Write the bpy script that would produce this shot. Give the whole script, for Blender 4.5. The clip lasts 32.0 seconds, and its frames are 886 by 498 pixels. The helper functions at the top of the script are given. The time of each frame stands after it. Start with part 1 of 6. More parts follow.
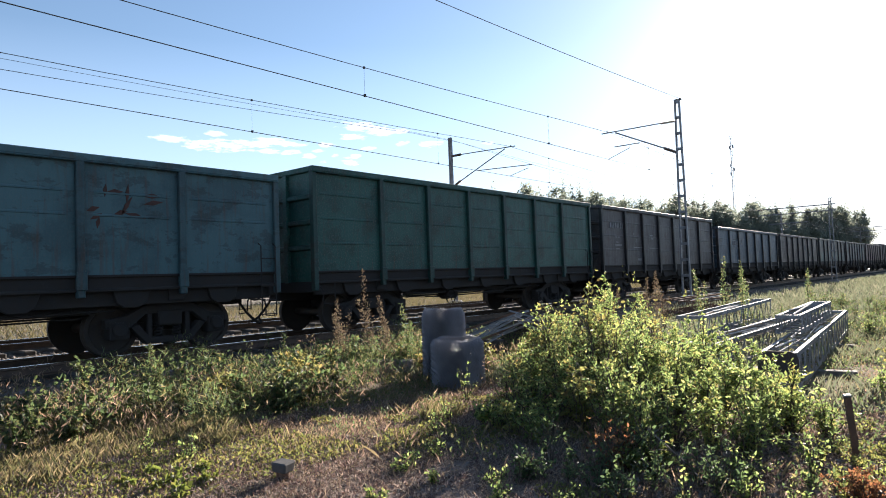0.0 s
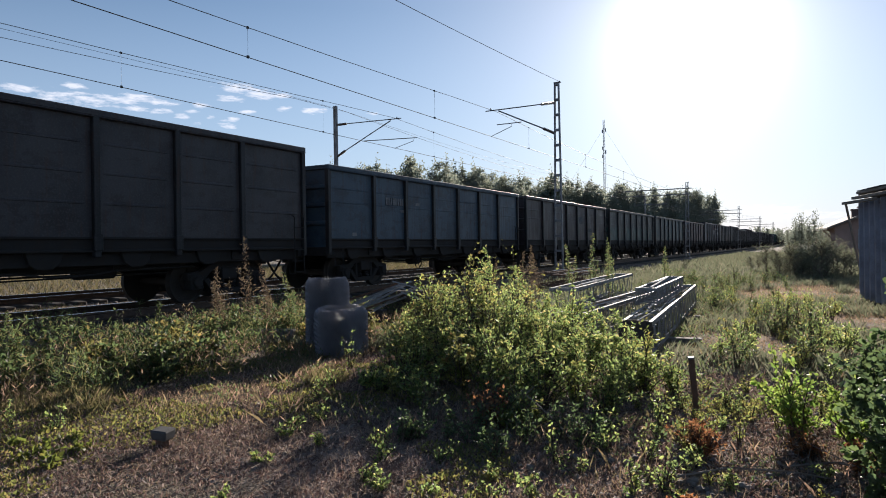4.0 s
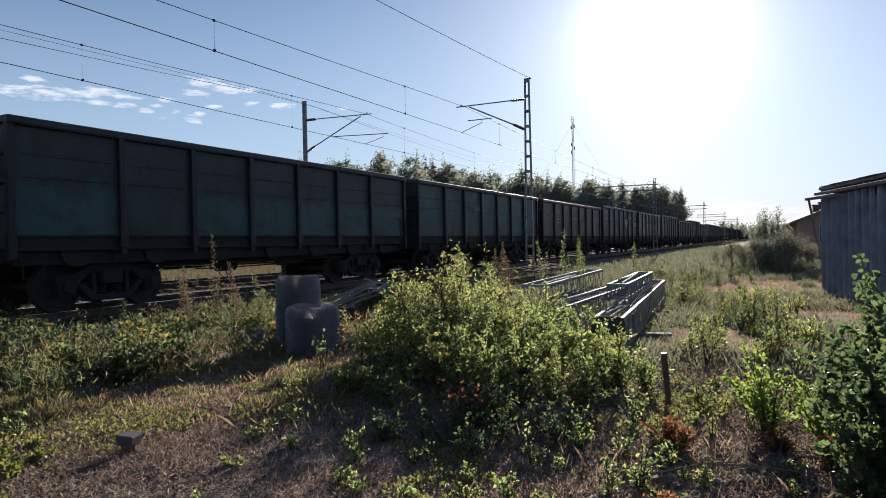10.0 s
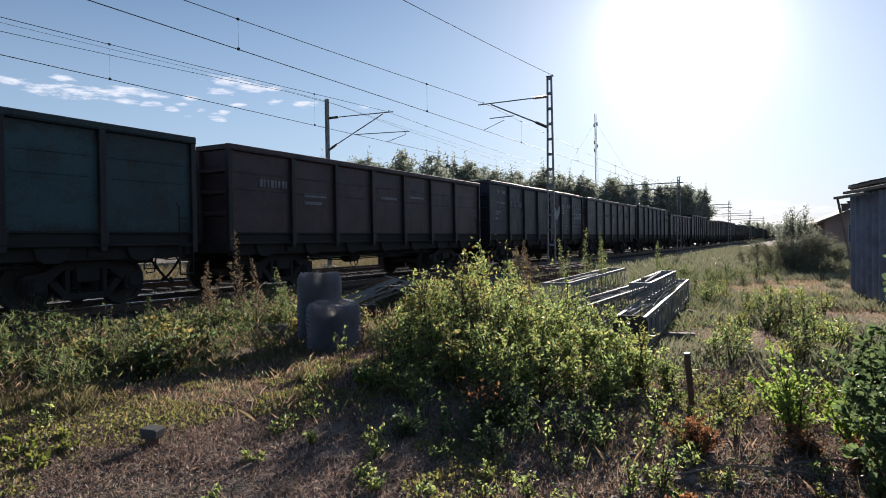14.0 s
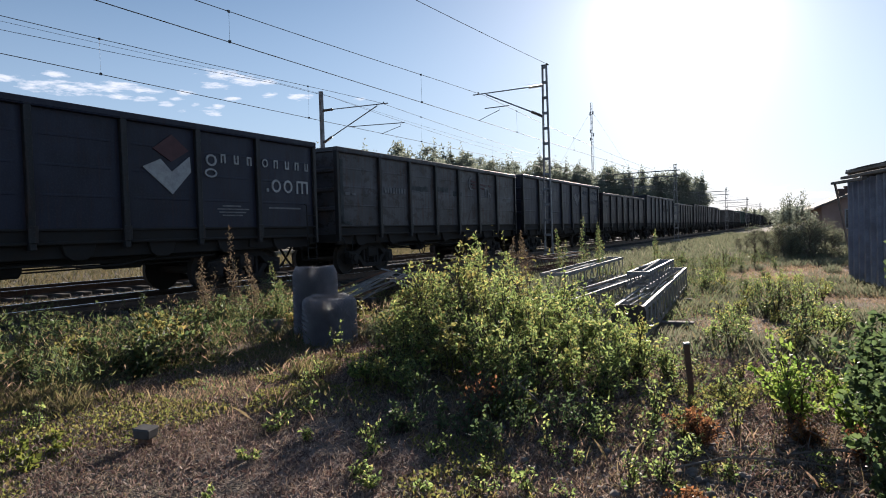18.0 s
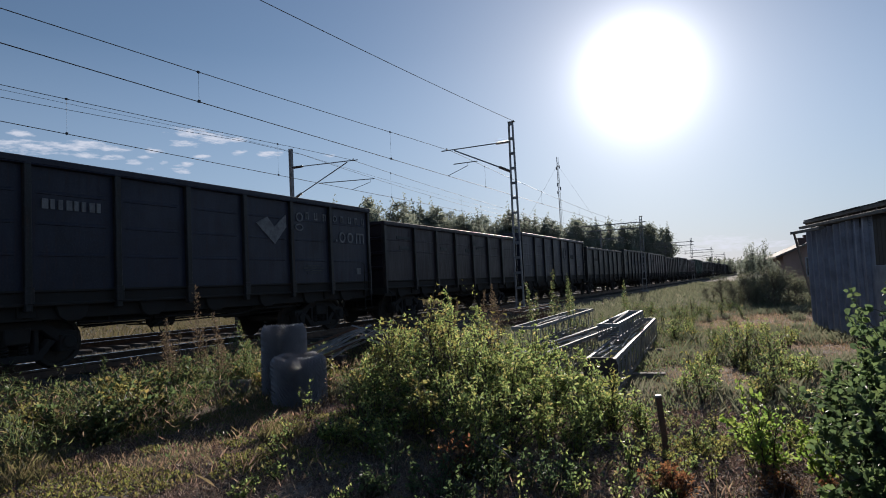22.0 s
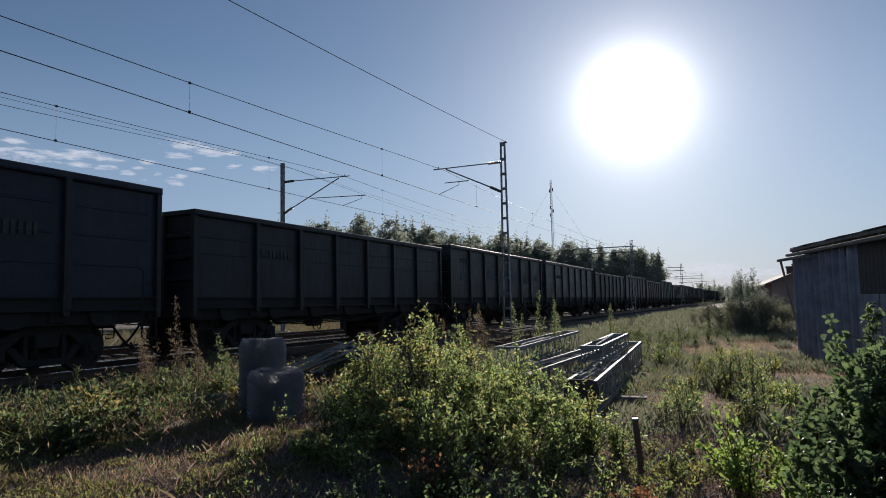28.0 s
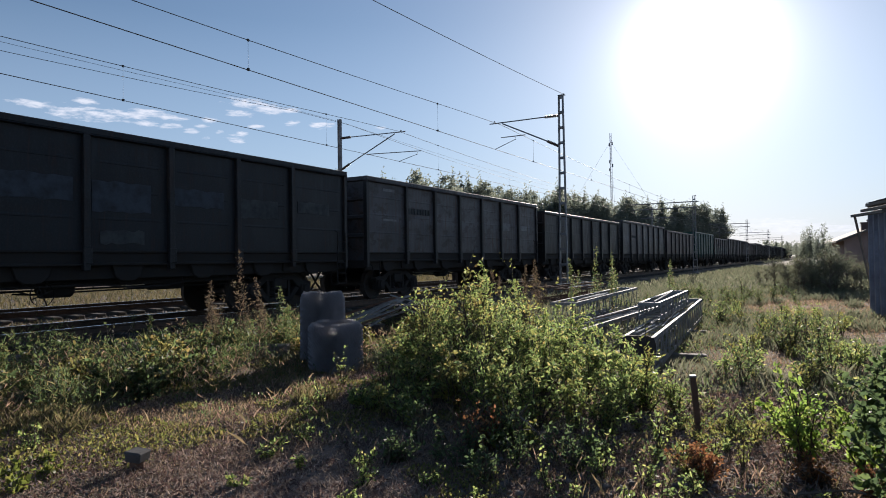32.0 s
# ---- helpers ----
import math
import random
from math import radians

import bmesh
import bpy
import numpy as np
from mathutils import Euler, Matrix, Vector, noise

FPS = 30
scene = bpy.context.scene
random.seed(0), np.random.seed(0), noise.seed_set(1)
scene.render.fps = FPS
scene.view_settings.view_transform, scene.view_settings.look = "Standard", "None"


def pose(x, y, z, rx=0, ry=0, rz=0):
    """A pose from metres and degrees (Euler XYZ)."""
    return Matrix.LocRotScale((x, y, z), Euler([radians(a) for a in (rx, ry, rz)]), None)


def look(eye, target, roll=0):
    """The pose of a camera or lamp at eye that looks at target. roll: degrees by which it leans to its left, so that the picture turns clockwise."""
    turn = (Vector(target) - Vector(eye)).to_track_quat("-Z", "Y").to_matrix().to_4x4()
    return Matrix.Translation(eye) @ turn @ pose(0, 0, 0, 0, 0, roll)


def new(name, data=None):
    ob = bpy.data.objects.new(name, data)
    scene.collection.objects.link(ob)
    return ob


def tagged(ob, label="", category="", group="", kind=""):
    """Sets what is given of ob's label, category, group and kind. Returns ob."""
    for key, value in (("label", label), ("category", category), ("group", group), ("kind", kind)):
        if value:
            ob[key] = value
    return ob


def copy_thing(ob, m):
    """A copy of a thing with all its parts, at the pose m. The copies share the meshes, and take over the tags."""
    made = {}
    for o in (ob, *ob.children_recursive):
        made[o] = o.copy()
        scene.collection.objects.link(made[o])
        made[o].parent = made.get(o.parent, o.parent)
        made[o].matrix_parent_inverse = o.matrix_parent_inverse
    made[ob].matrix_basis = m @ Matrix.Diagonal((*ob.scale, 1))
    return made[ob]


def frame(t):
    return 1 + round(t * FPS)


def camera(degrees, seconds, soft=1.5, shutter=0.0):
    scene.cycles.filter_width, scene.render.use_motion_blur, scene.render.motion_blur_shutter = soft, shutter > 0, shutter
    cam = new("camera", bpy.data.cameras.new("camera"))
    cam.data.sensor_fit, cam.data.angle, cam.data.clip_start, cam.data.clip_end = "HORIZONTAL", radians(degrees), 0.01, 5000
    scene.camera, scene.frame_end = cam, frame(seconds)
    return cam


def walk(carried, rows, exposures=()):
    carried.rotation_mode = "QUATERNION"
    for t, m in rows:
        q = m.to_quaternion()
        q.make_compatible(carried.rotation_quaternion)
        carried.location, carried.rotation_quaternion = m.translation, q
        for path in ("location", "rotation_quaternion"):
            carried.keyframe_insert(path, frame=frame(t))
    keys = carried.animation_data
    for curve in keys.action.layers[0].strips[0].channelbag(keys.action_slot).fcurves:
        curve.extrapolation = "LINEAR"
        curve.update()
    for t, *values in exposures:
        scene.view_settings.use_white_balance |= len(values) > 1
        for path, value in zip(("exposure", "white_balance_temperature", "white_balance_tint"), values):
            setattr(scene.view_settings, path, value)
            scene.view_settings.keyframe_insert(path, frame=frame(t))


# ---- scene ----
cam = camera(68.0, 32.0, soft=0.95)
PATH = [
    (0, pose(0.010, 0.120, 1.619, 92.54, 2.11, 39.78)),
    (0.5, pose(0.019, 0.036, 1.598, 89.94, 2.94, 33.18)),
    (1, pose(0.032, -0.014, 1.609, 89.44, 0.73, 29.33)),
    (1.5, pose(0.040, -0.039, 1.590, 89.24, 0.88, 28.83)),
    (2, pose(0.053, -0.034, 1.592, 89.21, 0.91, 28.64)),
    (2.5, pose(0.052, -0.045, 1.603, 89.57, 1.01, 27.77)),
    (3, pose(0.062, -0.025, 1.595, 89.66, 1.34, 28.00)),
    (3.5, pose(0.069, -0.058, 1.597, 89.65, 0.54, 29.45)),
    (5.5, pose(0.007, -0.003, 1.609, 90.35, 1.92, 28.73)),
    (6, pose(-0.000, -0.000, 1.600, 89.18, 1.40, 27.89)),
    (6.5, pose(0.006, -0.005, 1.612, 89.63, 1.07, 28.37)),
    (7, pose(0.005, 0.008, 1.607, 89.95, 1.45, 28.35)),
    (7.5, pose(0.008, 0.000, 1.607, 89.84, 1.55, 28.51)),
    (8, pose(0.013, -0.000, 1.611, 90.52, 1.37, 28.09)),
    (8.5, pose(0.012, 0.002, 1.609, 90.20, 1.10, 28.06)),
    (9, pose(0.007, -0.008, 1.614, 89.38, 0.88, 28.41)),
    (9.5, pose(0.011, -0.013, 1.614, 89.67, 0.85, 27.23)),
    (10, pose(0.004, -0.008, 1.618, 89.43, 1.11, 26.91)),
    (10.5, pose(0.002, 0.005, 1.613, 89.30, 1.50, 27.31)),
    (11, pose(0.008, -0.001, 1.614, 89.20, 1.53, 27.81)),
    (11.5, pose(0.005, -0.004, 1.619, 89.39, 1.48, 28.00)),
    (12, pose(0.009, -0.004, 1.609, 89.49, 1.67, 28.12)),
    (12.5, pose(-0.000, -0.000, 1.607, 88.91, 1.14, 28.49)),
    (13, pose(-0.006, 0.016, 1.612, 88.86, 1.08, 28.79)),
    (13.5, pose(0.003, 0.004, 1.609, 89.17, 0.88, 28.65)),
    (15.5, pose(-0.006, 0.053, 1.627, 89.39, 0.83, 29.27)),
    (16, pose(-0.004, 0.069, 1.613, 89.29, 0.24, 28.65)),
    (16.5, pose(-0.002, 0.066, 1.622, 89.99, 0.76, 28.57)),
    (17, pose(0.000, 0.066, 1.619, 90.31, 0.29, 28.10)),
    (17.5, pose(-0.000, 0.081, 1.604, 89.57, 1.26, 28.51)),
    (18, pose(-0.019, 0.098, 1.620, 88.52, 1.73, 28.54)),
    (18.5, pose(-0.019, 0.118, 1.619, 87.89, 1.61, 29.06)),
    (19, pose(-0.005, 0.129, 1.620, 88.77, 2.23, 28.19)),
    (19.5, pose(-0.004, 0.125, 1.616, 88.55, 1.93, 28.46)),
    (20, pose(-0.013, 0.126, 1.636, 88.94, 0.78, 29.11)),
    (20.5, pose(0.008, 0.156, 1.620, 88.84, 0.24, 26.96)),
    (21, pose(0.008, 0.149, 1.628, 92.19, 1.46, 26.36)),
    (21.5, pose(-0.002, 0.157, 1.624, 92.99, 0.90, 24.46)),
    (22, pose(-0.010, 0.110, 1.639, 93.13, 2.71, 26.04)),
    (22.5, pose(-0.005, 0.078, 1.642, 94.91, 4.30, 25.76)),
    (23, pose(0.004, 0.095, 1.645, 95.03, 2.47, 25.51)),
    (23.5, pose(0.019, 0.149, 1.655, 95.09, 3.30, 26.10)),
    (24, pose(0.035, 0.208, 1.634, 95.55, 2.42, 28.26)),
    (24.5, pose(0.044, 0.231, 1.634, 95.72, 2.54, 28.28)),
    (26.5, pose(0.059, 0.207, 1.613, 96.69, 1.28, 30.57)),
    (27, pose(0.080, 0.233, 1.602, 95.53, 1.34, 27.87)),
    (27.5, pose(0.061, 0.240, 1.603, 94.55, 0.99, 25.20)),
    (28, pose(0.072, 0.233, 1.602, 94.79, 1.19, 25.24)),
    (28.5, pose(0.070, 0.233, 1.601, 94.26, 1.00, 25.20)),
    (29, pose(0.066, 0.242, 1.590, 92.51, 2.62, 28.06)),
    (29.5, pose(0.075, 0.232, 1.610, 93.34, 1.62, 30.26)),
    (30, pose(0.077, 0.236, 1.593, 91.11, 1.67, 27.01)),
    (30.5, pose(0.077, 0.243, 1.584, 90.68, 2.31, 29.82)),
    (31, pose(0.064, 0.228, 1.583, 90.72, 1.92, 30.75)),
    (31.5, pose(0.069, 0.215, 1.585, 91.50, 0.64, 30.26)),
    (32, pose(0.082, 0.228, 1.593, 91.03, 0.88, 30.11)),
]
walk(cam, PATH, [(0.0, 1.53, 6450, 13), (0.5, 1.08, 6450, 13), (1.0, 0.83, 6450, 14), (3.5, 0.68, 6400, 14), (6.0, 0.63, 6350, 14), (13.0, 0.63, 6350, 14), (18.5, 0.73, 6400, 14),
                 (20.5, 0.63, 6350, 14), (21.5, 0.25, 6250, 14), (23.0, 0.13, 6200, 14), (24.5, 0.07, 6150, 14), (27.0, 0.07, 6150, 14), (28.5, 0.05, 6150, 14),
                 (29.0, 0.05, 6200, 14), (29.5, 0.25, 6250, 14), (31.0, 0.48, 6300, 14), (32.0, 0.53, 6300, 14)])

# ---- sun, sky ----
SUN_AZ, SUN_EL = radians(8.3), radians(16.5)        # azimuth counted from the track's direction towards the far side
SUN_DIR = Vector((-math.sin(SUN_AZ) * math.cos(SUN_EL), math.cos(SUN_AZ) * math.cos(SUN_EL), math.sin(SUN_EL)))


class Nodes:
    """Short hand for building node trees."""

    def __init__(self, tree):
        self.tree, self.nodes, self.links = tree, tree.nodes, tree.links

    def add(self, kind, ins=None):
        return self.fill(self.nodes.new(kind), ins or {})

    def fill(self, n, ins):
        for k, v in ins.items():
            self.put(n, k, v)
        return n

    def put(self, n, k, v):
        if hasattr(v, "is_output"):
            self.links.new(v, n.inputs[k])
        elif hasattr(v, "bl_idname"):
            self.links.new(v.outputs[0], n.inputs[k])
        else:
            n.inputs[k].default_value = v

    def math(self, op, a, b=0.0, c=0.0):
        n = self.nodes.new("ShaderNodeMath")
        n.operation = op
        return self.fill(n, {0: a, 1: b, 2: c}).outputs[0]

    def vec(self, op, a, b=(0, 0, 0)):
        n = self.nodes.new("ShaderNodeVectorMath")
        n.operation = op
        self.fill(n, {0: a, 1: b})
        return n.outputs[1] if op in ("DOT_PRODUCT", "LENGTH") else n.outputs[0]

    def noise(self, vector, scale, detail=4.0, rough=0.55):
        return self.add("ShaderNodeTexNoise", {"Vector": vector, "Scale": scale, "Detail": detail, "Roughness": rough}).outputs["Fac"]

    def ramp(self, fac, lo, hi, a=0.0, b=1.0):
        return self.add("ShaderNodeMapRange", {0: fac, 1: lo, 2: hi, 3: a, 4: b}).outputs[0]

    def mix(self, fac, a, b, blend="MIX"):
        n = self.nodes.new("ShaderNodeMix")
        n.data_type, n.blend_type = "RGBA", blend
        for k, v in ((0, fac), (6, a), (7, b)):
            self.put(n, k, v if not isinstance(v, tuple) or len(v) == 4 else (*v, 1.0))
        return n.outputs[2]


def make_world():
    world = bpy.data.worlds.new("sky")
    scene.world = world
    world.use_nodes = True
    k = Nodes(world.node_tree)
    k.nodes.clear()
    sky = k.add("ShaderNodeTexSky")
    sky.sky_type, sky.sun_disc, sky.sun_elevation, sky.sun_rotation = "NISHITA", False, SUN_EL, -SUN_AZ
    sky.altitude, sky.air_density, sky.dust_density, sky.ozone_density = 50.0, 1.0, 0.15, 2.0
    way = k.add("ShaderNodeTexCoord").outputs["Generated"]
    way = k.vec("NORMALIZE", way)
    # bright air round the sun
    cosine = k.vec("DOT_PRODUCT", way, tuple(SUN_DIR))
    off = k.math("ARCCOSINE", k.math("MINIMUM", cosine, 0.999999))
    glow = k.math("ADD", k.math("MULTIPLY", 130.0, k.math("EXPONENT", k.math("MULTIPLY", off, -40.0))),
                  k.math("MULTIPLY", 6.6, k.math("EXPONENT", k.math("MULTIPLY", off, -7.5))))
    # small clouds in loose rows low over the far side of the line, thin bright bars of cloud on the horizon
    sep = k.add("ShaderNodeSeparateXYZ", {0: way})
    turn = k.math("ARCTAN2", k.math("MULTIPLY", sep.outputs[0], -1.0), sep.outputs[1])
    rise = k.math("ARCSINE", sep.outputs[2])
    chart = k.add("ShaderNodeCombineXYZ", {0: k.math("MULTIPLY", turn, 26.0), 1: k.math("MULTIPLY", rise, 105.0)})
    puffs = k.noise(k.vec("ADD", chart, (2.3, 0.6, 0.0)), 1.6, 7.0, 0.62)
    near = -4.0
    for a, b, w, h in ((1.085, 0.2085, 0.03, 0.006), (1.005, 0.2035, 0.07, 0.0105), (1.022, 0.2183, 0.017, 0.0049), (0.945, 0.209, 0.04, 0.0068), (0.914, 0.2051, 0.024, 0.0044), (0.943, 0.1963, 0.02, 0.0056),
                       (0.919, 0.1938, 0.017, 0.0048), (0.891, 0.189, 0.011, 0.0044), (0.877, 0.1966, 0.012, 0.0036), (0.865, 0.2048, 0.013, 0.0049), (0.852, 0.1886, 0.008, 0.0036), (0.822, 0.1887, 0.009, 0.0032),
                       (0.83, 0.181, 0.015, 0.0073), (0.869, 0.1806, 0.008, 0.0027), (0.816, 0.2312, 0.029, 0.0091), (0.822, 0.2168, 0.023, 0.0054), (0.78, 0.2246, 0.028, 0.0092), (0.758, 0.2236, 0.021, 0.0065),
                       (0.799, 0.1985, 0.013, 0.0032), (0.748, 0.2053, 0.015, 0.0042), (0.706, 0.2031, 0.02, 0.0057), (0.617, 0.2002, 0.012, 0.0034),
                       (0.05, 0.043, 0.06, 0.008), (0.02, 0.034, 0.08, 0.006)):
        u = k.math("DIVIDE", k.math("SUBTRACT", turn, a), w)
        v = k.math("DIVIDE", k.math("SUBTRACT", rise, b), h)
        near = k.math("MAXIMUM", near, k.math("SUBTRACT", 1.0, k.math("ADD", k.math("MULTIPLY", u, u), k.math("MULTIPLY", v, v))))
    cover = k.ramp(k.math("ADD", near, k.math("MULTIPLY", k.math("SUBTRACT", puffs, 0.55), 5.5)), -0.15, 1.1)
    cover = k.math("MULTIPLY", cover, k.ramp(near, -1.1, -0.5))
    haze = k.mix(k.ramp(sep.outputs[2], 0.0, 0.34, 0.8, 0.0), sky.outputs[0], (4.5, 5.9, 8.1))
    lit = k.mix(k.math("MULTIPLY", cover, 0.78), haze, (9.4, 9.7, 10.4))
    warm = k.mix(1.0, lit, k.mix(1.0, (1.0, 0.97, 0.92), k.add("ShaderNodeCombineColor", {0: glow, 1: glow, 2: glow}).outputs[0], "MULTIPLY"), "ADD")
    back = k.add("ShaderNodeBackground", {"Color": warm, "Strength": 0.0665})
    k.add("ShaderNodeOutputWorld", {"Surface": back})


make_world()
sun = new("sun", bpy.data.lights.new("sun", "SUN"))
sun.data.energy, sun.data.angle, sun.data.color = 5.0, radians(0.5), (1.0, 0.9, 0.76)
sun.matrix_world = look((0, 0, 40), Vector((0, 0, 40)) - SUN_DIR)


# ---- materials ----
def material(name, rough=0.8, metal=0.0):
    m = bpy.data.materials.new(name)
    m.use_nodes = True
    k = Nodes(m.node_tree)
    bsdf = k.nodes["Principled BSDF"]
    bsdf.inputs["Roughness"].default_value, bsdf.inputs["Metallic"].default_value = rough, metal
    k.bsdf = bsdf
    k.place = k.add("ShaderNodeTexCoord").outputs["Object"]
    return m, k


def bump(k, height, strength=0.4, distance=0.02):
    k.put(k.bsdf, "Normal", k.add("ShaderNodeBump", {"Height": height, "Strength": strength, "Distance": distance}))


def worn(name, base, dark, scale=3.0, fine=40.0, rough=0.75, metal=0.0, bumpy=0.3, amount=0.7):
    """A base colour with stains at two scales and fine relief."""
    m, k = material(name, rough, metal)
    a = k.noise(k.place, scale, 6.0, 0.6)
    b = k.noise(k.place, fine, 3.0)
    tone = k.mix(k.math("MULTIPLY", k.ramp(a, 0.42, 0.68), amount), base, dark)
    tone = k.mix(k.ramp(b, 0.3, 0.75, 0.0, 0.35), tone, dark)
    k.put(k.bsdf, "Base Color", tone)
    k.put(k.bsdf, "Roughness", k.ramp(a, 0.3, 0.7, rough - 0.1, min(1.0, rough + 0.12)))
    bump(k, b, bumpy, 0.004)
    return m


def wagon_paint(name, base, rust=(0.09, 0.05, 0.035), dust=(0.2, 0.19, 0.18), wear=0.5, band=None):
    """Old wagon paint: streaks of rust that run down, dust, sheets of slightly different age; band is a
    ragged second coat between two heights, in its own tone: (z0, z1, tone, amount)."""
    m, k = material(name, 0.45)
    k.bsdf.inputs["Specular IOR Level"].default_value = 0.3
    sheet = k.add("ShaderNodeObjectInfo").outputs["Random"]
    spot = k.vec("ADD", k.place, k.add("ShaderNodeCombineXYZ", {1: k.math("MULTIPLY", sheet, 40.0)}))
    run = k.add("ShaderNodeMapping", {"Vector": spot, "Scale": (1.0, 6.0, 0.55)}).outputs[0]
    streak = k.noise(run, 1.6, 6.0, 0.65)
    blot = k.noise(spot, 0.9, 5.0, 0.6)
    fine = k.noise(k.place, 26.0, 4.0, 0.6)
    tone = base
    if band:
        z0, z1, second, amount = band
        height = k.math("ADD", k.add("ShaderNodeSeparateXYZ", {0: k.place}).outputs[2], k.math("MULTIPLY", k.math("SUBTRACT", k.noise(spot, 1.7, 5.0, 0.65), 0.5), 0.9))
        coat = k.math("MULTIPLY", k.ramp(height, z0 - 0.05, z0 + 0.06), k.ramp(height, z1 + 0.06, z1 - 0.08))
        coat = k.math("MULTIPLY", coat, k.ramp(sheet, 0.12, 0.3, 0.15, 1.0))
        tone = k.mix(k.math("MULTIPLY", coat, amount), base, second)
    tone = k.mix(k.ramp(blot, 0.45, 0.6, 0.0, 0.6), tone, k.mix(1.0, tone, (0.5, 0.5, 0.52), "MULTIPLY"))
    flake = k.noise(k.add("ShaderNodeMapping", {"Vector": spot, "Scale": (1.0, 0.8, 1.5)}).outputs[0], 2.1, 7.0, 0.68)
    tone = k.mix(k.ramp(flake, 0.53, 0.57, 0.0, 0.8 * wear), tone, k.mix(0.5, k.mix(1.0, tone, (0.45, 0.42, 0.42), "MULTIPLY"), tuple(c * 0.35 for c in rust)))
    tone = k.mix(k.ramp(sheet, 0.0, 1.0, 0.0, 0.4), tone, k.mix(1.0, tone, (0.6, 0.62, 0.64), "MULTIPLY"))
    tone = k.mix(k.ramp(streak, 0.53, 0.72, 0.0, wear), tone, rust)
    tone = k.mix(k.ramp(fine, 0.5, 0.8, 0.0, 0.4), tone, dust)
    k.put(k.bsdf, "Base Color", tone)
    k.put(k.bsdf, "Roughness", k.ramp(streak, 0.4, 0.7, 0.42, 0.7))
    bump(k, k.math("ADD", fine, k.math("MULTIPLY", blot, 2.0)), 0.35, 0.006)
    return m


STEEL_DARK = worn("underframe_steel", (0.014, 0.013, 0.013), (0.03, 0.024, 0.02), 4.0, 50.0, 0.9)
WHEEL_STEEL = worn("wheel_steel", (0.03, 0.027, 0.025), (0.06, 0.045, 0.035), 6.0, 60.0, 0.75, 0.2)
RAIL_STEEL = worn("rail_steel", (0.12, 0.075, 0.05), (0.06, 0.045, 0.04), 5.0, 60.0, 0.6, 0.3)
RAIL_TOP = worn("polished_rail_head", (0.5, 0.5, 0.5), (0.3, 0.28, 0.26), 6.0, 50.0, 0.28, 1.0, 0.1)
GALVANISED = worn("galvanised_steel", (0.24, 0.24, 0.25), (0.13, 0.12, 0.115), 5.0, 60.0, 0.6, 0.4)
SLEEPER = worn("oil_stained_concrete", (0.075, 0.068, 0.06), (0.045, 0.038, 0.034), 5.0, 60.0, 0.95)
CONCRETE = worn("grey_concrete", (0.26, 0.25, 0.235), (0.14, 0.13, 0.12), 5.0, 60.0, 0.9)
PORCELAIN = worn("brown_insulator", (0.1, 0.06, 0.04), (0.06, 0.04, 0.03), 9.0, 60.0, 0.35)
WIRE = worn("weathered_wire", (0.06, 0.06, 0.06), (0.09, 0.08, 0.07), 3.0, 40.0, 0.6, 0.5)
WHITE_PAINT = worn("faded_white_paint", (0.4, 0.4, 0.4), (0.2, 0.2, 0.2), 7.0, 45.0, 0.7, 0.0, 0.1, 0.6)


# ---- mesh helpers ----
def box(bm, x0, x1, y0, y1, z0, z1, m=None):
    vs = [bm.verts.new(v) for v in ((x0, y0, z0), (x1, y0, z0), (x1, y1, z0), (x0, y1, z0), (x0, y0, z1), (x1, y0, z1), (x1, y1, z1), (x0, y1, z1))]
    for f in ((3, 2, 1, 0), (4, 5, 6, 7), (0, 1, 5, 4), (1, 2, 6, 5), (2, 3, 7, 6), (3, 0, 4, 7)):
        bm.faces.new([vs[i] for i in f])
    if m:
        bmesh.ops.transform(bm, matrix=m, verts=vs)
    return vs


def tube(bm, points, r, sides=8, r_end=None, cap=True):
    """A round bar along a line of points, thinning to r_end."""
    points = [Vector(p) for p in points]
    rings = []
    for i, p in enumerate(points):
        d = (points[min(i + 1, len(points) - 1)] - points[max(i - 1, 0)]).normalized()
        u = d.cross(Vector((0, 0, 1)) if abs(d.z) < 0.95 else Vector((1, 0, 0))).normalized()
        v = d.cross(u)
        rr = r[i] if isinstance(r, list) else r if r_end is None else r + (r_end - r) * i / (len(points) - 1)
        rings.append([bm.verts.new(p + rr * (math.cos(a) * u + math.sin(a) * v)) for a in (2 * math.pi * j / sides for j in range(sides))])
    for a, b in zip(rings, rings[1:]):
        for j in range(sides):
            bm.faces.new((a[j], a[(j + 1) % sides], b[(j + 1) % sides], b[j]))
    if cap:
        bm.faces.new(rings[0][::-1])
        bm.faces.new(rings[-1])
    return rings


def lathe(bm, profile, axis="y", centre=(0, 0, 0), sides=28):
    """A turned body: profile of (along the axis, radius)."""
    c, rings = Vector(centre), []
    for h, r in profile:
        ring = []
        for j in range(sides):
            a = 2 * math.pi * j / sides
            p = {"x": (h, r * math.cos(a), r * math.sin(a)), "y": (r * math.cos(a), h, r * math.sin(a)), "z": (r * math.cos(a), r * math.sin(a), h)}[axis]
            ring.append(bm.verts.new(c + Vector(p)))
        rings.append(ring)
    for a, b in zip(rings, rings[1:]):
        for j in range(sides):
            bm.faces.new((a[j], a[(j + 1) % sides], b[(j + 1) % sides], b[j]))
    bm.faces.new(rings[0][::-1])
    bm.faces.new(rings[-1])


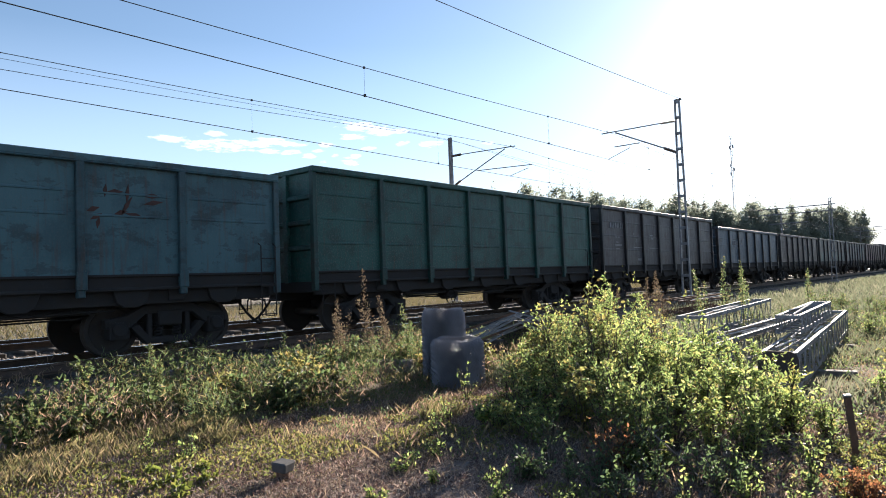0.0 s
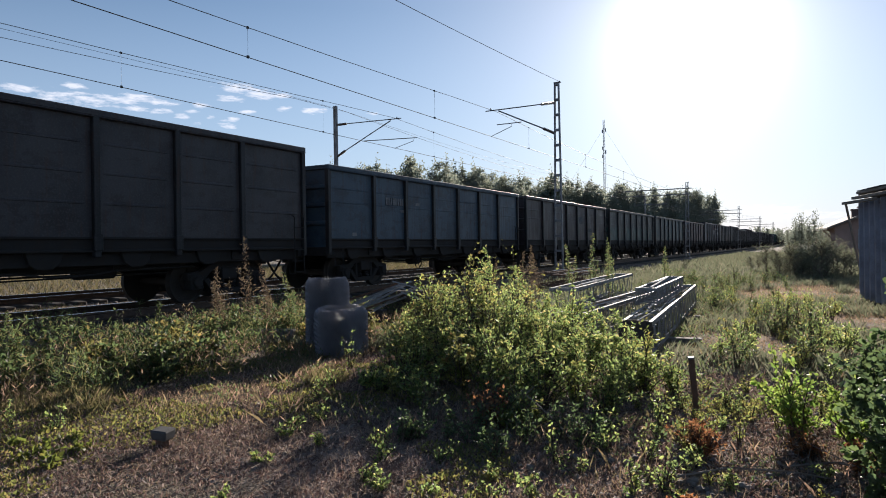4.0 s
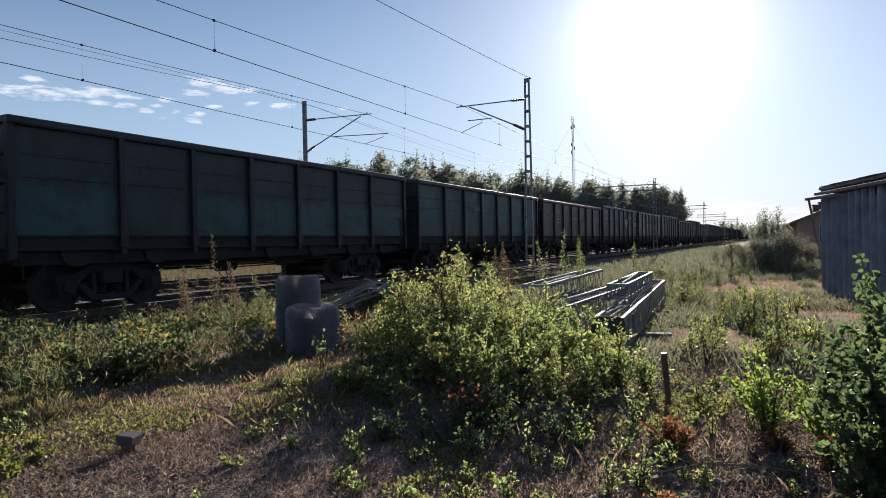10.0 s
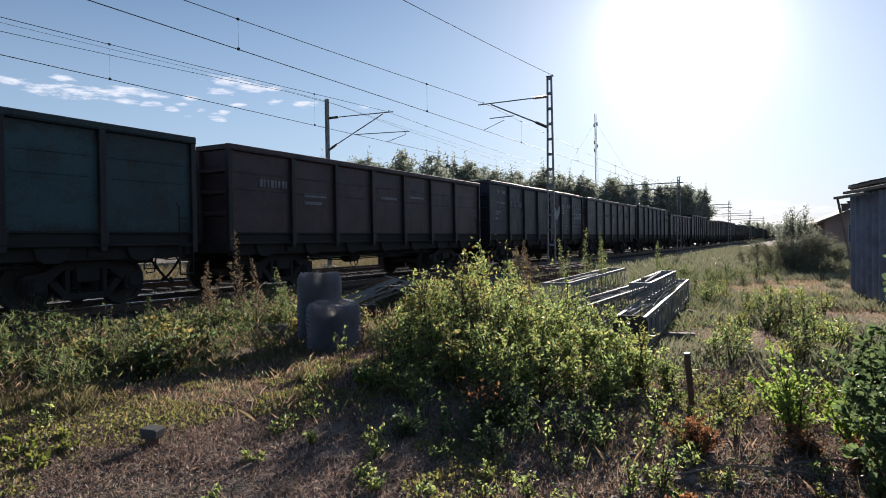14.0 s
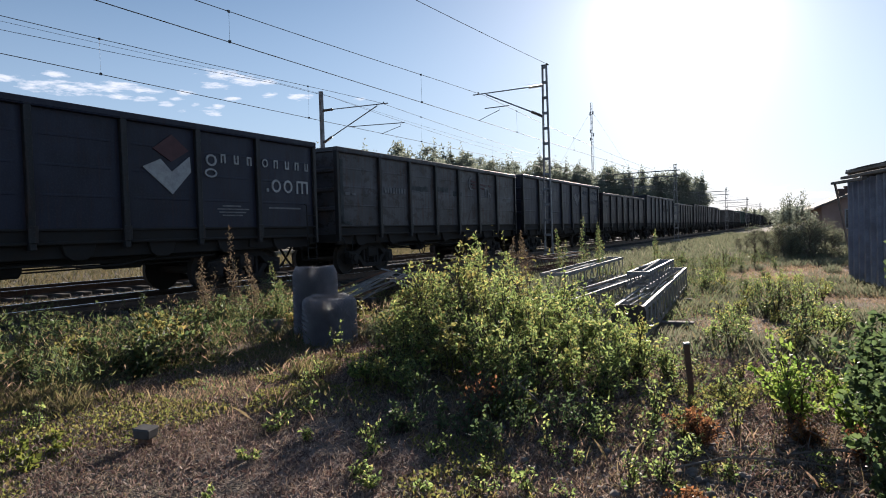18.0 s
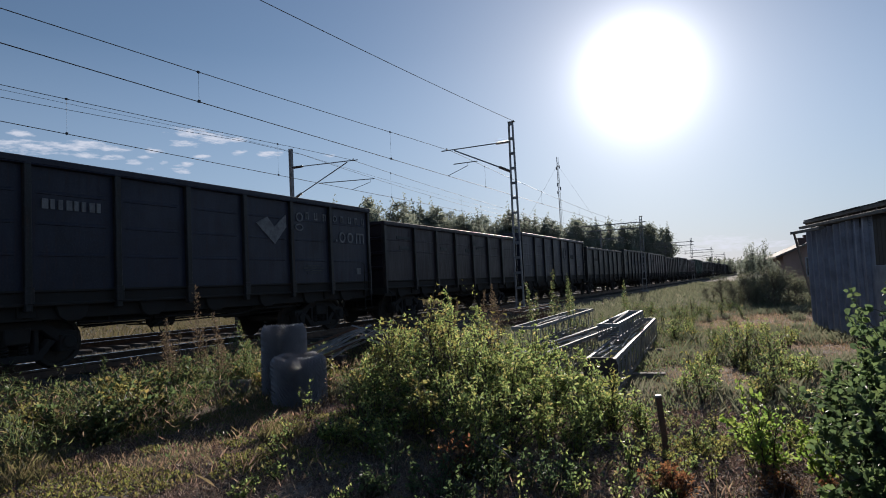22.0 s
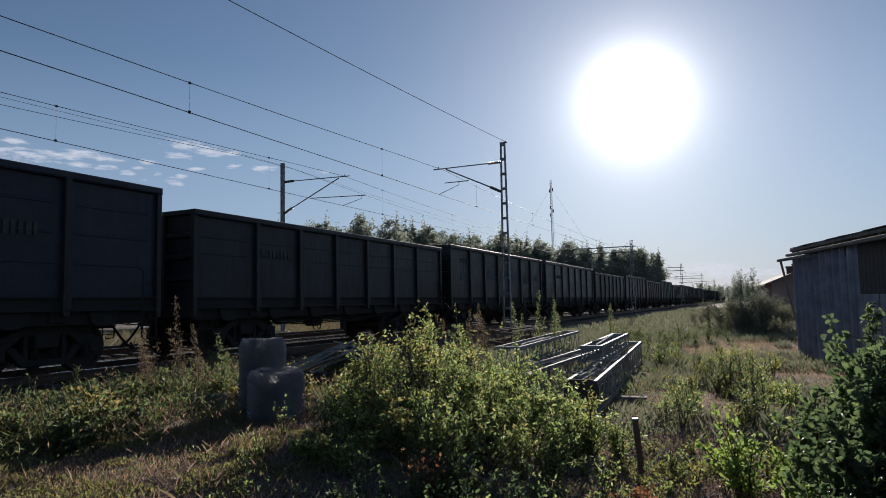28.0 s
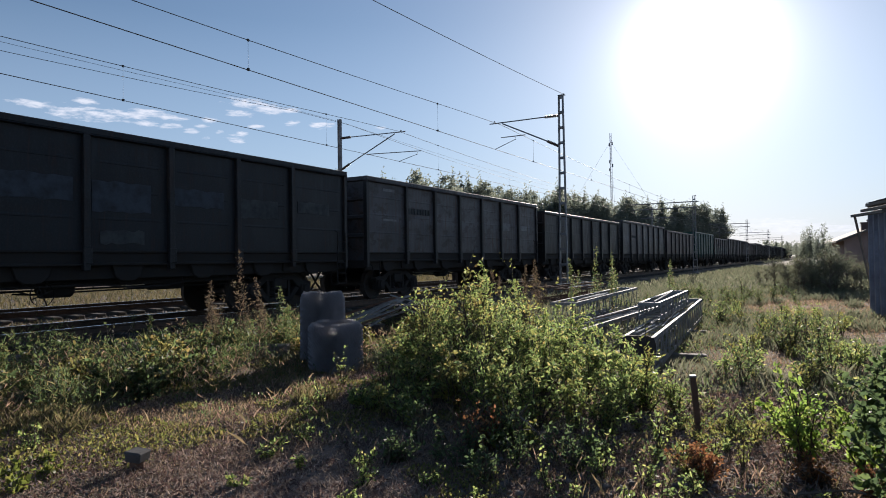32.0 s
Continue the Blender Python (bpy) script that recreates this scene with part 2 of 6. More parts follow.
def prism(bm, outline, x0, x1):
    """An outline of (y, z) pushed through from x0 to x1."""
    a = [bm.verts.new((x0, y, z)) for y, z in outline]
    b = [bm.verts.new((x1, y, z)) for y, z in outline]
    bm.faces.new(a)
    bm.faces.new(b[::-1])
    for i in range(len(a)):
        j = (i + 1) % len(a)
        bm.faces.new((a[j], a[i], b[i], b[j]))


def mesh_of(name, bm, mat, smooth=False, bevel=0.0):
    bmesh.ops.recalc_face_normals(bm, faces=bm.faces)
    if bevel:
        bmesh.ops.bevel(bm, geom=[e for e in bm.edges if e.calc_face_angle(0) > 0.6], offset=bevel, segments=1, affect="EDGES")
    me = bpy.data.meshes.new(name)
    bm.to_mesh(me)
    bm.free()
    if smooth:
        me.polygons.foreach_set("use_smooth", [True] * len(me.polygons))
    me.materials.append(mat)
    return me


def part(name, bm, mat, parent, label="", smooth=False, bevel=0.0):
    """One mesh object under a thing or under a part."""
    me = bm if isinstance(bm, bpy.types.Mesh) else mesh_of(name, bm, mat, smooth, bevel)
    ob = new(name, me)
    ob.parent = parent
    if label:
        ob["label"] = label
    return ob


def thing(name, label, category, m=None, group="", kind=""):
    ob = tagged(new(name), label, category, group, kind)
    if m is not None:
        ob.matrix_basis = m
    return ob


def solid(name, bm, mat, label, category, m=None, group="", kind="", smooth=False, bevel=0.0):
    """A thing that is one mesh."""
    ob = tagged(new(name, mesh_of(name, bm, mat, smooth, bevel)), label, category, group, kind)
    if m is not None:
        ob.matrix_basis = m
    return ob


def soup(name, verts, faces, mat):
    me = bpy.data.meshes.new(name)
    me.from_pydata(verts, [], faces)
    me.materials.append(mat)
    return me


RAIL_Z, TRACK_X, FAR_X = 0.45, -12.78, -18.55       # rail head; middle lines of the two tracks


def ground_z(x, y):
    """Gently uneven ground, with a low bank that carries the tracks."""
    x = max(-60.0, min(60.0, x))
    bank = 0.17 * (1 / (1 + math.exp(-(-9.6 - x) * 3.0)) - 1 / (1 + math.exp(-(-22.5 - x) * 1.5)))
    near = math.exp(-(x * x + y * y) / 900.0)
    bumps = near * (0.05 * noise.noise(Vector((x * 0.35, y * 0.35, 0.0))) + 0.025 * noise.noise(Vector((x * 1.3, y * 1.3, 4.0))))
    hush = 1 / (1 + math.exp((-9.0 - x) * 3.0))
    return bank + bumps * hush


# ---- ground ----
def axis_steps(a, b, centre, fine, grow):
    out, s, p = [centre], fine, centre
    while p < b:
        p += s
        s *= grow
        out.append(min(p, b))
    s, p = fine, centre
    while p > a:
        p -= s
        s *= grow
        out.insert(0, max(p, a))
    return out


def make_ground():
    xs = axis_steps(-3000.0, 3000.0, -6.0, 0.3, 1.035)
    ys = axis_steps(-3000.0, 3000.0, 7.0, 0.3, 1.035)
    verts = [(x, y, ground_z(x, y)) for y in ys for x in xs]
    n = len(xs)
    faces = [(j * n + i, j * n + i + 1, (j + 1) * n + i + 1, (j + 1) * n + i) for j in range(len(ys) - 1) for i in range(n - 1)]
    m, k = material("dry_gravelly_soil", 0.95)
    big = k.noise(k.place, 0.35, 5.0, 0.6)
    mid = k.noise(k.place, 2.2, 6.0, 0.65)
    cell = k.add("ShaderNodeTexVoronoi", {"Vector": k.place, "Scale": 55.0})
    stone = k.add("ShaderNodeSeparateColor", {0: cell.outputs["Color"]}).outputs[0]
    soil = k.mix(k.ramp(mid, 0.35, 0.65), (0.15, 0.105, 0.083), (0.28, 0.205, 0.168))
    soil = k.mix(k.ramp(stone, 0.6, 1.0, 0.0, 0.5), soil, (0.26, 0.21, 0.185))
    grass = k.mix(k.ramp(mid, 0.3, 0.7), (0.1, 0.105, 0.05), (0.22, 0.18, 0.11))
    k.put(k.bsdf, "Base Color", k.mix(k.ramp(big, 0.42, 0.56), soil, k.mix(k.ramp(k.noise(k.place, 14.0, 5.0, 0.7), 0.4, 0.62), grass, (0.07, 0.055, 0.04))))
    bump(k, k.math("ADD", k.math("MULTIPLY", cell.outputs["Distance"], -0.5), mid), 0.9, 0.05)
    me = soup("ground", verts, faces, m)
    me.polygons.foreach_set("use_smooth", [True] * len(me.polygons))
    tagged(new("ground", me), "dry gravelly ground with thin grass and moss", "ground", kind="structure")


make_ground()


# ---- tracks ----
def rail_mesh(y0, y1):
    bm = bmesh.new()
    half = [(0.036, 0.0), (0.037, -0.035), (0.012, -0.05), (0.01, -0.14), (0.07, -0.16), (0.07, -0.172)]
    outline = half + [(-x, z) for x, z in half[::-1]]
    a = [bm.verts.new((x, y0, z)) for x, z in outline]
    b = [bm.verts.new((x, y1, z)) for x, z in outline]
    bm.faces.new(a), bm.faces.new(b[::-1])
    for i in range(len(a)):
        j = (i + 1) % len(a)
        bm.faces.new((a[i], a[j], b[j], b[i]))
    me = mesh_of("rail", bm, RAIL_STEEL)
    me.materials.append(RAIL_TOP)
    for p in me.polygons:
        if p.normal.z > 0.9 and p.center.z > -0.01:
            p.material_index = 1
    return me


def make_track(x, name, label):
    track = thing(name, label, "railway track", pose(x, 0, RAIL_Z))
    me = rail_mesh(-60.0, 700.0)
    for side in (-0.762, 0.762):
        part("rail", me, None, track, "rusty steel rail with a polished head").location = (side, 0, 0)
    bm = bmesh.new()
    for z, h in ((-0.172, 0.10),):
        vs = box(bm, -1.3, 1.3, -0.13, 0.13, z - 0.14, z)
    me = mesh_of("sleeper", bm, SLEEPER, bevel=0.025)
    for i in range(110):
        part("sleeper", me, None, track).location = (0, -4.0 + 0.61 * i, 0)
    verts, faces = [], []
    for i in range(220):
        y = -4.0 + 0.61 * (110 + i)
        n = len(verts)
        verts += [(a, y + b, c) for c in (-0.3, -0.172) for a, b in ((-1.3, -0.13), (1.3, -0.13), (1.3, 0.13), (-1.3, 0.13))]
        faces += [tuple(n + j for j in f) for f in ((4, 5, 6, 7), (0, 1, 5, 4), (1, 2, 6, 5), (2, 3, 7, 6), (3, 0, 4, 7))]
    far = part("sleeper_rest", soup("sleeper_rest", verts, faces, SLEEPER), None, track)
    far["kind"] = "stuff"
    return track


make_track(TRACK_X, "railway_track", "straight railway track with concrete sleepers under the train")
make_track(FAR_X, "railway_track", "empty second railway track with polished rail heads")


# ---- the train ----
PITCH, BODY = 13.89, 13.0                            # wagon to wagon; length of a body
RUN = ((0.0, 0.0), (2.0, 11.69), (5.0, 29.15), (8.0, 46.69), (10.0, 58.45), (12.0, 70.24), (14.0, 82.05), (16.0, 93.86), (18.5, 108.67),
       (21.0, 123.45), (23.0, 135.27), (25.0, 147.11), (27.0, 158.92), (29.0, 170.7), (30.5, 179.53), (32.0, 188.33))
POSTS = [-4.38, -2.63, -0.88, 0.88, 2.63, 4.38]
BODY_PARTS = {"side_panel", "side_post", "top_chord", "end_wall", "end_rib", "end_stanchion", "end_chord", "corner_post"}


def panel_mesh(length, z0, z1, lines, deep=0.014):
    """A pressed steel sheet with long shallow swages."""
    bm = bmesh.new()
    h = z1 - z0
    prof = [(0.0, 0.0)] + [q for v in lines for q in ((0.0, v - 0.012), (deep, v - 0.008), (deep, v + 0.004), (0.0, v + 0.014))] + [(0.0, 1.0)]
    rows = []
    for out, v in prof:
        e = 0.1
        rows.append([bm.verts.new((o, y, z0 + h * v)) for y, o in ((-length / 2, 0.0), (-length / 2 + e, 0.0), (-length / 2 + 2 * e, out), (length / 2 - 2 * e, out), (length / 2 - e, 0.0), (length / 2, 0.0))])
    for a, b in zip(rows, rows[1:]):
        for i in range(5):
            bm.faces.new((a[i], a[i + 1], b[i + 1], b[i]))
    back = [bm.verts.new((-0.03, y, z)) for y, z in ((-length / 2, z0), (length / 2, z0), (length / 2, z1), (-length / 2, z1))]
    bm.faces.new(back[::-1])
    bm.faces.new([back[0], back[1]] + rows[0][::-1])
    bm.faces.new([back[3]] + rows[-1] + [back[2]])
    bm.faces.new([back[0]] + [r[0] for r in rows] + [back[3]])
    bm.faces.new([back[1], back[2]] + [r[-1] for r in rows[::-1]])
    return mesh_of("side_panel", bm, STEEL_DARK)


def wheelset_mesh():
    bm = bmesh.new()
    for s in (-1, 1):
        lathe(bm, [(s * 0.70, 0.30), (s * 0.70, 0.49), (s * 0.725, 0.485), (s * 0.735, 0.475), (s * 0.83, 0.468), (s * 0.83, 0.40), (s * 0.79, 0.38), (s * 0.785, 0.18), (s * 0.84, 0.16), (s * 0.84, 0.09)], "x", sides=24)
    lathe(bm, [(-1.08, 0.065), (-0.85, 0.085), (-0.7, 0.09), (0.7, 0.09), (0.85, 0.085), (1.08, 0.065)], "x", sides=14)
    for s in (-1, 1):
        for a in (0.5, 2.6, 4.7):
            box(bm, s * 0.79 - 0.012, s * 0.79 + 0.012, 0.26 * math.cos(a) - 0.03, 0.26 * math.cos(a) + 0.03, 0.26 * math.sin(a) - 0.03, 0.26 * math.sin(a) + 0.03)
    return mesh_of("wheelset", bm, WHEEL_STEEL, smooth=False)


def make_bogie(wagon, y, meshes):
    bogie = part("bogie", meshes["bolster"], None, wagon, "cast steel two-axle bogie")
    bogie.location = (0, y, 0)
    for s in (-1, 1):
        f = part("side_frame", meshes["side_frame"], None, bogie)
        f.location = (s * 1.02, 0, 0)
        for dy in (-0.17, 0.17):
            part("suspension_spring", meshes["spring"], None, bogie).location = (s * 1.02, dy, 0)
        for dy in (-0.925, 0.925):
            part("axle_box", meshes["axle_box"], None, bogie).location = (s * 1.02, dy, 0.475)
    for dy in (-0.925, 0.925):
        part("wheelset", meshes["wheelset"], None, bogie).location = (0, dy, 0.475)
        part("brake_beam", meshes["brake_beam"], None, bogie).location = (0, dy - math.copysign(0.56, dy), 0.4)


def bogie_meshes():
    out = {"wheelset": wheelset_mesh()}
    bm = bmesh.new()
    prism(bm, [(-0.22, 0.5), (0.22, 0.5), (0.24, 0.78), (-0.24, 0.78)], -1.15, 1.15)
    lathe(bm, [(0.78, 0.2), (0.9, 0.2)], "z", sides=16)
    out["bolster"] = mesh_of("bolster", bm, STEEL_DARK, bevel=0.02)
    bm = bmesh.new()
    top = [(-1.15, 0.5), (-1.15, 0.66), (-0.8, 0.7), (-0.42, 0.9), (0.42, 0.9), (0.8, 0.7), (1.15, 0.66), (1.15, 0.5), (0.72, 0.5), (0.45, 0.72), (-0.45, 0.72), (-0.72, 0.5)]
    prism(bm, top, -0.09, 0.09)
    low = [(-0.72, 0.5), (-0.42, 0.18), (0.42, 0.18), (0.72, 0.5), (0.58, 0.55), (0.36, 0.3), (-0.36, 0.3), (-0.58, 0.55)]
    prism(bm, low, -0.085, 0.085)
    for s in (-1, 1):
        box(bm, -0.07, 0.07, s * 0.36 - 0.045, s * 0.36 + 0.045, 0.28, 0.76)
    out["side_frame"] = mesh_of("side_frame", bm, STEEL_DARK, bevel=0.012)
    bm = bmesh.new()
    tube(bm, [(0.07 * math.cos(a * 0.7), 0.07 * math.sin(a * 0.7), 0.3 + a * 0.0055) for a in range(46)], 0.017, 6)
    out["spring"] = mesh_of("spring", bm, STEEL_DARK)
    bm = bmesh.new()
    box(bm, -0.13, 0.13, -0.17, 0.17, -0.17, 0.13)
    lathe(bm, [(0.13, 0.13), (0.18, 0.12), (0.18, 0.05)], "x", sides=14)
    lathe(bm, [(-0.13, 0.13), (-0.18, 0.12), (-0.18, 0.05)], "x", sides=14)
    out["axle_box"] = mesh_of("axle_box", bm, STEEL_DARK, bevel=0.015)
    bm = bmesh.new()
    tube(bm, [(-0.8, 0, 0), (0.8, 0, 0)], 0.035, 8)
    for s in (-1, 1):
        box(bm, s * 0.76 - 0.04, s * 0.76 + 0.04, -0.05, 0.05, -0.16, 0.16)
    out["brake_beam"] = mesh_of("brake_beam", bm, STEEL_DARK)
    return out


def make_wagon(height, meshes):
    """An open-topped bulk wagon, origin at the rail head under its middle; it runs towards -y."""
    w = thing("open_wagon", "open-topped steel bulk wagon", "freight wagon")
    half, z0 = BODY / 2, 1.18
    ends = [-half + 0.06] + POSTS + [half - 0.06]
    lines = (0.54, 0.74) if height < 3.5 else (0.29, 0.54, 0.785)
    inner = panel_mesh(1.63, 1.4, height - 0.12, lines, 0.014 if height < 3.5 or height > 3.7 else 0.006)
    outer = panel_mesh(ends[1] - ends[0] - 0.12, 1.4, height - 0.12, lines, 0.014 if height < 3.5 or height > 3.7 else 0.006)
    bm = bmesh.new()
    prism(bm, [(-0.06, 1.06), (0.06, 1.06), (0.065, height - 0.1), (-0.065, height - 0.1)], -0.03, 0.09)
    box(bm, 0.085, 0.11, -0.085, 0.085, z0 + 0.0, z0 + 0.3)
    post = mesh_of("side_post", bm, STEEL_DARK, bevel=0.012)
    bm = bmesh.new()
    box(bm, -0.06, 0.085, -half, half, height - 0.12, height)
    box(bm, -0.02, 0.095, -half, half, height - 0.145, height - 0.118)
    chord = mesh_of("top_chord", bm, STEEL_DARK, bevel=0.012)
    bm = bmesh.new()
    channel = [(-0.06, 1.15), (0.03, 1.15), (0.03, 1.2), (-0.012, 1.2), (-0.012, 1.385), (0.035, 1.385), (0.035, 1.43), (-0.06, 1.43)]
    prism(bm, [(-x, z) for x, z in channel], -half, half)
    bmesh.ops.rotate(bm, matrix=Matrix.Rotation(radians(90), 3, "Z"), verts=bm.verts)
    sill = mesh_of("side_sill", bm, STEEL_DARK, bevel=0.01)
    bm = bmesh.new()
    box(bm, -0.2, -0.13, -half + 0.15, half - 0.15, 0.9, z0 + 0.012)
    skirt = mesh_of("underframe_beam", bm, STEEL_DARK, bevel=0.01)
    bm = bmesh.new()
    box(bm, -0.06, 0.07, -0.06, 0.06, 1.0, height - 0.1)
    corner = mesh_of("corner_post", bm, STEEL_DARK, bevel=0.01)
    bm = bmesh.new()
    prism(bm, [(-0.34, 1.188), (0.34, 1.188), (0.26, 0.95), (0.13, 0.86), (-0.13, 0.86), (-0.26, 0.95)], -0.13, -0.05)
    latch = mesh_of("hatch_lock", bm, STEEL_DARK, bevel=0.01)
    for s in (-1, 1):
        turn = pose(0, 0, 0, 0, 0, 0 if s > 0 else 180)
        side = Matrix.Translation((s * 1.48, 0, 0)) @ turn
        for i in range(7):
            p = part("side_panel", inner if 0 < i < 6 else outer, None, w)
            p.matrix_basis = Matrix.Translation((s * 1.48, (ends[i] + ends[i + 1]) / 2, 0)) @ turn
        for y in POSTS:
            part("side_post", post, None, w).matrix_basis = Matrix.Translation((s * 1.48, y, 0)) @ turn
        for me, nm in ((chord, "top_chord"), (sill, "side_sill"), (skirt, "underframe_beam")):
            part(nm, me, None, w).matrix_basis = side
        for i in range(7):
            part("hatch_lock", latch, None, w).matrix_basis = Matrix.Translation((s * 1.48, -5.25 + 1.75 * i, 0)) @ turn
        for e in (-1, 1):
            part("corner_post", corner, None, w).matrix_basis = Matrix.Translation((s * 1.48, e * (half - 0.06), 0)) @ turn
    bm = bmesh.new()
    box(bm, -1.44, 1.44, -0.02, 0.02, z0, height - 0.1)
    endwall = mesh_of("end_wall", bm, STEEL_DARK)
    bm = bmesh.new()
    prism(bm, [(0.02, -0.07), (0.09, -0.04), (0.09, 0.04), (0.02, 0.07)], -1.42, 1.42)
    rib = mesh_of("end_rib", bm, STEEL_DARK, bevel=0.008)
    bm = bmesh.new()
    box(bm, -0.07, 0.07, 0.02, 0.11, z0, height - 0.12)
    stanchion = mesh_of("end_stanchion", bm, STEEL_DARK, bevel=0.01)
    bm = bmesh.new()
    box(bm, -1.42, 1.42, -0.03, 0.1, height - 0.12, height - 0.004)
    header = mesh_of("end_chord", bm, STEEL_DARK, bevel=0.01)
    for e in (-1, 1):
        wall = part("end_wall", endwall, None, w)
        wall.matrix_basis = pose(0, e * (half - 0.1), 0, 0, 0, 0 if e > 0 else 180)
        for z in (0.3, 0.52, 0.74):
            part("end_rib", rib, None, wall).location = (0, 0, z0 + (height - z0) * z)
        for x in (-0.55, 0.55):
            part("end_stanchion", stanchion, None, wall).location = (x, 0, 0)
        part("end_chord", header, None, wall)
    bm = bmesh.new()
    box(bm, -1.44, 1.44, -half + 0.1, half - 0.1, z0 + 0.02, z0 + 0.08)
    part("floor", bm, STEEL_DARK, w)
    bm = bmesh.new()
    box(bm, -0.2, 0.2, -half + 0.05, half - 0.05, 0.78, z0 + 0.02)
    for y in (-4.33, 4.33):
        box(bm, -1.4, 1.4, y - 0.16, y + 0.16, 0.95, z0 + 0.02)
    for y in (-half + 0.12, half - 0.12):
        box(bm, -1.45, 1.45, y - 0.1, y + 0.1, 0.96, z0 + 0.02)
    for y in (-1.75, 0.0, 1.75):
        box(bm, -1.4, 1.4, y - 0.06, y + 0.06, 0.92, z0 + 0.02)
    for x in (-0.95, 0.95):
        box(bm, x - 0.03, x + 0.03, -3.1, 3.1, 0.76, 0.95)
    part("centre_sill", bm, STEEL_DARK, w, bevel=0.01)
    bm = bmesh.new()
    lathe(bm, [(-0.3, 0.12), (-0.26, 0.165), (0.26, 0.165), (0.3, 0.12)], "y", (0.75, -1.0, 0.74), 18)
    box(bm, 0.55, 0.95, -1.15, -0.85, 0.84, 1.2)
    part("brake_cylinder", bm, STEEL_DARK, w)
    bm = bmesh.new()
    lathe(bm, [(-0.42, 0.08), (-0.38, 0.15), (0.38, 0.15), (0.42, 0.08)], "y", (0.75, 1.3, 0.78), 18)
    box(bm, 0.6, 0.9, 1.1, 1.5, 0.86, 1.2)
    part("air_reservoir", bm, STEEL_DARK, w)
    bm = bmesh.new()
    tube(bm, [(0.3, -3.2, 0.72), (0.3, -0.6, 0.7), (0.3, 3.2, 0.72)], 0.02, 6)
    tube(bm, [(-0.5, -3.4, 0.8), (-0.5, 3.4, 0.8)], 0.018, 6)
    tube(bm, [(1.1, -6.2, 0.98), (1.1, -2.2, 0.9), (0.9, 0.1, 0.8), (1.1, 2.2, 0.9), (1.1, 6.2, 0.98)], 0.016, 6)
    tube(bm, [(1.2, -3.3, 0.84), (1.2, -2.6, 0.79), (1.2, -0.4, 0.8), (1.2, 0.2, 0.72), (1.2, 1.0, 0.73), (1.2, 1.5, 0.8), (1.2, 3.3, 0.82)], 0.02, 6)
    tube(bm, [(0.85, -2.9, 0.7), (0.85, -1.7, 0.72), (0.85, -1.5, 0.66), (0.85, 0.4, 0.68), (0.85, 2.9, 0.7)], 0.017, 6)
    for y in (-2.6, -1.4, 0.0, 1.4, 2.6):
        tube(bm, [(1.2, y, 0.8), (1.2, y, 1.2)], 0.014, 5)
        tube(bm, [(0.85, y + 0.3, 0.69), (0.85, y + 0.3, 1.1)], 0.013, 5)
    for y in (-2.2, 0.0, 2.2):
        tube(bm, [(0.3, y, 0.7), (0.3, y, 1.2)], 0.012, 5)
    part("brake_rigging", bm, STEEL_DARK, w)
    bm = bmesh.new()
    lathe(bm, [(-0.02, 0.2), (0.02, 0.2)], "x", (1.25, -1.5, 0.66), 16)
    for f in list(bm.faces):
        if len(f.verts) > 4:
            bm.faces.remove(f)
    for a in range(4):
        tube(bm, [(1.25, -1.5, 0.66), (1.25, -1.5 + 0.2 * math.cos(a * 1.57 + 0.4), 0.66 + 0.2 * math.sin(a * 1.57 + 0.4))], 0.012, 5)
    tube(bm, [(1.25, -1.5, 0.66), (0.3, -1.5, 0.66)], 0.018, 6)
    tube(bm, [(1.1, -1.5, 0.66), (1.1, -1.5, 1.0)], 0.016, 6)
    part("handbrake_wheel", bm, STEEL_DARK, w)
    for e in (-1, 1):
        bm = bmesh.new()
        box(bm, -0.1, 0.1, half - 0.1, half + 0.3, 0.98, 1.14)
        prism(bm, [(half + 0.28, 0.9), (half + 0.46, 0.9), (half + 0.46, 1.2), (half + 0.28, 1.2)], -0.17, 0.12)
        part("coupler", bm, STEEL_DARK, w).matrix_basis = pose(0, 0, 0, 0, 0, 0 if e > 0 else 180)
        bm = bmesh.new()
        tube(bm, [(0.5, half - 0.4, 0.92), (0.52, half - 0.3, 0.78), (0.52, half - 0.14, 0.58), (0.5, half + 0.04, 0.42), (0.44, half + 0.22, 0.34), (0.3, half + 0.36, 0.34), (0.12, half + 0.44, 0.42)], 0.028, 8)
        part("brake_hose", bm, STEEL_DARK, w).matrix_basis = pose(0, 0, 0, 0, 0, 0 if e > 0 else 180)
        bm = bmesh.new()
        tube(bm, [(0.9, half - 0.1, 0.98), (0.9, half + 0.06, 0.8), (0.9, half + 0.08, 0.52), (0.9, half + 0.3, 0.5), (0.9, half + 0.3, 0.56)], 0.016, 6)
        tube(bm, [(-0.1, half + 0.12, 0.94), (0.4, half + 0.14, 0.84), (0.9, half + 0.06, 0.86)], 0.014, 6)
        part("uncoupling_lever", bm, STEEL_DARK, w).matrix_basis = pose(0, 0, 0, 0, 0, 0 if e > 0 else 180)
    for s, e in ((1, 1), (-1, -1)):
        bm = bmesh.new()
        for y in (half - 0.5, half - 0.16):
            tube(bm, [(1.6, y, 0.55), (1.6, y, 1.95), (1.52, y, 2.0)], 0.014, 6)
        for z in (0.58, 0.86, 1.14, 1.42, 1.7):
            tube(bm, [(1.6, half - 0.5, z), (1.6, half - 0.16, z)], 0.012, 6)
        part("ladder", bm, STEEL_DARK, w).matrix_basis = pose(0, 0, 0, 0, 0, 0 if s > 0 else 180)
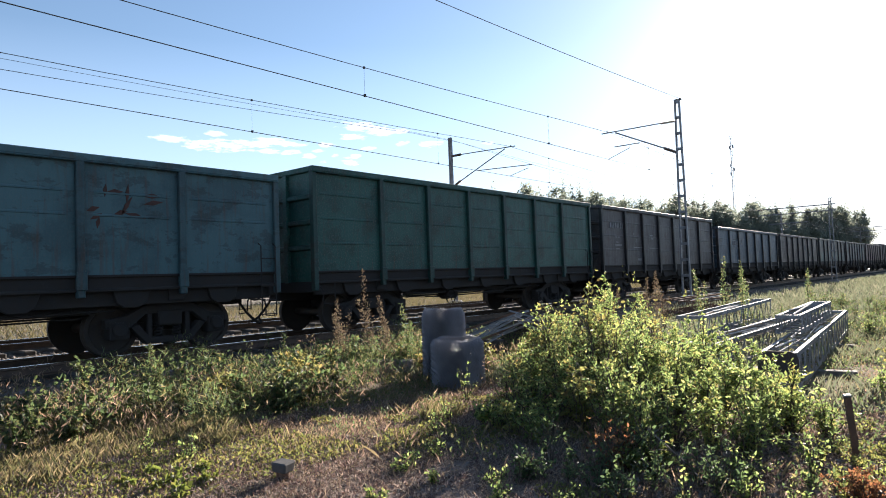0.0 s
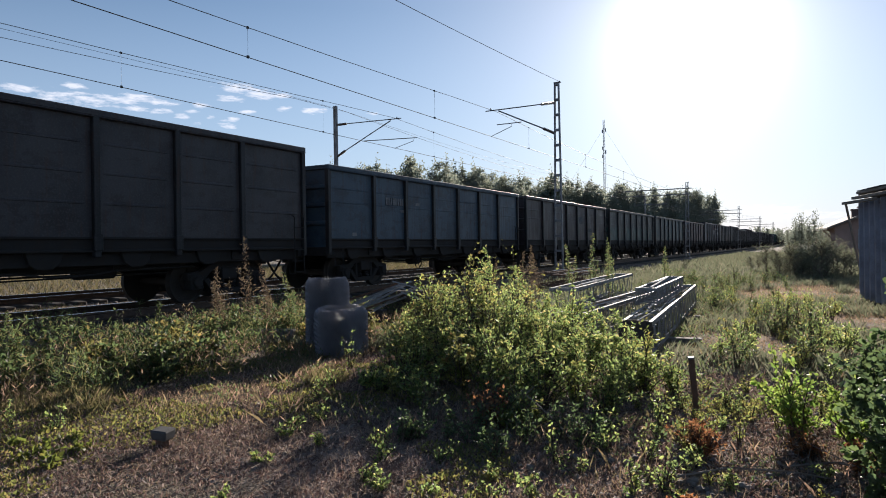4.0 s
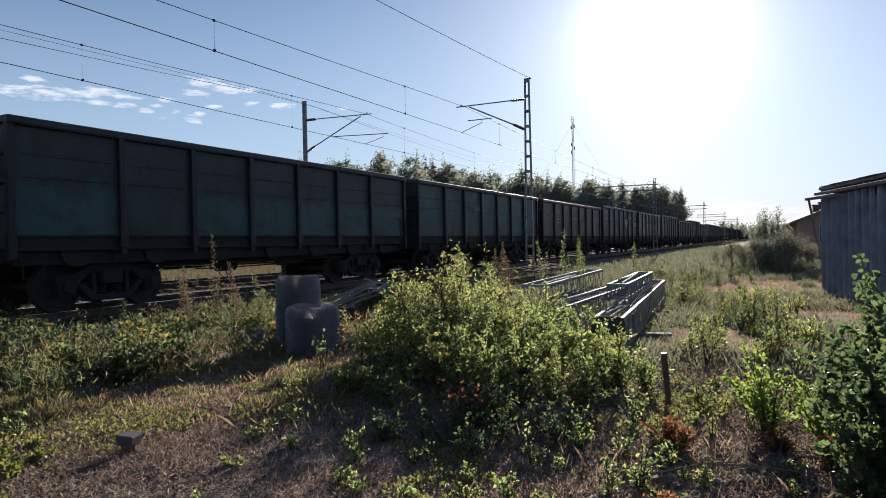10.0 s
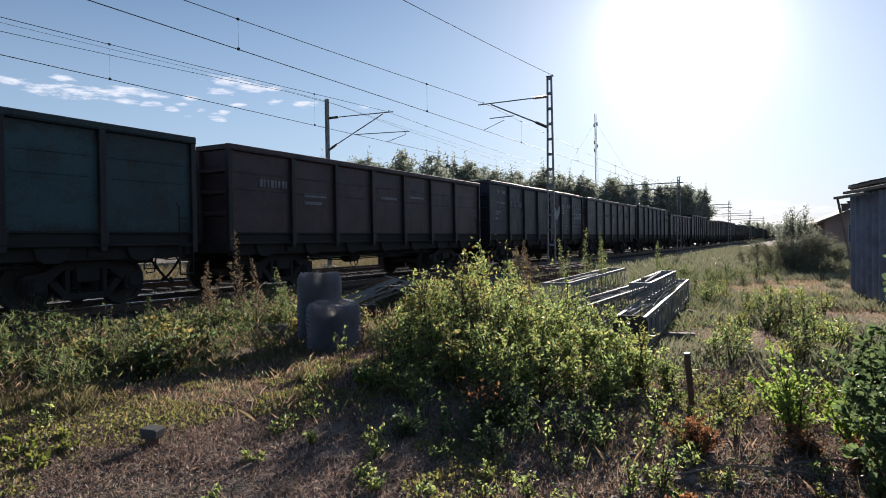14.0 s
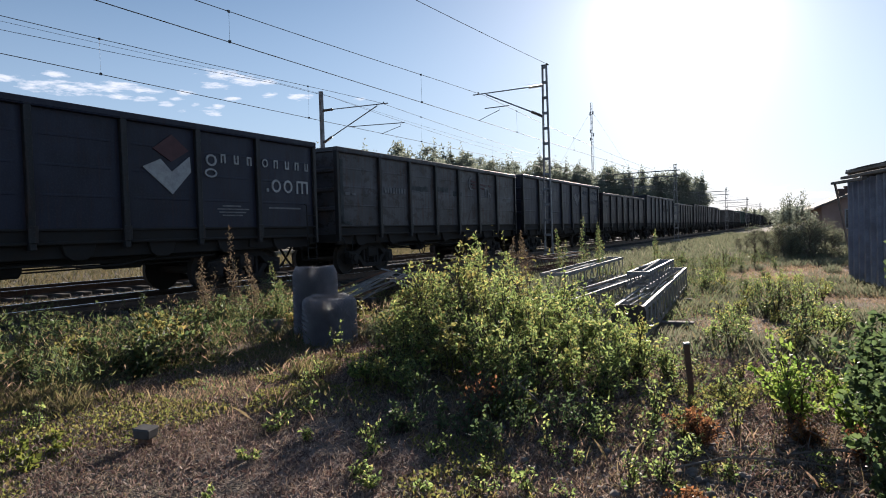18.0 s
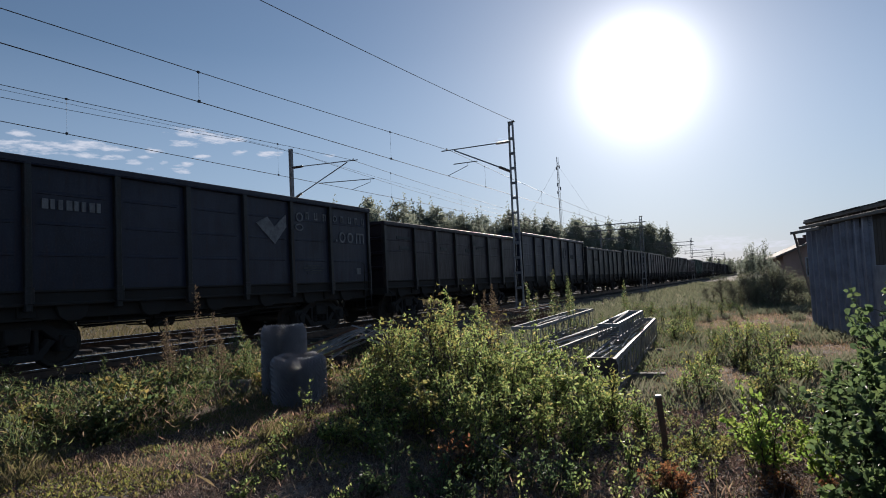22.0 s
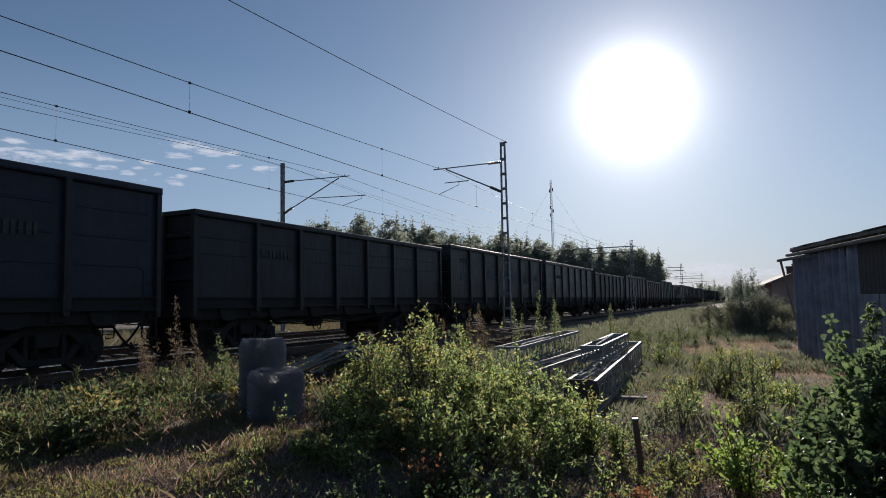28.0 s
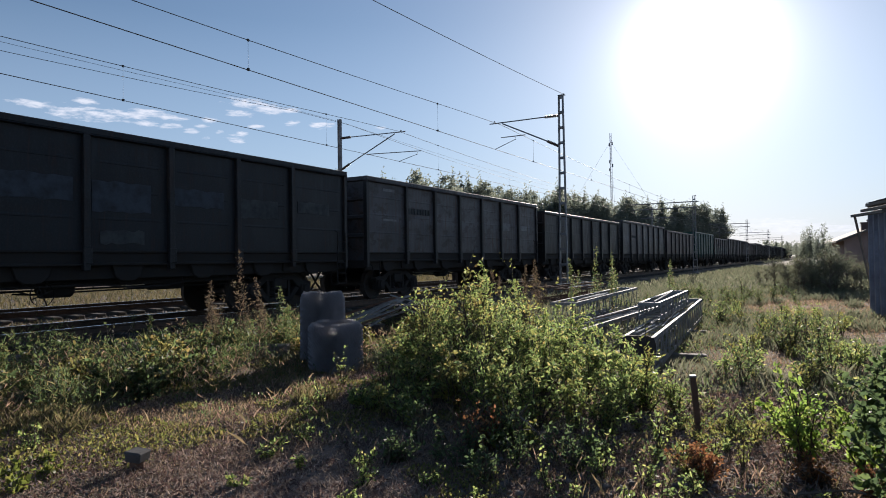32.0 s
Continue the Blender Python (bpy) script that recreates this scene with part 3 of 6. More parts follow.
    for s in (1, -1):
        bm = bmesh.new()
        tube(bm, [(1.5, -half + 0.1, 1.15), (1.62, -half + 0.16, 1.0), (1.62, -half + 0.16, 0.7), (1.62, -half + 0.5, 0.7), (1.62, -half + 0.5, 1.15)], 0.016, 6)
        part("shunter_step", bm, STEEL_DARK, w).matrix_basis = pose(0, 0, 0, 0, 0, 0 if s > 0 else 180)
    for y in (-4.33, 4.33):
        make_bogie(w, y, meshes)
    return w


PAINT = {
    "pale": wagon_paint("faded_blue_green_paint", (0.06, 0.13, 0.145), dust=(0.1, 0.12, 0.125), wear=0.6),
    "green": wagon_paint("green_wagon_paint", (0.017, 0.084, 0.068), wear=0.45),
    "brown": wagon_paint("brown_wagon_paint", (0.06, 0.056, 0.059), dust=(0.13, 0.125, 0.125)),
    "blue_grey": wagon_paint("blue_grey_wagon_paint", (0.046, 0.078, 0.11), dust=(0.13, 0.135, 0.14)),
    "umber": wagon_paint("umber_wagon_paint", (0.044, 0.036, 0.04), dust=(0.09, 0.08, 0.08)),
    "dark_green": wagon_paint("dark_green_wagon_paint", (0.026, 0.036, 0.038), dust=(0.13, 0.13, 0.13), band=(1.2, 2.3, (0.03, 0.085, 0.085), 0.8)),
    "teal": wagon_paint("teal_wagon_paint", (0.02, 0.036, 0.04), dust=(0.12, 0.125, 0.13), band=(1.5, 3.15, (0.03, 0.078, 0.09), 0.8)),
    "plum": wagon_paint("dark_plum_wagon_paint", (0.02, 0.014, 0.022), dust=(0.06, 0.05, 0.06), wear=0.25),
    "maroon": wagon_paint("maroon_wagon_paint", (0.06, 0.034, 0.037), dust=(0.12, 0.1, 0.1)),
    "navy": wagon_paint("navy_wagon_paint", (0.02, 0.023, 0.042), dust=(0.055, 0.056, 0.07), wear=0.25),
    "grey": wagon_paint("grey_brown_wagon_paint", (0.076, 0.074, 0.08), dust=(0.14, 0.14, 0.145), wear=0.9, band=(2.35, 2.7, (0.1, 0.1, 0.115), 0.7)),
    "black": wagon_paint("black_wagon_paint", (0.013, 0.016, 0.02), dust=(0.045, 0.047, 0.055), wear=0.3),
}
# posts and chords keep an older, darker coat than the sheets between them
POST_PAINT = {"pale": wagon_paint("old_blue_green_post_paint", (0.04, 0.085, 0.095), dust=(0.08, 0.09, 0.095)), "green": wagon_paint("old_green_post_paint", (0.012, 0.05, 0.042), dust=(0.08, 0.09, 0.09)),
              "dark": wagon_paint("sooty_post_paint", (0.02, 0.021, 0.023), dust=(0.07, 0.07, 0.07))}
LOW, MID, TALL = 3.42, 3.63, 3.74
TRAIN = [("pale", LOW), ("green", TALL), ("brown", TALL), ("blue_grey", LOW), ("umber", LOW), ("dark_green", LOW), ("teal", LOW), ("maroon", LOW),
         ("navy", MID), ("grey", MID), ("navy", TALL), ("plum", LOW), ("navy", TALL), ("black", LOW), ("black", MID), ("grey", MID)]
COLOUR_WORDS = {"pale": "faded blue-green", "green": "green", "brown": "dark brown", "blue_grey": "blue-grey", "umber": "umber brown", "dark_green": "dark green",
                "teal": "dull teal", "maroon": "dark maroon", "plum": "dark plum", "navy": "dark navy", "grey": "grey-brown", "black": "sooty black"}
WAGONS = []


def make_train():
    meshes = bogie_meshes()
    models = {h: make_wagon(h, meshes) for h in (LOW, MID, TALL)}
    used = set()
    for k in range(-2, 36):
        paint, height = TRAIN[k] if 0 <= k < len(TRAIN) else random.choice([t for t in TRAIN if t[0] != "pale"])
        start = pose(TRACK_X, 8.40 + PITCH * k - BODY / 2, RAIL_Z)
        if height in used:
            w = copy_thing(models[height], start)
        else:
            w = models[height]
            w.matrix_basis = start
            used.add(height)
        for o in w.children_recursive:
            if o.name.split(".")[0] in BODY_PARTS:
                o.material_slots[0].link = "OBJECT"
                o.material_slots[0].material = POST_PAINT.get(paint, POST_PAINT["dark"]) if "post" in o.name else PAINT[paint]
        tagged(w, "open-topped steel bulk wagon in " + COLOUR_WORDS[paint] + " paint, weathered", "freight wagon", "wagons of the train")
        WAGONS.append((w, start))


make_train()

# ---- faded marks on the wagon sides ----
RED_PAINT = worn("faded_red_paint", (0.085, 0.03, 0.034), (0.06, 0.03, 0.03), 6.0, 40.0, 0.7, 0.0, 0.1)
BLUE_PAINT = worn("faded_blue_paint", (0.034, 0.046, 0.066), (0.02, 0.023, 0.027), 5.0, 24.0, 0.75, 0.0, 0.1, 1.0)
GREY_WASH = worn("thin_grey_overpaint", (0.045, 0.052, 0.054), (0.022, 0.025, 0.028), 5.0, 24.0, 0.75, 0.0, 0.1, 1.0)
DULL_WHITE = worn("dirty_white_paint", (0.2, 0.2, 0.205), (0.07, 0.07, 0.075), 7.0, 45.0, 0.75, 0.0, 0.1)
RUST_MARK = worn("rust_scrape", (0.07, 0.03, 0.022), (0.04, 0.025, 0.02), 6.0, 50.0, 0.9, 0.0, 0.1)
SKIN = 1.4775


def plate(bm, y0, y1, z0, z1, out=0.006):
    box(bm, SKIN, 1.48 + out, y0, y1, z0, z1)


def shape(bm, outline, out=0.024):
    prism(bm, outline, SKIN, 1.48 + out)


def number_bars(w, y0, y1, z, h=0.22, mat=None, out=0.024):
    n = 8
    step = (y1 - y0) / n
    for i in range(n):
        bm = bmesh.new()
        plate(bm, y0 + i * step, y0 + i * step + step * (0.55 if i % 3 else 0.75), z - h / 2, z + h / 2, out)
        part("running_mark", bm, mat or WHITE_PAINT, w, "faded white bar")


def line_bars(w, rows, mat=None):
    for y0, y1, z, h in rows:
        bm = bmesh.new()
        plate(bm, y0, y1, z - h / 2, z + h / 2, 0.01)
        part("print_line", bm, mat or DULL_WHITE, w, "line of small unreadable print")


def ring(bm, y, z, ry, rz, t, out=0.024):
    n = 20
    rim = [[(y + (ry - k) * math.cos(2 * math.pi * i / n), z + (rz - k) * math.sin(2 * math.pi * i / n)) for i in range(n)] for k in (0.0, t)]
    loops = [[bm.verts.new((x, p, q)) for p, q in side] for x, side in ((1.48, rim[0]), (1.48 + out, rim[0]), (1.48 + out, rim[1]), (1.48, rim[1]))]
    for a, b in zip(loops, loops[1:] + loops[:1]):
        for i in range(n):
            j = (i + 1) % n
            bm.faces.new((a[i], a[j], b[j], b[i]))


def brand(w, red, dz=0.0):
    before = set(w.children)
    paint = WHITE_PAINT if red else DULL_WHITE
    bm = bmesh.new()
    shape(bm, [(1.3, 2.72), (1.72, 2.9), (1.98, 2.66), (1.98, 2.2)])
    shape(bm, [(1.98, 2.2), (1.98, 2.66), (2.44, 3.0), (2.46, 2.68)])
    part("emblem", bm, paint, w, "pale folded-ribbon emblem")
    if red:
        bm = bmesh.new()
        shape(bm, [(1.55, 3.1), (1.98, 2.86), (2.42, 3.12), (2.0, 3.42)])
        part("emblem_top", bm, RED_PAINT, w, "faded red half of the emblem")
    def letter(draw, *pieces):
        bm = bmesh.new()
        for p in pieces:
            draw(bm, *p)
        part("letter_shape", bm, paint, w, "white painted letter-like shape")
    letter(ring, (3.02, 2.98, 0.15, 0.13, 0.045))
    letter(ring, (3.0, 2.7, 0.17, 0.1, 0.04))
    for i, y in enumerate((3.37, 3.76, 4.16, 4.66, 5.04, 5.44, 5.8, 6.17)):
        if i == 3:
            letter(ring, (y, 3.04, 0.1, 0.1, 0.035))
        else:
            low = (2.94, 2.98) if i % 2 else (3.1, 3.14)
            letter(plate, (y - 0.08, y - 0.045, 2.94, 3.14, 0.024), (y + 0.02, y + 0.055, 2.94, 3.14, 0.024), (y - 0.046, y + 0.021, *low, 0.024))
    letter(plate, (4.69, 4.76, 2.36, 2.44, 0.024))
    letter(ring, (5.02, 2.51, 0.16, 0.16, 0.055))
    letter(ring, (5.44, 2.51, 0.16, 0.16, 0.055))
    letter(plate, *[(y - 0.03, y + 0.03, 2.35, 2.66, 0.024) for y in (5.78, 5.97, 6.16)], (5.78, 6.16, 2.62, 2.67, 0.0245))
    for o in set(w.children) - before:
        o.location.z += dz
    line_bars(w, [(3.3, 3.85, 1.9, 0.035), (3.15, 4.1, 1.83, 0.03), (3.2, 4.0, 1.76, 0.03), (3.3, 3.9, 1.69, 0.03), (4.75, 5.9, 1.88, 0.04)][:4 + red], None if red else GREY_WASH)
    if not red:
        bm = bmesh.new()
        plate(bm, 5.72, 5.96, 1.64, 1.83, 0.024)
        part("placard", bm, DULL_WHITE, w, "small pale placard")


def lettering(w, words, y, z, size):
    """Painted characters on a wagon side."""
    cu = bpy.data.curves.new("lettering", "FONT")
    cu.body, cu.size, cu.extrude = words, size, 0.002
    ob = bpy.data.objects.new("lettering_source", cu)
    scene.collection.objects.link(ob)
    me = bpy.data.meshes.new_from_object(ob.evaluated_get(bpy.context.evaluated_depsgraph_get()))
    bpy.data.objects.remove(ob)
    me.materials.clear()
    me.materials.append(DULL_WHITE)
    ob = part("lettering", me, None, w, "small white painted figures")
    ob.matrix_basis = pose(1.49, y, z, 90, 0, 90)


def make_marks():
    cars = [w for w, start in WAGONS[2:]]
    for k, y0, y1, z in ((2, -5.73, -4.5, 3.0), (3, -3.72, -2.7, 2.58), (6, -1.9, -0.95, 2.56), (7, -5.5, -4.5, 2.6), (8, -4.12, -2.87, 2.74), (9, -4.1, -2.8, 2.52),
                         (10, -4.1, -2.9, 2.95), (13, -4.2, -3.0, 2.54), (14, -5.35, -4.45, 3.02), (15, -4.2, -2.85, 2.74), (17, -4.1, -2.8, 2.6), (20, -4.1, -2.8, 2.6)):
        number_bars(cars[k], y0, y1, z, 0.22 if k in (2, 3, 6, 8) else 0.18, DULL_WHITE if k < 11 else GREY_WASH)
    brand(cars[8], True, -0.09)
    brand(cars[10], False, 0.24)
    lettering(cars[2], "20", -3.37, 2.37, 0.22)
    line_bars(cars[2], [(-5.28, -5.1, 2.56, 0.07), (-5.0, -4.86, 2.54, 0.07), (-5.2, -5.0, 2.34, 0.05), (-5.32, -4.7, 2.23, 0.07), (-5.22, -4.9, 2.07, 0.05), (-3.54, -3.44, 2.71, 0.05), (-3.55, -2.7, 2.15, 0.035),
                        (-3.14, -2.8, 1.65, 0.09), (-1.81, -1.5, 2.69, 0.06), (-1.75, -1.45, 2.55, 0.06), (-1.9, -0.9, 2.14, 0.03)])
    line_bars(cars[3], [(-2.9, -2.7, 2.3, 0.08), (-2.0, -1.75, 2.56, 0.1), (-5.4, -5.2, 1.55, 0.1)])
    line_bars(cars[8], [(-5.6, -5.3, 3.2, 0.14), (-5.24, -5.16, 3.2, 0.14), (-5.1, -4.75, 3.2, 0.14), (-5.6, -5.45, 2.76, 0.08), (-5.4, -4.75, 2.74, 0.05), (-5.8, -5.2, 2.36, 0.06), (-5.8, -5.4, 2.27, 0.06), (-5.8, -5.5, 2.08, 0.06)])
    lettering(cars[8], "20", -2.98, 2.2, 0.24)
    line_bars(cars[11], [(-5.6, -4.6, 2.9, 0.1), (-5.4, -4.7, 2.55, 0.12), (-2.2, -1.6, 2.6, 0.12), (0.2, 0.6, 2.6, 0.16), (1.4, 1.9, 2.7, 0.08), (1.1, 1.4, 2.9, 0.14)], GREY_WASH)
    line_bars(cars[7], [(-3.9, -3.0, 2.4, 0.1), (-3.9, -3.2, 2.2, 0.08), (-0.4, 0.5, 2.5, 0.08), (1.3, 2.2, 2.6, 0.06)])
    line_bars(cars[15], [(-5.6, -5.0, 3.3, 0.08), (-5.6, -4.9, 2.4, 0.06), (2.9, 3.6, 2.5, 0.3), (4.7, 5.4, 2.5, 0.2)])
    # overpainted fields and scrawls
    fields = {4: [(1.1, 1.9, 2.35, 2.7, BLUE_PAINT), (2.9, 3.6, 1.9, 2.1, GREY_WASH)],
              9: [(-6.3, -6.16, 1.5, 3.3, GREY_WASH), (-6.28, -5.8, 1.46, 1.56, GREY_WASH)],
              14: [(-2.45, -1.1, 2.3, 2.72, BLUE_PAINT), (-0.75, 0.45, 2.15, 2.7, BLUE_PAINT), (1.0, 2.25, 2.35, 2.7, BLUE_PAINT), (-5.4, -4.5, 2.2, 2.5, BLUE_PAINT),
                   (-0.6, 0.3, 1.56, 1.8, GREY_WASH), (2.7, 3.9, 2.2, 2.62, GREY_WASH), (4.6, 5.8, 2.4, 2.68, GREY_WASH)]}
    for k, rows in fields.items():
        for y0, y1, z0, z1, m in rows:
            bm = bmesh.new()
            rag = [(y0 + (y1 - y0) * i / 8, z0 + 0.05 * noise.noise(Vector((i * 0.7, k, z0 * 3)))) for i in range(9)]
            rag += [(y1 - (y1 - y0) * i / 8, z1 + 0.05 * noise.noise(Vector((i * 0.9, k + 5.0, z1 * 3)))) for i in range(9)]
            shape(bm, rag, 0.01)
            part("overpainted_field", bm, m, cars[k], "ragged overpainted field")
    # half a ring and red strokes on one wagon, a whole ring on another
    bm = bmesh.new()
    n = 14
    arc = [(2.05 + 0.26 * math.cos(radians(70 + 220 * i / n)), 3.02 + 0.26 * math.sin(radians(70 + 220 * i / n))) for i in range(n + 1)]
    arc += [(2.05 + 0.2 * math.cos(radians(290 - 220 * i / n)), 3.02 + 0.2 * math.sin(radians(290 - 220 * i / n))) for i in range(n + 1)]
    for a, b, c, d in zip(arc[:n], arc[1:n + 1], arc[::-1][1:n + 1], arc[::-1][:n]):
        shape(bm, [a, b, c, d], 0.024)
    part("round_emblem", bm, DULL_WHITE, cars[9], "worn half of a pale round emblem")
    for y0, y1, z0, z1 in ((2.02, 2.4, 3.1, 3.15), (2.06, 2.36, 2.98, 3.03), (2.1, 2.42, 2.86, 2.91), (2.85, 3.3, 3.0, 3.05), (2.9, 3.2, 2.86, 2.91), (3.62, 3.9, 2.98, 3.03)):
        bm = bmesh.new()
        shape(bm, [(y0, z0), (y1, z0 - 0.03), (y1 + 0.03, z1 - 0.03), (y0 + 0.03, z1)], 0.024)
        part("red_stroke", bm, RED_PAINT, cars[9], "faded red painted stroke")
    for y0, y1, z0, z1 in ((3.3, 3.36, 2.52, 2.86), (3.2, 3.46, 2.86, 2.92), (3.56, 3.62, 2.52, 2.82), (3.62, 3.8, 2.66, 2.72), (3.78, 3.84, 2.54, 2.68), (-6.1, -5.9, 2.3, 2.38), (-5.8, -5.6, 2.3, 2.36)):
        bm = bmesh.new()
        plate(bm, y0, y1, z0, z1, 0.024)
        part("worn_mark", bm, DULL_WHITE, cars[9], "worn pale painted mark")
    for y0, y1, z0 in ((-0.9, 0.1, 2.62), (-2.6, -1.4, 2.58), (0.5, 1.2, 2.5)):
        bm = bmesh.new()
        rag = [(y0 + (y1 - y0) * i / 8, z0 + 0.05 * noise.noise(Vector((i * 0.7, y0, 1.0)))) for i in range(9)]
        rag += [(y1 - (y1 - y0) * i / 8, z0 + 0.16 + 0.06 * noise.noise(Vector((i * 0.9, y0, 5.0)))) for i in range(9)]
        shape(bm, rag, 0.01)
        part("overpainted_field", bm, GREY_WASH, cars[9], "ragged overpainted field")
    bm = bmesh.new()
    ring(bm, 1.75, 2.75, 0.36, 0.34, 0.05)
    part("round_emblem", bm, GREY_WASH, cars[12], "faded round emblem")
    number_bars(cars[12], 2.85, 3.9, 2.62, 0.24, GREY_WASH)
    for y, z, a in ((2.85, 2.52, 20), (3.42, 2.82, 85), (3.4, 2.6, 60), (3.3, 2.48, 15), (3.55, 2.44, -12), (2.9, 2.4, 30), (2.93, 2.3, 80), (3.05, 2.85, 85), (3.2, 2.83, 5), (3.85, 2.8, 0), (3.87, 2.68, 10), (-4.6, 2.2, 60), (0.6, 2.4, 10)):
        bm = bmesh.new()
        c, s = math.cos(radians(a)), math.sin(radians(a))
        L = 0.07 + 0.13 * abs(math.sin(7.3 * y + 3.1 * z))
        shape(bm, [(y - c * L, z - s * L), (y + s * 0.03, z - c * 0.04), (y + c * L, z + s * L), (y - s * 0.04, z + c * 0.05)], 0.01)
        part("rust_scrape", bm, RUST_MARK, cars[0], "dark rusty scrape")


make_marks()


# ---- overhead line ----
MAST_Y, FAR_MAST_Y = 27.45, 28.2


def near_mast(y, x=-9.66, top=8.7, gantry=False):
    mast = thing("catenary_mast", "tall galvanised battened steel mast carrying the overhead line", "catenary mast", pose(x, y, 0), "catenary masts")
    for s in (-1, 1):
        bm = bmesh.new()
        w0, w1 = 0.175, 0.085
        vs = box(bm, -0.026, 0.026, -0.07, 0.07, 0.0, top)
        for v in vs:
            v.co.x += s * (w1 if v.co.z > 1 else w0)
        part("leg", bm, GALVANISED, mast, bevel=0.006)
    z = 0.7
    while z < top:
        w = 0.175 + (0.085 - 0.175) * z / top
        bm = bmesh.new()
        box(bm, -w, w, -0.076, 0.076, z - 0.05, z + 0.05)
        part("batten", bm, GALVANISED, mast)
        z += 0.66
    bm = bmesh.new()
    box(bm, -0.12, 0.19, -0.09, 0.09, top, top + 0.02)
    tube(bm, [(0.13, 0, top), (0.13, 0, top + 0.07)], 0.03, 8)
    part("cap_plate", bm, GALVANISED, mast)
    bm = bmesh.new()
    lathe(bm, [(-0.2, 0.42), (0.25, 0.4), (0.32, 0.3)], "z", sides=18)
    part("footing", bm, CONCRETE, mast)
    return mast


def insulator(bm, a, b, r=0.055):
    a, b = Vector(a), Vector(b)
    pts, radii = [a], [r * 0.5]
    for i in range(1, 9):
        for e, k in ((-0.022, 0.5), (-0.016, 1.25), (0.016, 1.25), (0.022, 0.5)):
            pts.append(a + (b - a) * i / 9 + (b - a).normalized() * e)
            radii.append(r * k)
    tube(bm, pts + [b], radii + [r * 0.5], 10)


def cantilever(mast, s, reach, zs):
    """Arm, strut, registration arm and steady arm in the mast's own space; s is the side to which they reach."""
    z_arm, z_tip, z_strut, z_reg, z_wire = zs

    def p(x, z):
        return (s * x, 0, z)
    bm = bmesh.new()
    tube(bm, [p(0.75, z_arm), p(reach + 0.3, z_tip)], 0.026, 8)
    tube(bm, [p(reach + 0.0, z_tip), p(reach + 0.05, z_tip + 0.1)], 0.03, 6)
    part("top_arm", bm, GALVANISED, mast)
    bm = bmesh.new()
    tube(bm, [p(0.64, z_strut + 0.27), p(reach - 0.35, z_tip - 0.05)], 0.03, 8)
    part("strut", bm, GALVANISED, mast)
    for a, b in ((p(0.1, z_arm), p(0.78, z_arm)), (p(0.1, z_strut), p(0.68, z_strut + 0.29))):
        bm = bmesh.new()
        insulator(bm, a, b)
        part("insulator", bm, PORCELAIN, mast, "brown ribbed insulator", smooth=True)
    bm = bmesh.new()
    if s < 0:
        pts = [p(1.68, z_reg), p(reach - 0.28, z_reg)]
        hook = [p(2.18, z_reg - 0.04), p(reach + 0.02, z_wire + 0.03)]
    else:
        pts = [p(1.8, z_reg + 0.08), p(5.2, z_reg - 0.06)]
        hook = [p(4.95, z_reg - 0.1), p(reach - 0.08, z_wire + 0.03)]
    tube(bm, pts, 0.022, 8)
    part("registration_arm", bm, GALVANISED, mast)
    bm = bmesh.new()
    tube(bm, [hook[0], (hook[0][0] + 0.03, 0, hook[0][2] - 0.1), hook[1], (hook[1][0], 0, hook[1][2] - 0.03)], 0.014, 6)
    part("steady_arm", bm, GALVANISED, mast)


def make_masts():
    m = near_mast(MAST_Y)
    cantilever(m, -1, 3.15, (7.85, 7.85, 6.5, 7.17, 6.64))
    for y in (-47.0, 61.0, 106.5, 150.0, 200.0):
        m = near_mast(y, top=6.95 if y > 50 else 8.7)
        if y < 0:
            cantilever(m, -1, 3.15, (7.85, 7.85, 6.5, 7.17, 6.64))
        else:
            for z in (6.45, 5.95):
                bm = bmesh.new()
                tube(bm, [(-5.4, 0, z), (0.4, 0, z)], 0.045, 8)
                part("cross_arm", bm, GALVANISED, m)
            bm = bmesh.new()
            tube(bm, [(-4.6, 0, 5.15), (-1.6, 0, 5.15)], 0.04, 8)
            part("registration_arm", bm, GALVANISED, m)
    # masts on the far side: two channels set close together
    for y in (FAR_MAST_Y, -46.0, 103.0, 178.0):
        mast = thing("catenary_mast", "grey steel channel mast with a bracket over the far track", "catenary mast", pose(-22.5, y, 0), "catenary masts")
        for s in (-1, 1):
            bm = bmesh.new()
            box(bm, s * 0.06 - 0.035, s * 0.06 + 0.035, -0.08, 0.08, 0.0, 9.35)
            part("leg", bm, GALVANISED, mast, bevel=0.006)
        for i in range(11):
            bm = bmesh.new()
            box(bm, -0.05, 0.05, -0.07, 0.07, 0.6 + 0.82 * i, 0.7 + 0.82 * i)
            part("batten", bm, GALVANISED, mast)
        bm = bmesh.new()
        lathe(bm, [(-0.2, 0.42), (0.3, 0.4), (0.38, 0.3)], "z", sides=18)
        part("footing", bm, CONCRETE, mast)
        cantilever(mast, 1, 3.95, (8.31, 8.22, 6.6, 7.2, 6.7))


def wire_points(x, zf, y0, y1, n):
    return [(x, y0 + (y1 - y0) * i / n, zf(y0 + (y1 - y0) * i / n)) for i in range(n + 1)]


def catenary(span, low, high):
    """Height of a hanging wire, with supports at the masts of one side."""
    def z(y):
        for a, b in zip(span, span[1:]):
            if a <= y <= b:
                u = (2 * y - a - b) / (b - a)
                return low + (high - low) * u * u
        return high
    return z


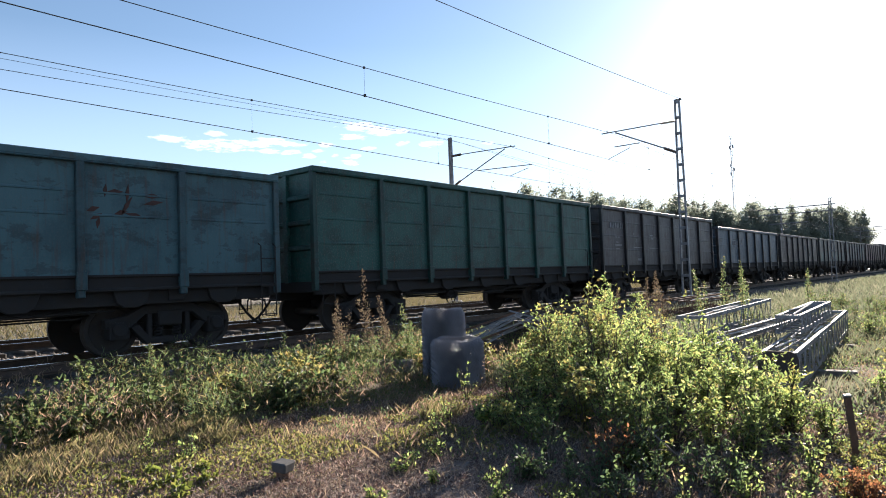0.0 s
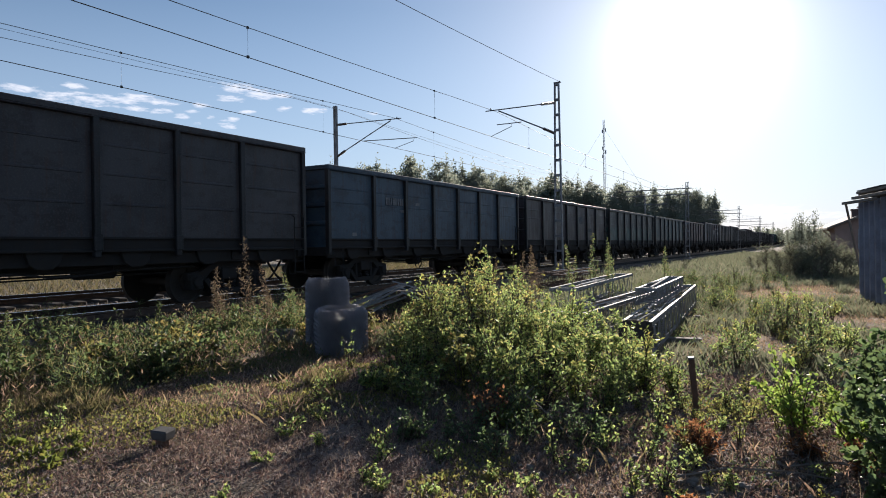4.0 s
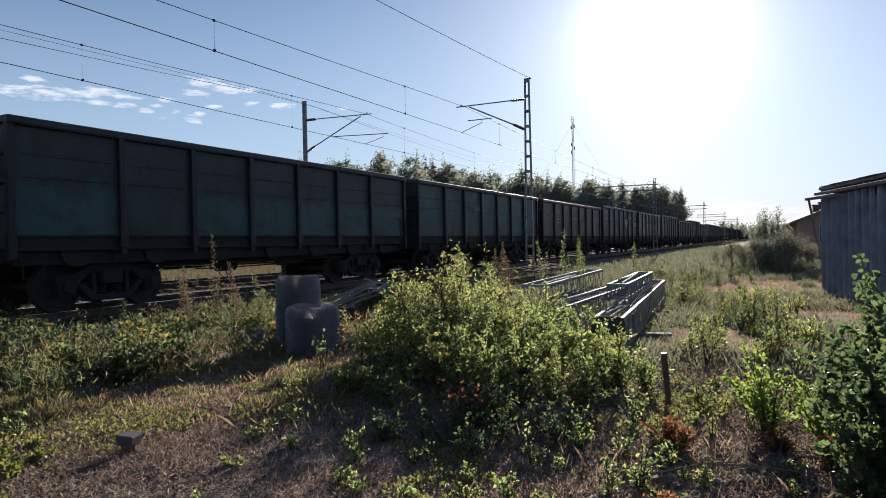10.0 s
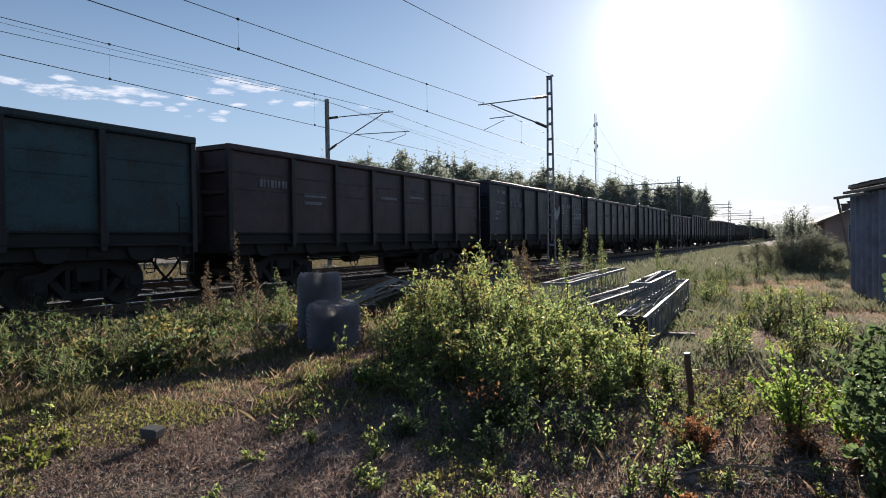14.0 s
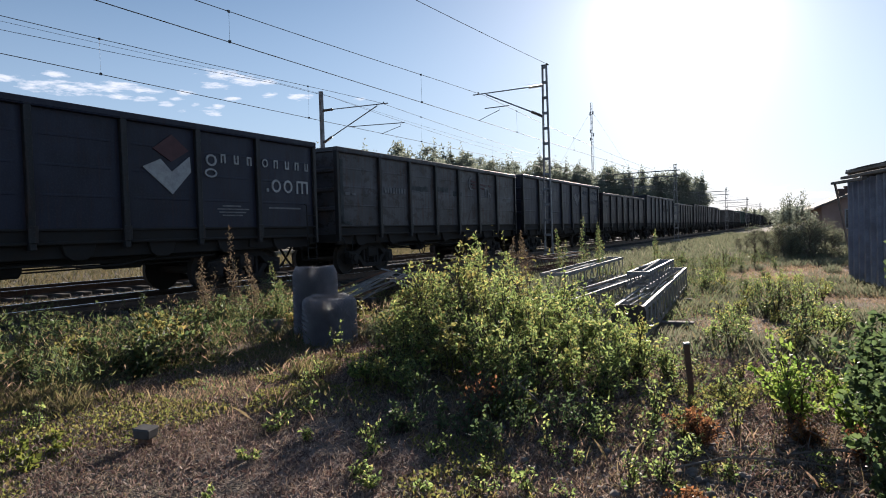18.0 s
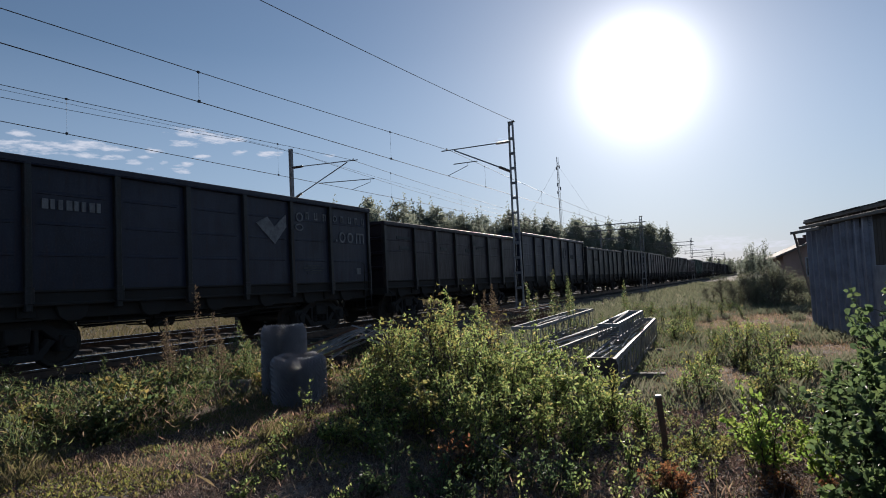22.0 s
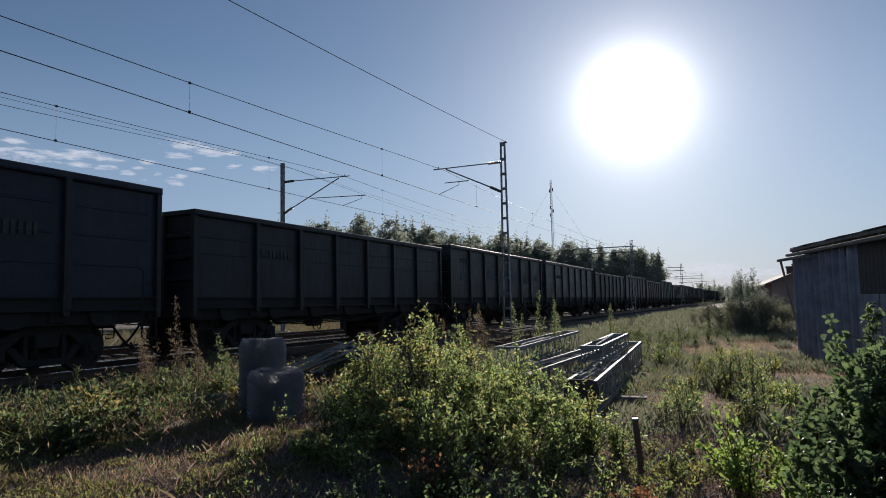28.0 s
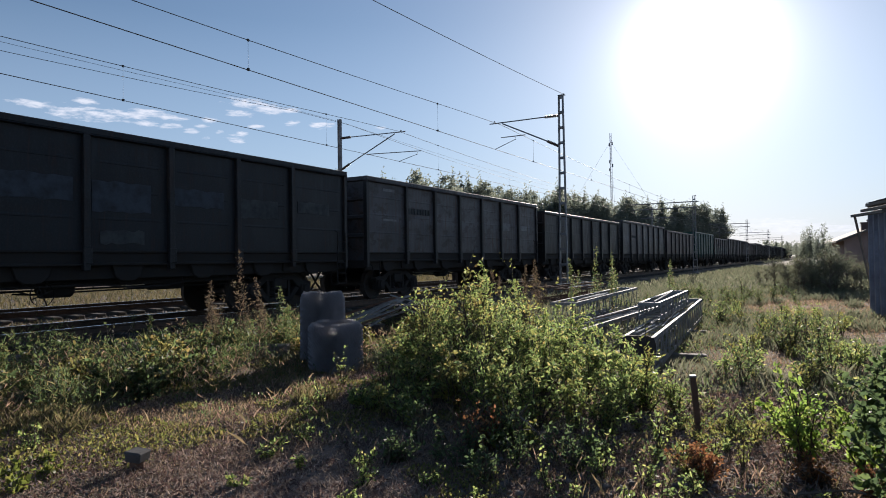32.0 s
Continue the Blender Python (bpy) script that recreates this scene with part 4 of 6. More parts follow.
def make_wires():
    spans = [-121.0, -47.0, MAST_Y, 101.0, 175.0, 250.0, 400.0, 600.0]
    for name, x, contact, low, high, label in (("near", TRACK_X, 6.64, 7.16, 7.9, "overhead line over the train: messenger wire, contact wire and droppers"),
                                                 ("far", FAR_X, 6.7, 7.48, 8.26, "overhead line over the empty track: messenger, contact wire and droppers")):
        line = thing("overhead_line", label, "overhead line", pose(x, 0, 0))
        mz = catenary(spans, low, high)
        bm = bmesh.new()
        tube(bm, [(0, -100, contact), (0, 0, contact), (0, MAST_Y, contact), (0, 600, contact)], 0.012, 5)
        part("contact_wire", bm, WIRE, line)
        bm = bmesh.new()
        tube(bm, wire_points(0, mz, -100.0, 600.0, 175), 0.0105, 5)
        part("messenger_wire", bm, WIRE, line)
        first = 12.45 - 9.72 * 5 if name == "near" else 12.8 - 9.6 * 5
        for i in range(22):
            y = first + (9.72 if name == "near" else 9.6) * i
            bm = bmesh.new()
            tube(bm, [(0, y, contact), (0, y, mz(y))], 0.0045 if name == "near" else 0.003, 4)
            box(bm, -0.025, 0.025, y - 0.03, y + 0.03, contact - 0.02, contact + 0.05)
            box(bm, -0.02, 0.02, y - 0.03, y + 0.03, mz(y) - 0.03, mz(y) + 0.03)
            part("dropper", bm, WIRE, line)
    for x, zf, label in ((-9.53, catenary(spans, 7.75, 8.74), "bare earth wire along the near mast tops"),
                         (-22.5, catenary(spans, 8.15, 9.3), "bare earth wire along the far mast tops"),
                         (-23.1, catenary(spans, 8.75, 9.5), "thin feeder wire along the far masts")):
        bm = bmesh.new()
        tube(bm, wire_points(x, zf, -100.0, MAST_Y if x > -10 else 400.0, 120), 0.01 if x > -23 else 0.007, 5)
        solid("earth_wire", bm, WIRE, label, "overhead wire")


make_masts()
make_wires()


def make_radio_mast():
    mast = thing("radio_mast", "slim guyed lattice radio mast far behind the line", "radio mast", pose(-90.9, 325.8, 0))
    for i in range(3):
        a = 2 * math.pi * i / 3
        bm = bmesh.new()
        tube(bm, [(0.55 * math.cos(a), 0.55 * math.sin(a), 0), (0.5 * math.cos(a), 0.5 * math.sin(a), 64.0)], 0.08, 6)
        part("leg", bm, GALVANISED, mast)
    bm = bmesh.new()
    for i in range(42):
        for j in range(3):
            a, b = 2 * math.pi * (j + i % 2) / 3, 2 * math.pi * (j + 1 + i % 2) / 3
            tube(bm, [(0.53 * math.cos(a), 0.53 * math.sin(a), 1.5 * i), (0.53 * math.cos(b), 0.53 * math.sin(b), 1.5 * i + 1.5)], 0.04, 4)
    lat = part("lacing", bm, GALVANISED, mast)
    lat["kind"] = "stuff"
    for z, a in ((58.0, 0.3), (57.5, 2.4), (49.0, 4.0), (47.0, 0.2), (45.0, 3.9), (24.0, 4.2), (20.0, 0.1)):
        bm = bmesh.new()
        box(bm, math.cos(a) * 0.9 - 0.25, math.cos(a) * 0.9 + 0.25, -0.2, 0.2, z, z + 1.6)
        part("antenna", bm, GALVANISED, mast)
    for dx, dy in ((38.0, -12.0), (-30.0, -25.0), (-8.0, 40.0)):
        bm = bmesh.new()
        tube(bm, [(0, 0, 60.0), (dx, dy, 0.0)], 0.03, 4)
        part("guy_wire", bm, WIRE, mast)


make_radio_mast()

# ---- the shed beside the line ----
SHED_METAL = worn("blue_grey_sheet_metal", (0.27, 0.29, 0.36), (0.14, 0.14, 0.17), 2.5, 40.0, 0.5, 0.3)
SHED_DARK = worn("dark_tarred_boards", (0.05, 0.04, 0.036), (0.09, 0.07, 0.055), 3.0, 50.0, 0.85)
OLD_WOOD = worn("grey_old_wood", (0.22, 0.19, 0.16), (0.11, 0.09, 0.08), 4.0, 60.0, 0.9)
ROOF_FELT = worn("dark_roofing_felt", (0.06, 0.058, 0.056), (0.1, 0.09, 0.08), 2.0, 40.0, 0.9)


def make_shed():
    # local x runs along the wall towards the eye, local y out of the back, origin at the far corner
    shed = thing("storage_shed", "old shed clad in ribbed blue-grey metal under ragged roof boards", "shed", pose(1.13, 20.3, 0, 0, 0, -81.0))
    long, eave = 10.5, 2.75
    bm = bmesh.new()
    box(bm, 0.05, long, 0.04, 5.0, 0.0, 2.5)
    part("carcass", bm, SHED_DARK, shed)
    n = 10
    for i in range(n):
        x0, w = 0.02 + i * 0.52, 0.52
        bm = bmesh.new()
        prof = [(0.0, 0.0), (0.05, 0.0), (0.08, -0.075), (0.17, -0.075), (0.2, 0.0), (w - 0.004, 0.0)]
        lo = [bm.verts.new((x0 + a, b, 0.12)) for a, b in prof]
        hi = [bm.verts.new((x0 + a, b, 2.6)) for a, b in prof]
        for j in range(len(prof) - 1):
            bm.faces.new((lo[j], lo[j + 1], hi[j + 1], hi[j]))
        part("cladding_sheet", bm, SHED_METAL, shed)
    for i in range(24):
        bm = bmesh.new()
        x0 = 5.25 + i * 0.215
        box(bm, x0, x0 + 0.2, -0.012, 0.02, 0.1 + 0.03 * random.random(), 2.52)
        part("board", bm, SHED_DARK, shed)
    for x0, x1 in ((5.22, 6.35), (6.4, 7.5)):
        bm = bmesh.new()
        box(bm, x0, x1, -0.05, -0.02, 0.15, 1.62)
        part("door_leaf", bm, SHED_METAL, shed, "blue-grey painted sheet door leaf", bevel=0.006)
    bm = bmesh.new()
    box(bm, 5.95, 6.33, -0.075, -0.056, 1.3, 1.5)
    plate = part("sign_plate", bm, WHITE_PAINT, shed, "small pale sign plate with unreadable lines")
    bm = bmesh.new()
    for z, a, b in ((1.45, 5.98, 6.28), (1.4, 5.98, 6.2), (1.35, 5.98, 6.25)):
        box(bm, a, b, -0.08, -0.0752, z - 0.012, z + 0.012)
    part("print", bm, STEEL_DARK, plate)
    # the roof rises away from the line; loose battens and sheets stick out past the gable
    for k, (z, out, d0) in enumerate(((2.85, 0.06, -0.1), (2.72, 0.22, -0.18), (2.6, 0.55, -0.34))):
        bm = bmesh.new()
        box(bm, -out, long + 0.2 if k < 2 else 2.6, d0, d0 + 0.1, z - 0.035, z + 0.035, pose(0, 0, 0, 0, 1.2, 0))
        part("eave_batten", bm, OLD_WOOD, shed, bevel=0.006)
    for i in range(12):
        bm = bmesh.new()
        x0 = 0.1 + 0.93 * i
        box(bm, x0, x0 + 0.07, -0.08, 5.2, 0.0, 0.12, pose(0, 0, 0, 0, 1.2, 0) @ Matrix.Translation((0, 0, eave + 0.02)) @ pose(0, 0, 0, 9))
        part("rafter", bm, OLD_WOOD, shed)
    for i in range(9):
        bm = bmesh.new()
        x0 = 0.0 + 1.19 * i
        box(bm, x0, x0 + 1.2, -0.1 - 0.03 * (i % 2), 5.3, 0.0, 0.02, pose(0, 0, 0, 0, 1.2, 0) @ Matrix.Translation((0, 0, eave + 0.155 + 0.006 * (i % 2))) @ pose(0, 0, 0, 9))
        part("roof_sheet", bm, ROOF_FELT, shed)
    for x0 in (0.12, 0.85):
        bm = bmesh.new()
        box(bm, x0 - 0.04, x0 + 0.04, 0.06, 0.14, 2.48, eave + 0.06)
        part("eave_post", bm, OLD_WOOD, shed)
    for x0, z0, z1 in ((0.95, 2.5, 2.7), (1.75, 2.69, 2.86)):
        bm = bmesh.new()
        box(bm, x0, long, 0.0, 0.03, z0, z1, pose(0, 0, 0, 0, 1.2, 0))
        part("fascia_board", bm, SHED_DARK, shed)
    bm = bmesh.new()
    tube(bm, [(-0.3, -0.28, 2.58), (-0.05, -0.03, 0.9)], 0.03, 6)
    part("brace", bm, OLD_WOOD, shed)


make_shed()

HOUSE_WALL = worn("reddish_rendered_wall", (0.36, 0.24, 0.2), (0.25, 0.17, 0.14), 1.5, 30.0, 0.9)
HOUSE_ROOF = worn("pale_brown_roof_sheets", (0.2, 0.165, 0.14), (0.13, 0.105, 0.09), 1.2, 14.0, 0.85)
BRICK = worn("dark_red_brick", (0.14, 0.09, 0.08), (0.09, 0.065, 0.06), 3.0, 30.0, 0.9)
DARK_GLASS, _k = material("dark_window_glass", 0.08)
_k.put(_k.bsdf, "Base Color", (0.02, 0.025, 0.03, 1.0))


def make_house():
    house = thing("house", "low house with pale brown pitched roof and brick chimneys", "house", pose(5.3, 54.0, 0, 0, 0, 94))
    bm = bmesh.new()
    prism(bm, [(-4.0, 0.0), (4.0, 0.0), (4.0, 2.6), (0.0, 4.22), (-4.0, 2.6)], 0.0, 18.0)
    part("wall", bm, HOUSE_WALL, house)
    for s in (-1, 1):
        bm = bmesh.new()
        prism(bm, [(0.0, 4.25), (s * 4.5, 2.43), (s * 4.5, 2.56), (0.0, 4.4)], -0.5, 18.5)
        part("roof_slope", bm, HOUSE_ROOF, house)
    for x, y in ((1.5, 2.6), (3.2, 2.0), (5.2, 1.3), (9.0, 0.0)):
        bm = bmesh.new()
        top = 4.85 - 0.42 * y
        box(bm, x - 0.2, x + 0.2, y - 0.2, y + 0.2, 2.6, top)
        box(bm, x - 0.25, x + 0.25, y - 0.25, y + 0.25, top, top + 0.1)
        part("chimney", bm, BRICK, house, "brick chimney")
    for y in (-2.0, 2.0):
        bm = bmesh.new()
        box(bm, -0.05, 0.02, y - 0.6, y + 0.6, 1.0, 2.4)
        win = part("window", bm, WHITE_PAINT, house, "white-framed window")
        for a in (-0.28, 0.28):
            bm = bmesh.new()
            box(bm, -0.065, -0.052, y + a - 0.24, y + a + 0.24, 1.08, 2.32)
            part("pane", bm, DARK_GLASS, win)


make_house()


# ---- scrap beside the line ----
RUST = worn("rusty_iron", (0.16, 0.085, 0.05), (0.08, 0.05, 0.04), 6.0, 70.0, 0.85)


PALE_ZINC = worn("pale_zinc_coating", (0.4, 0.4, 0.42), (0.25, 0.24, 0.23), 6.0, 60.0, 0.55, 0.2)
DULL_ZINC = worn("dull_weathered_zinc", (0.3, 0.3, 0.3), (0.14, 0.13, 0.125), 5.0, 60.0, 0.68)
DULL_ZINC.node_tree.nodes["Principled BSDF"].inputs["Specular IOR Level"].default_value = 0.45


def lattice_section(a, b, width, height, label, rusty=False, rods=5, plated=False):
    """A length of an old lattice mast lying on the ground from a to b (tops of its middle line)."""
    a, b = Vector(a), Vector(b)
    long = (b - a).length
    turn = (b - a).to_track_quat("Y", "Z").to_matrix().to_4x4()
    sec = thing("lattice_mast_section", label, "mast section", Matrix.Translation(a) @ turn, "old mast sections")
    mat = RUST if rusty else DULL_ZINC
    for sx in (-1, 1):
        for z in (0.0, -height):
            bm = bmesh.new()
            x = sx * width / 2
            box(bm, min(x, x - sx * 0.05), max(x, x - sx * 0.05), 0, long, z - 0.008, z)
            dz = -0.06 if z == 0 else 0.06
            box(bm, min(x, x - sx * 0.008), max(x, x - sx * 0.008), 0, long, min(z, z + dz), max(z, z + dz))
            part("chord", bm, mat, sec)
    n = max(4, int(long / (width * 0.6)))
    for i in range(n):
        y0, y1 = long * i / n, long * (i + 1) / n
        for z in (-0.02, -height + 0.02):
            bm = bmesh.new()
            s = 1 if i % 2 else -1
            tube(bm, [(s * (width / 2 - 0.02), y0, z), (-s * (width / 2 - 0.02), y1, z)], 0.008, 4)
            part("lacing_bar", bm, mat, sec)
        for sx in (-1, 1):
            bm = bmesh.new()
            tube(bm, [(sx * width / 2, y0, 0 if i % 2 else -height), (sx * width / 2, y1, -height if i % 2 else 0)], 0.009, 4)
            part("lacing_bar", bm, mat, sec)
    for y in (0.02, long - 0.02):
        bm = bmesh.new()
        box(bm, -width / 2, width / 2, y - 0.02, y + 0.02, -0.05, 0.003)
        part("end_bar", bm, mat, sec)
    rnd = random.Random(int(1000 * long))
    for i in range(rods):
        x, dx = width * rnd.uniform(-0.38, 0.38), rnd.uniform(-0.14, 0.14)
        y0 = long * rnd.uniform(0.0, 0.6)
        y1 = min(long, y0 + rnd.uniform(0.8, 3.2))
        z = 0.012 if i % 3 else -0.1
        bm = bmesh.new()
        tube(bm, [(x, y0, z), (max(-width * 0.4, min(width * 0.4, x + dx)), y1, z)], rnd.choice((0.007, 0.01, 0.014)), 5)
        part("loose_rod", bm, PALE_ZINC if i % 4 else RUST, sec)
    if plated:
        bm = bmesh.new()
        h, w, r = height * 0.5, width / 2 + 0.02, 0.09
        outline = [(-w, -h), (w, -h), (w, -r + 0.02), (w - r * 0.3, -r * 0.3 + 0.02), (w - r, 0.02), (-w + r, 0.02), (-w + r * 0.3, -r * 0.3 + 0.02), (-w, -r + 0.02)]
        lo, hi = [bm.verts.new((a, -0.03, c)) for a, c in outline], [bm.verts.new((a, -0.004, c)) for a, c in outline]
        bm.faces.new(lo), bm.faces.new(hi[::-1])
        for q in range(len(lo)):
            bm.faces.new((lo[q], hi[q], hi[(q + 1) % len(lo)], lo[(q + 1) % len(lo)]))
        part("end_plate", bm, SHED_DARK, sec, "dark round-cornered end plate")
    return sec




def make_scrap():
    lattice_section((-2.06, 9.0, 0.55), (-2.68, 17.0, 0.58), 0.42, 0.46, "galvanised lattice mast section lying among weeds, loose rods on it", rods=16, plated=True)
    lattice_section((-2.34, 10.9, 0.88), (-2.54, 14.6, 0.9), 0.34, 0.27, "galvanised lattice mast section stacked on another", rods=4)
    lattice_section((-3.4, 10.2, 0.5), (-3.33, 15.4, 0.52), 0.46, 0.45, "dull lattice mast section lying on the ground", rods=7)
    lattice_section((-4.05, 11.7, 0.8), (-4.4, 17.6, 0.82), 0.5, 0.5, "galvanised lattice mast section half hidden by a bush", rods=6)
    lattice_section((-8.3, 21.6, 0.64), (-7.9, 26.0, 0.68), 0.5, 0.45, "rust-brown lattice mast section beyond the bush", True)
    lattice_section((-7.5, 21.0, 0.62), (-7.2, 24.6, 0.64), 0.4, 0.42, "rust-brown lattice mast section beyond the bush", True)
    # bearers under the sections
    for x, y, w in ((-2.6, 10.9, 2.2), (-2.95, 14.4, 1.9), (-4.15, 12.6, 1.2), (-4.35, 16.4, 1.2), (-7.8, 22.4, 1.8), (-7.6, 24.2, 1.6)):
        bm = bmesh.new()
        box(bm, -w / 2, w / 2, -0.09, 0.09, -0.03, 0.09 if x > -4 else 0.3 if x > -5 else 0.2)
        solid("bearer", bm, OLD_WOOD, "weathered timber bearer under old mast sections", "timber", pose(x, y, 0, 0, 0, 6), "timber bearers", bevel=0.01)
    # a bundle of angle irons propped against the scrap, others across it
    rnd = random.Random(5)
    for i in range(13):
        cross = i > 9
        a = Vector((-7.4 + rnd.uniform(-0.3, 0.4), 9.5 + rnd.uniform(-0.3, 0.3), 0.36 + 0.045 * (i % 5))) if not cross else Vector((-7.05 + 0.1 * i - 1.0, 10.5, 0.95 - 0.1 * (i - 10)))
        b = Vector((-7.1 + rnd.uniform(-0.3, 0.3), 11.5 + rnd.uniform(-0.6, 0.2), 0.74 + 0.045 * (i % 5))) if not cross else Vector((-5.9, 10.9 + 0.2 * (i - 10), 0.6 - 0.2 * (i - 10)))
        L, t = (b - a).length, 0.015
        bm = bmesh.new()
        outline = [(-t, 0.0), (t, 0.0), (t, 0.004), (-t + 0.004, 0.004), (-t + 0.004, 0.028), (-t, 0.028)]
        lo, hi = [bm.verts.new((x, 0, z)) for x, z in outline], [bm.verts.new((x, L, z)) for x, z in outline]
        bm.faces.new(lo), bm.faces.new(hi[::-1])
        for q in range(len(lo)):
            bm.faces.new((lo[q], hi[q], hi[(q + 1) % len(lo)], lo[(q + 1) % len(lo)]))
        rusty = i % 4 == 1
        turn = (b - a).to_track_quat("Y", "Z").to_matrix().to_4x4()
        solid("angle_iron", bm, RUST if rusty else DULL_ZINC, "rusty angle iron in a scrap heap" if rusty else "loose dull galvanised angle iron in a scrap heap", "angle iron",
              Matrix.Translation(a) @ turn @ pose(0, 0, 0, 0, rnd.uniform(-60, 60), 0), "scrap heap irons")
    for x, y, h in ((-7.35, 9.95, 0.46), (-7.15, 11.05, 0.74)):
        stack = thing("timber_stack", "stack of short dark timbers under old irons", "timber stack", pose(x, y, 0, 0, 0, 8), "timber stacks")
        n = int(h / 0.15)
        for q in range(n):
            bm = bmesh.new()
            box(bm, -0.45, 0.45, -0.1, 0.1, h * q / n - (0.03 if q == 0 else 0.0), h * (q + 1) / n - 0.006)
            part("timber", bm, SHED_DARK, stack, bevel=0.012).matrix_basis = pose(0.03 * (q % 2), 0.02 * (q % 3), 0, 0, 0, 5 * (q % 2))
    bm = bmesh.new()
    box(bm, -1.2, 1.2, -0.09, 0.09, -0.1, 0.14)
    solid("timber_beam", bm, OLD_WOOD, "short grey timber beam lying in weeds by the track", "timber", pose(-8.9, 8.1, 0.08, 0, 0, 24), bevel=0.02)
    bm = bmesh.new()
    box(bm, -1.6, 1.6, -0.1, 0.1, -0.05, 0.14)
    solid("timber_sleeper", bm, OLD_WOOD, "grey discarded timber sleeper beside the track", "timber", pose(-9.2, 14.4, 0.2, 0, 0, 70), bevel=0.02)


make_scrap()


def netting_roll(x, y, r, height, tilt, label):
    """Chain-link netting wound up on end: crossing wires in several turns."""
    roll = thing("netting_roll", label, "wire netting roll", pose(x, y, ground_z(x, y) - 0.02, tilt, tilt * 0.6, 0), "netting rolls")
    rnd = random.Random(int(100 * r + 10 * height))
    for layer, rr in enumerate((r, r * 0.97, r * 0.93, r * 0.88, r * 0.82, r * 0.74, r * 0.6, r * 0.42)):
        verts, faces = [], []
        count = int(2 * math.pi * rr / 0.052)
        squash = 1.0 + 0.05 * rnd.uniform(-1, 1)
        top = height * (1 - 0.03 * layer * rnd.random())
        for d in (-1, 1):
            for i in range(count):
                a0 = 2 * math.pi * i / count
                seg = 22
                pts = []
                for j in range(seg + 1):
                    z = top * j / seg
                    zig = 0.012 if (j + (d > 0)) % 2 else -0.004
                    a = a0 + d * z / rr * 0.75 + (0.03 * math.sin(7 * z + i * 0.3))
                    wav = 1 + 0.03 * math.sin(3 * a + layer) + zig / rr * 0.6 - 0.16 * max(0.0, (z / top - 0.86) / 0.14) ** 2
                    pts.append((rr * wav * math.cos(a) * squash, rr * wav * math.sin(a), z + 0.012 * math.sin(5 * a)))
                for p, q in zip(pts, pts[1:]):
                    n = len(verts)
                    w = 0.0058
                    nx, ny = p[0] / rr * w, p[1] / rr * w
                    verts += [(p[0] + nx, p[1] + ny, p[2]), (p[0] - nx, p[1] - ny, p[2] + w), (p[0] - nx, p[1] - ny, p[2] - w),
                              (q[0] + nx, q[1] + ny, q[2]), (q[0] - nx, q[1] - ny, q[2] + w), (q[0] - nx, q[1] - ny, q[2] - w)]
                    faces += [(n, n + 3, n + 4, n + 1), (n + 1, n + 4, n + 5, n + 2), (n + 2, n + 5, n + 3, n)]
        part("netting_turn", soup("netting_turn", verts, faces, NET), None, roll)["kind"] = "stuff"


NET = worn("dull_zinc_wire", (0.28, 0.28, 0.31), (0.17, 0.165, 0.18), 6.0, 60.0, 0.6, 0.0)
netting_roll(-6.31, 7.98, 0.4, 0.74, 2.0, "upright roll of galvanised chain-link netting in weeds")
netting_roll(-7.01, 8.5, 0.355, 1.16, -2.0, "taller upright roll of galvanised chain-link netting")


OLD_STONE = worn("dark_weathered_concrete", (0.08, 0.078, 0.076), (0.045, 0.04, 0.04), 9.0, 60.0, 0.9)


def make_markers():
    post = thing("marker_post", "rusty iron stake leaning in stony ground", "stake", pose(-0.92, 6.5, -0.05, 2, -5, 20))
    bm = bmesh.new()
    box(bm, -0.024, 0.024, -0.024, -0.016, 0, 0.57)
    box(bm, -0.024, -0.016, -0.016, 0.024, 0, 0.57)
    part("stem", bm, RUST, post)
    bm = bmesh.new()
    box(bm, -0.031, 0.031, -0.031, 0.031, 0.565, 0.585)
    part("head", bm, GALVANISED, post, "worn bright head", bevel=0.006)
    stub = thing("survey_stub", "squat dark cap on a short post standing in dry grass", "ground marker", pose(-4.62, 3.5, ground_z(-4.62, 3.5) - 0.02, 2, 3, 15))
    bm = bmesh.new()
    lathe(bm, [(0.0, 0.06), (0.12, 0.055)], "z", sides=12)
    part("stem", bm, RUST, stub)
    bm = bmesh.new()
    vs = box(bm, -0.078, 0.078, -0.072, 0.072, 0.09, 0.175)
    for v in vs[:4]:
        v.co.x, v.co.y = v.co.x * 0.86, v.co.y * 0.86
    part("cap", bm, OLD_STONE, stub, "flat-topped dark cap", bevel=0.012)


make_markers()


# ---- plants ----
def leaf_material(name, tones, rough=0.46, through_light=0.6, boost=(5.2, 4.6, 2.8)):
    """Thin leaves that let light through; each leaf takes its own tone."""
    m, k = material(name, rough)
    pick = k.add("ShaderNodeNewGeometry").outputs["Random Per Island"]
    ramp = k.add("ShaderNodeValToRGB", {0: pick})
    el = ramp.color_ramp.elements
    while len(el) < len(tones):
        el.new(0.5)
    for i, c in enumerate(tones):
        el[i].position, el[i].color = i / (len(tones) - 1), (*c, 1.0)
    tone = k.mix(k.ramp(k.noise(k.place, 1.4, 3.0), 0.35, 0.7, 0.0, 0.45), ramp.outputs[0], tuple(c * 0.75 for c in tones[0]))
    k.put(k.bsdf, "Base Color", tone)
    glow = k.add("ShaderNodeBsdfTranslucent", {"Color": k.mix(1.0, tone, boost, "MULTIPLY")})
    mix = k.add("ShaderNodeMixShader", {0: through_light, 1: k.bsdf.outputs[0], 2: glow})
    k.links.new(mix.outputs[0], k.nodes["Material Output"].inputs["Surface"])
    return m


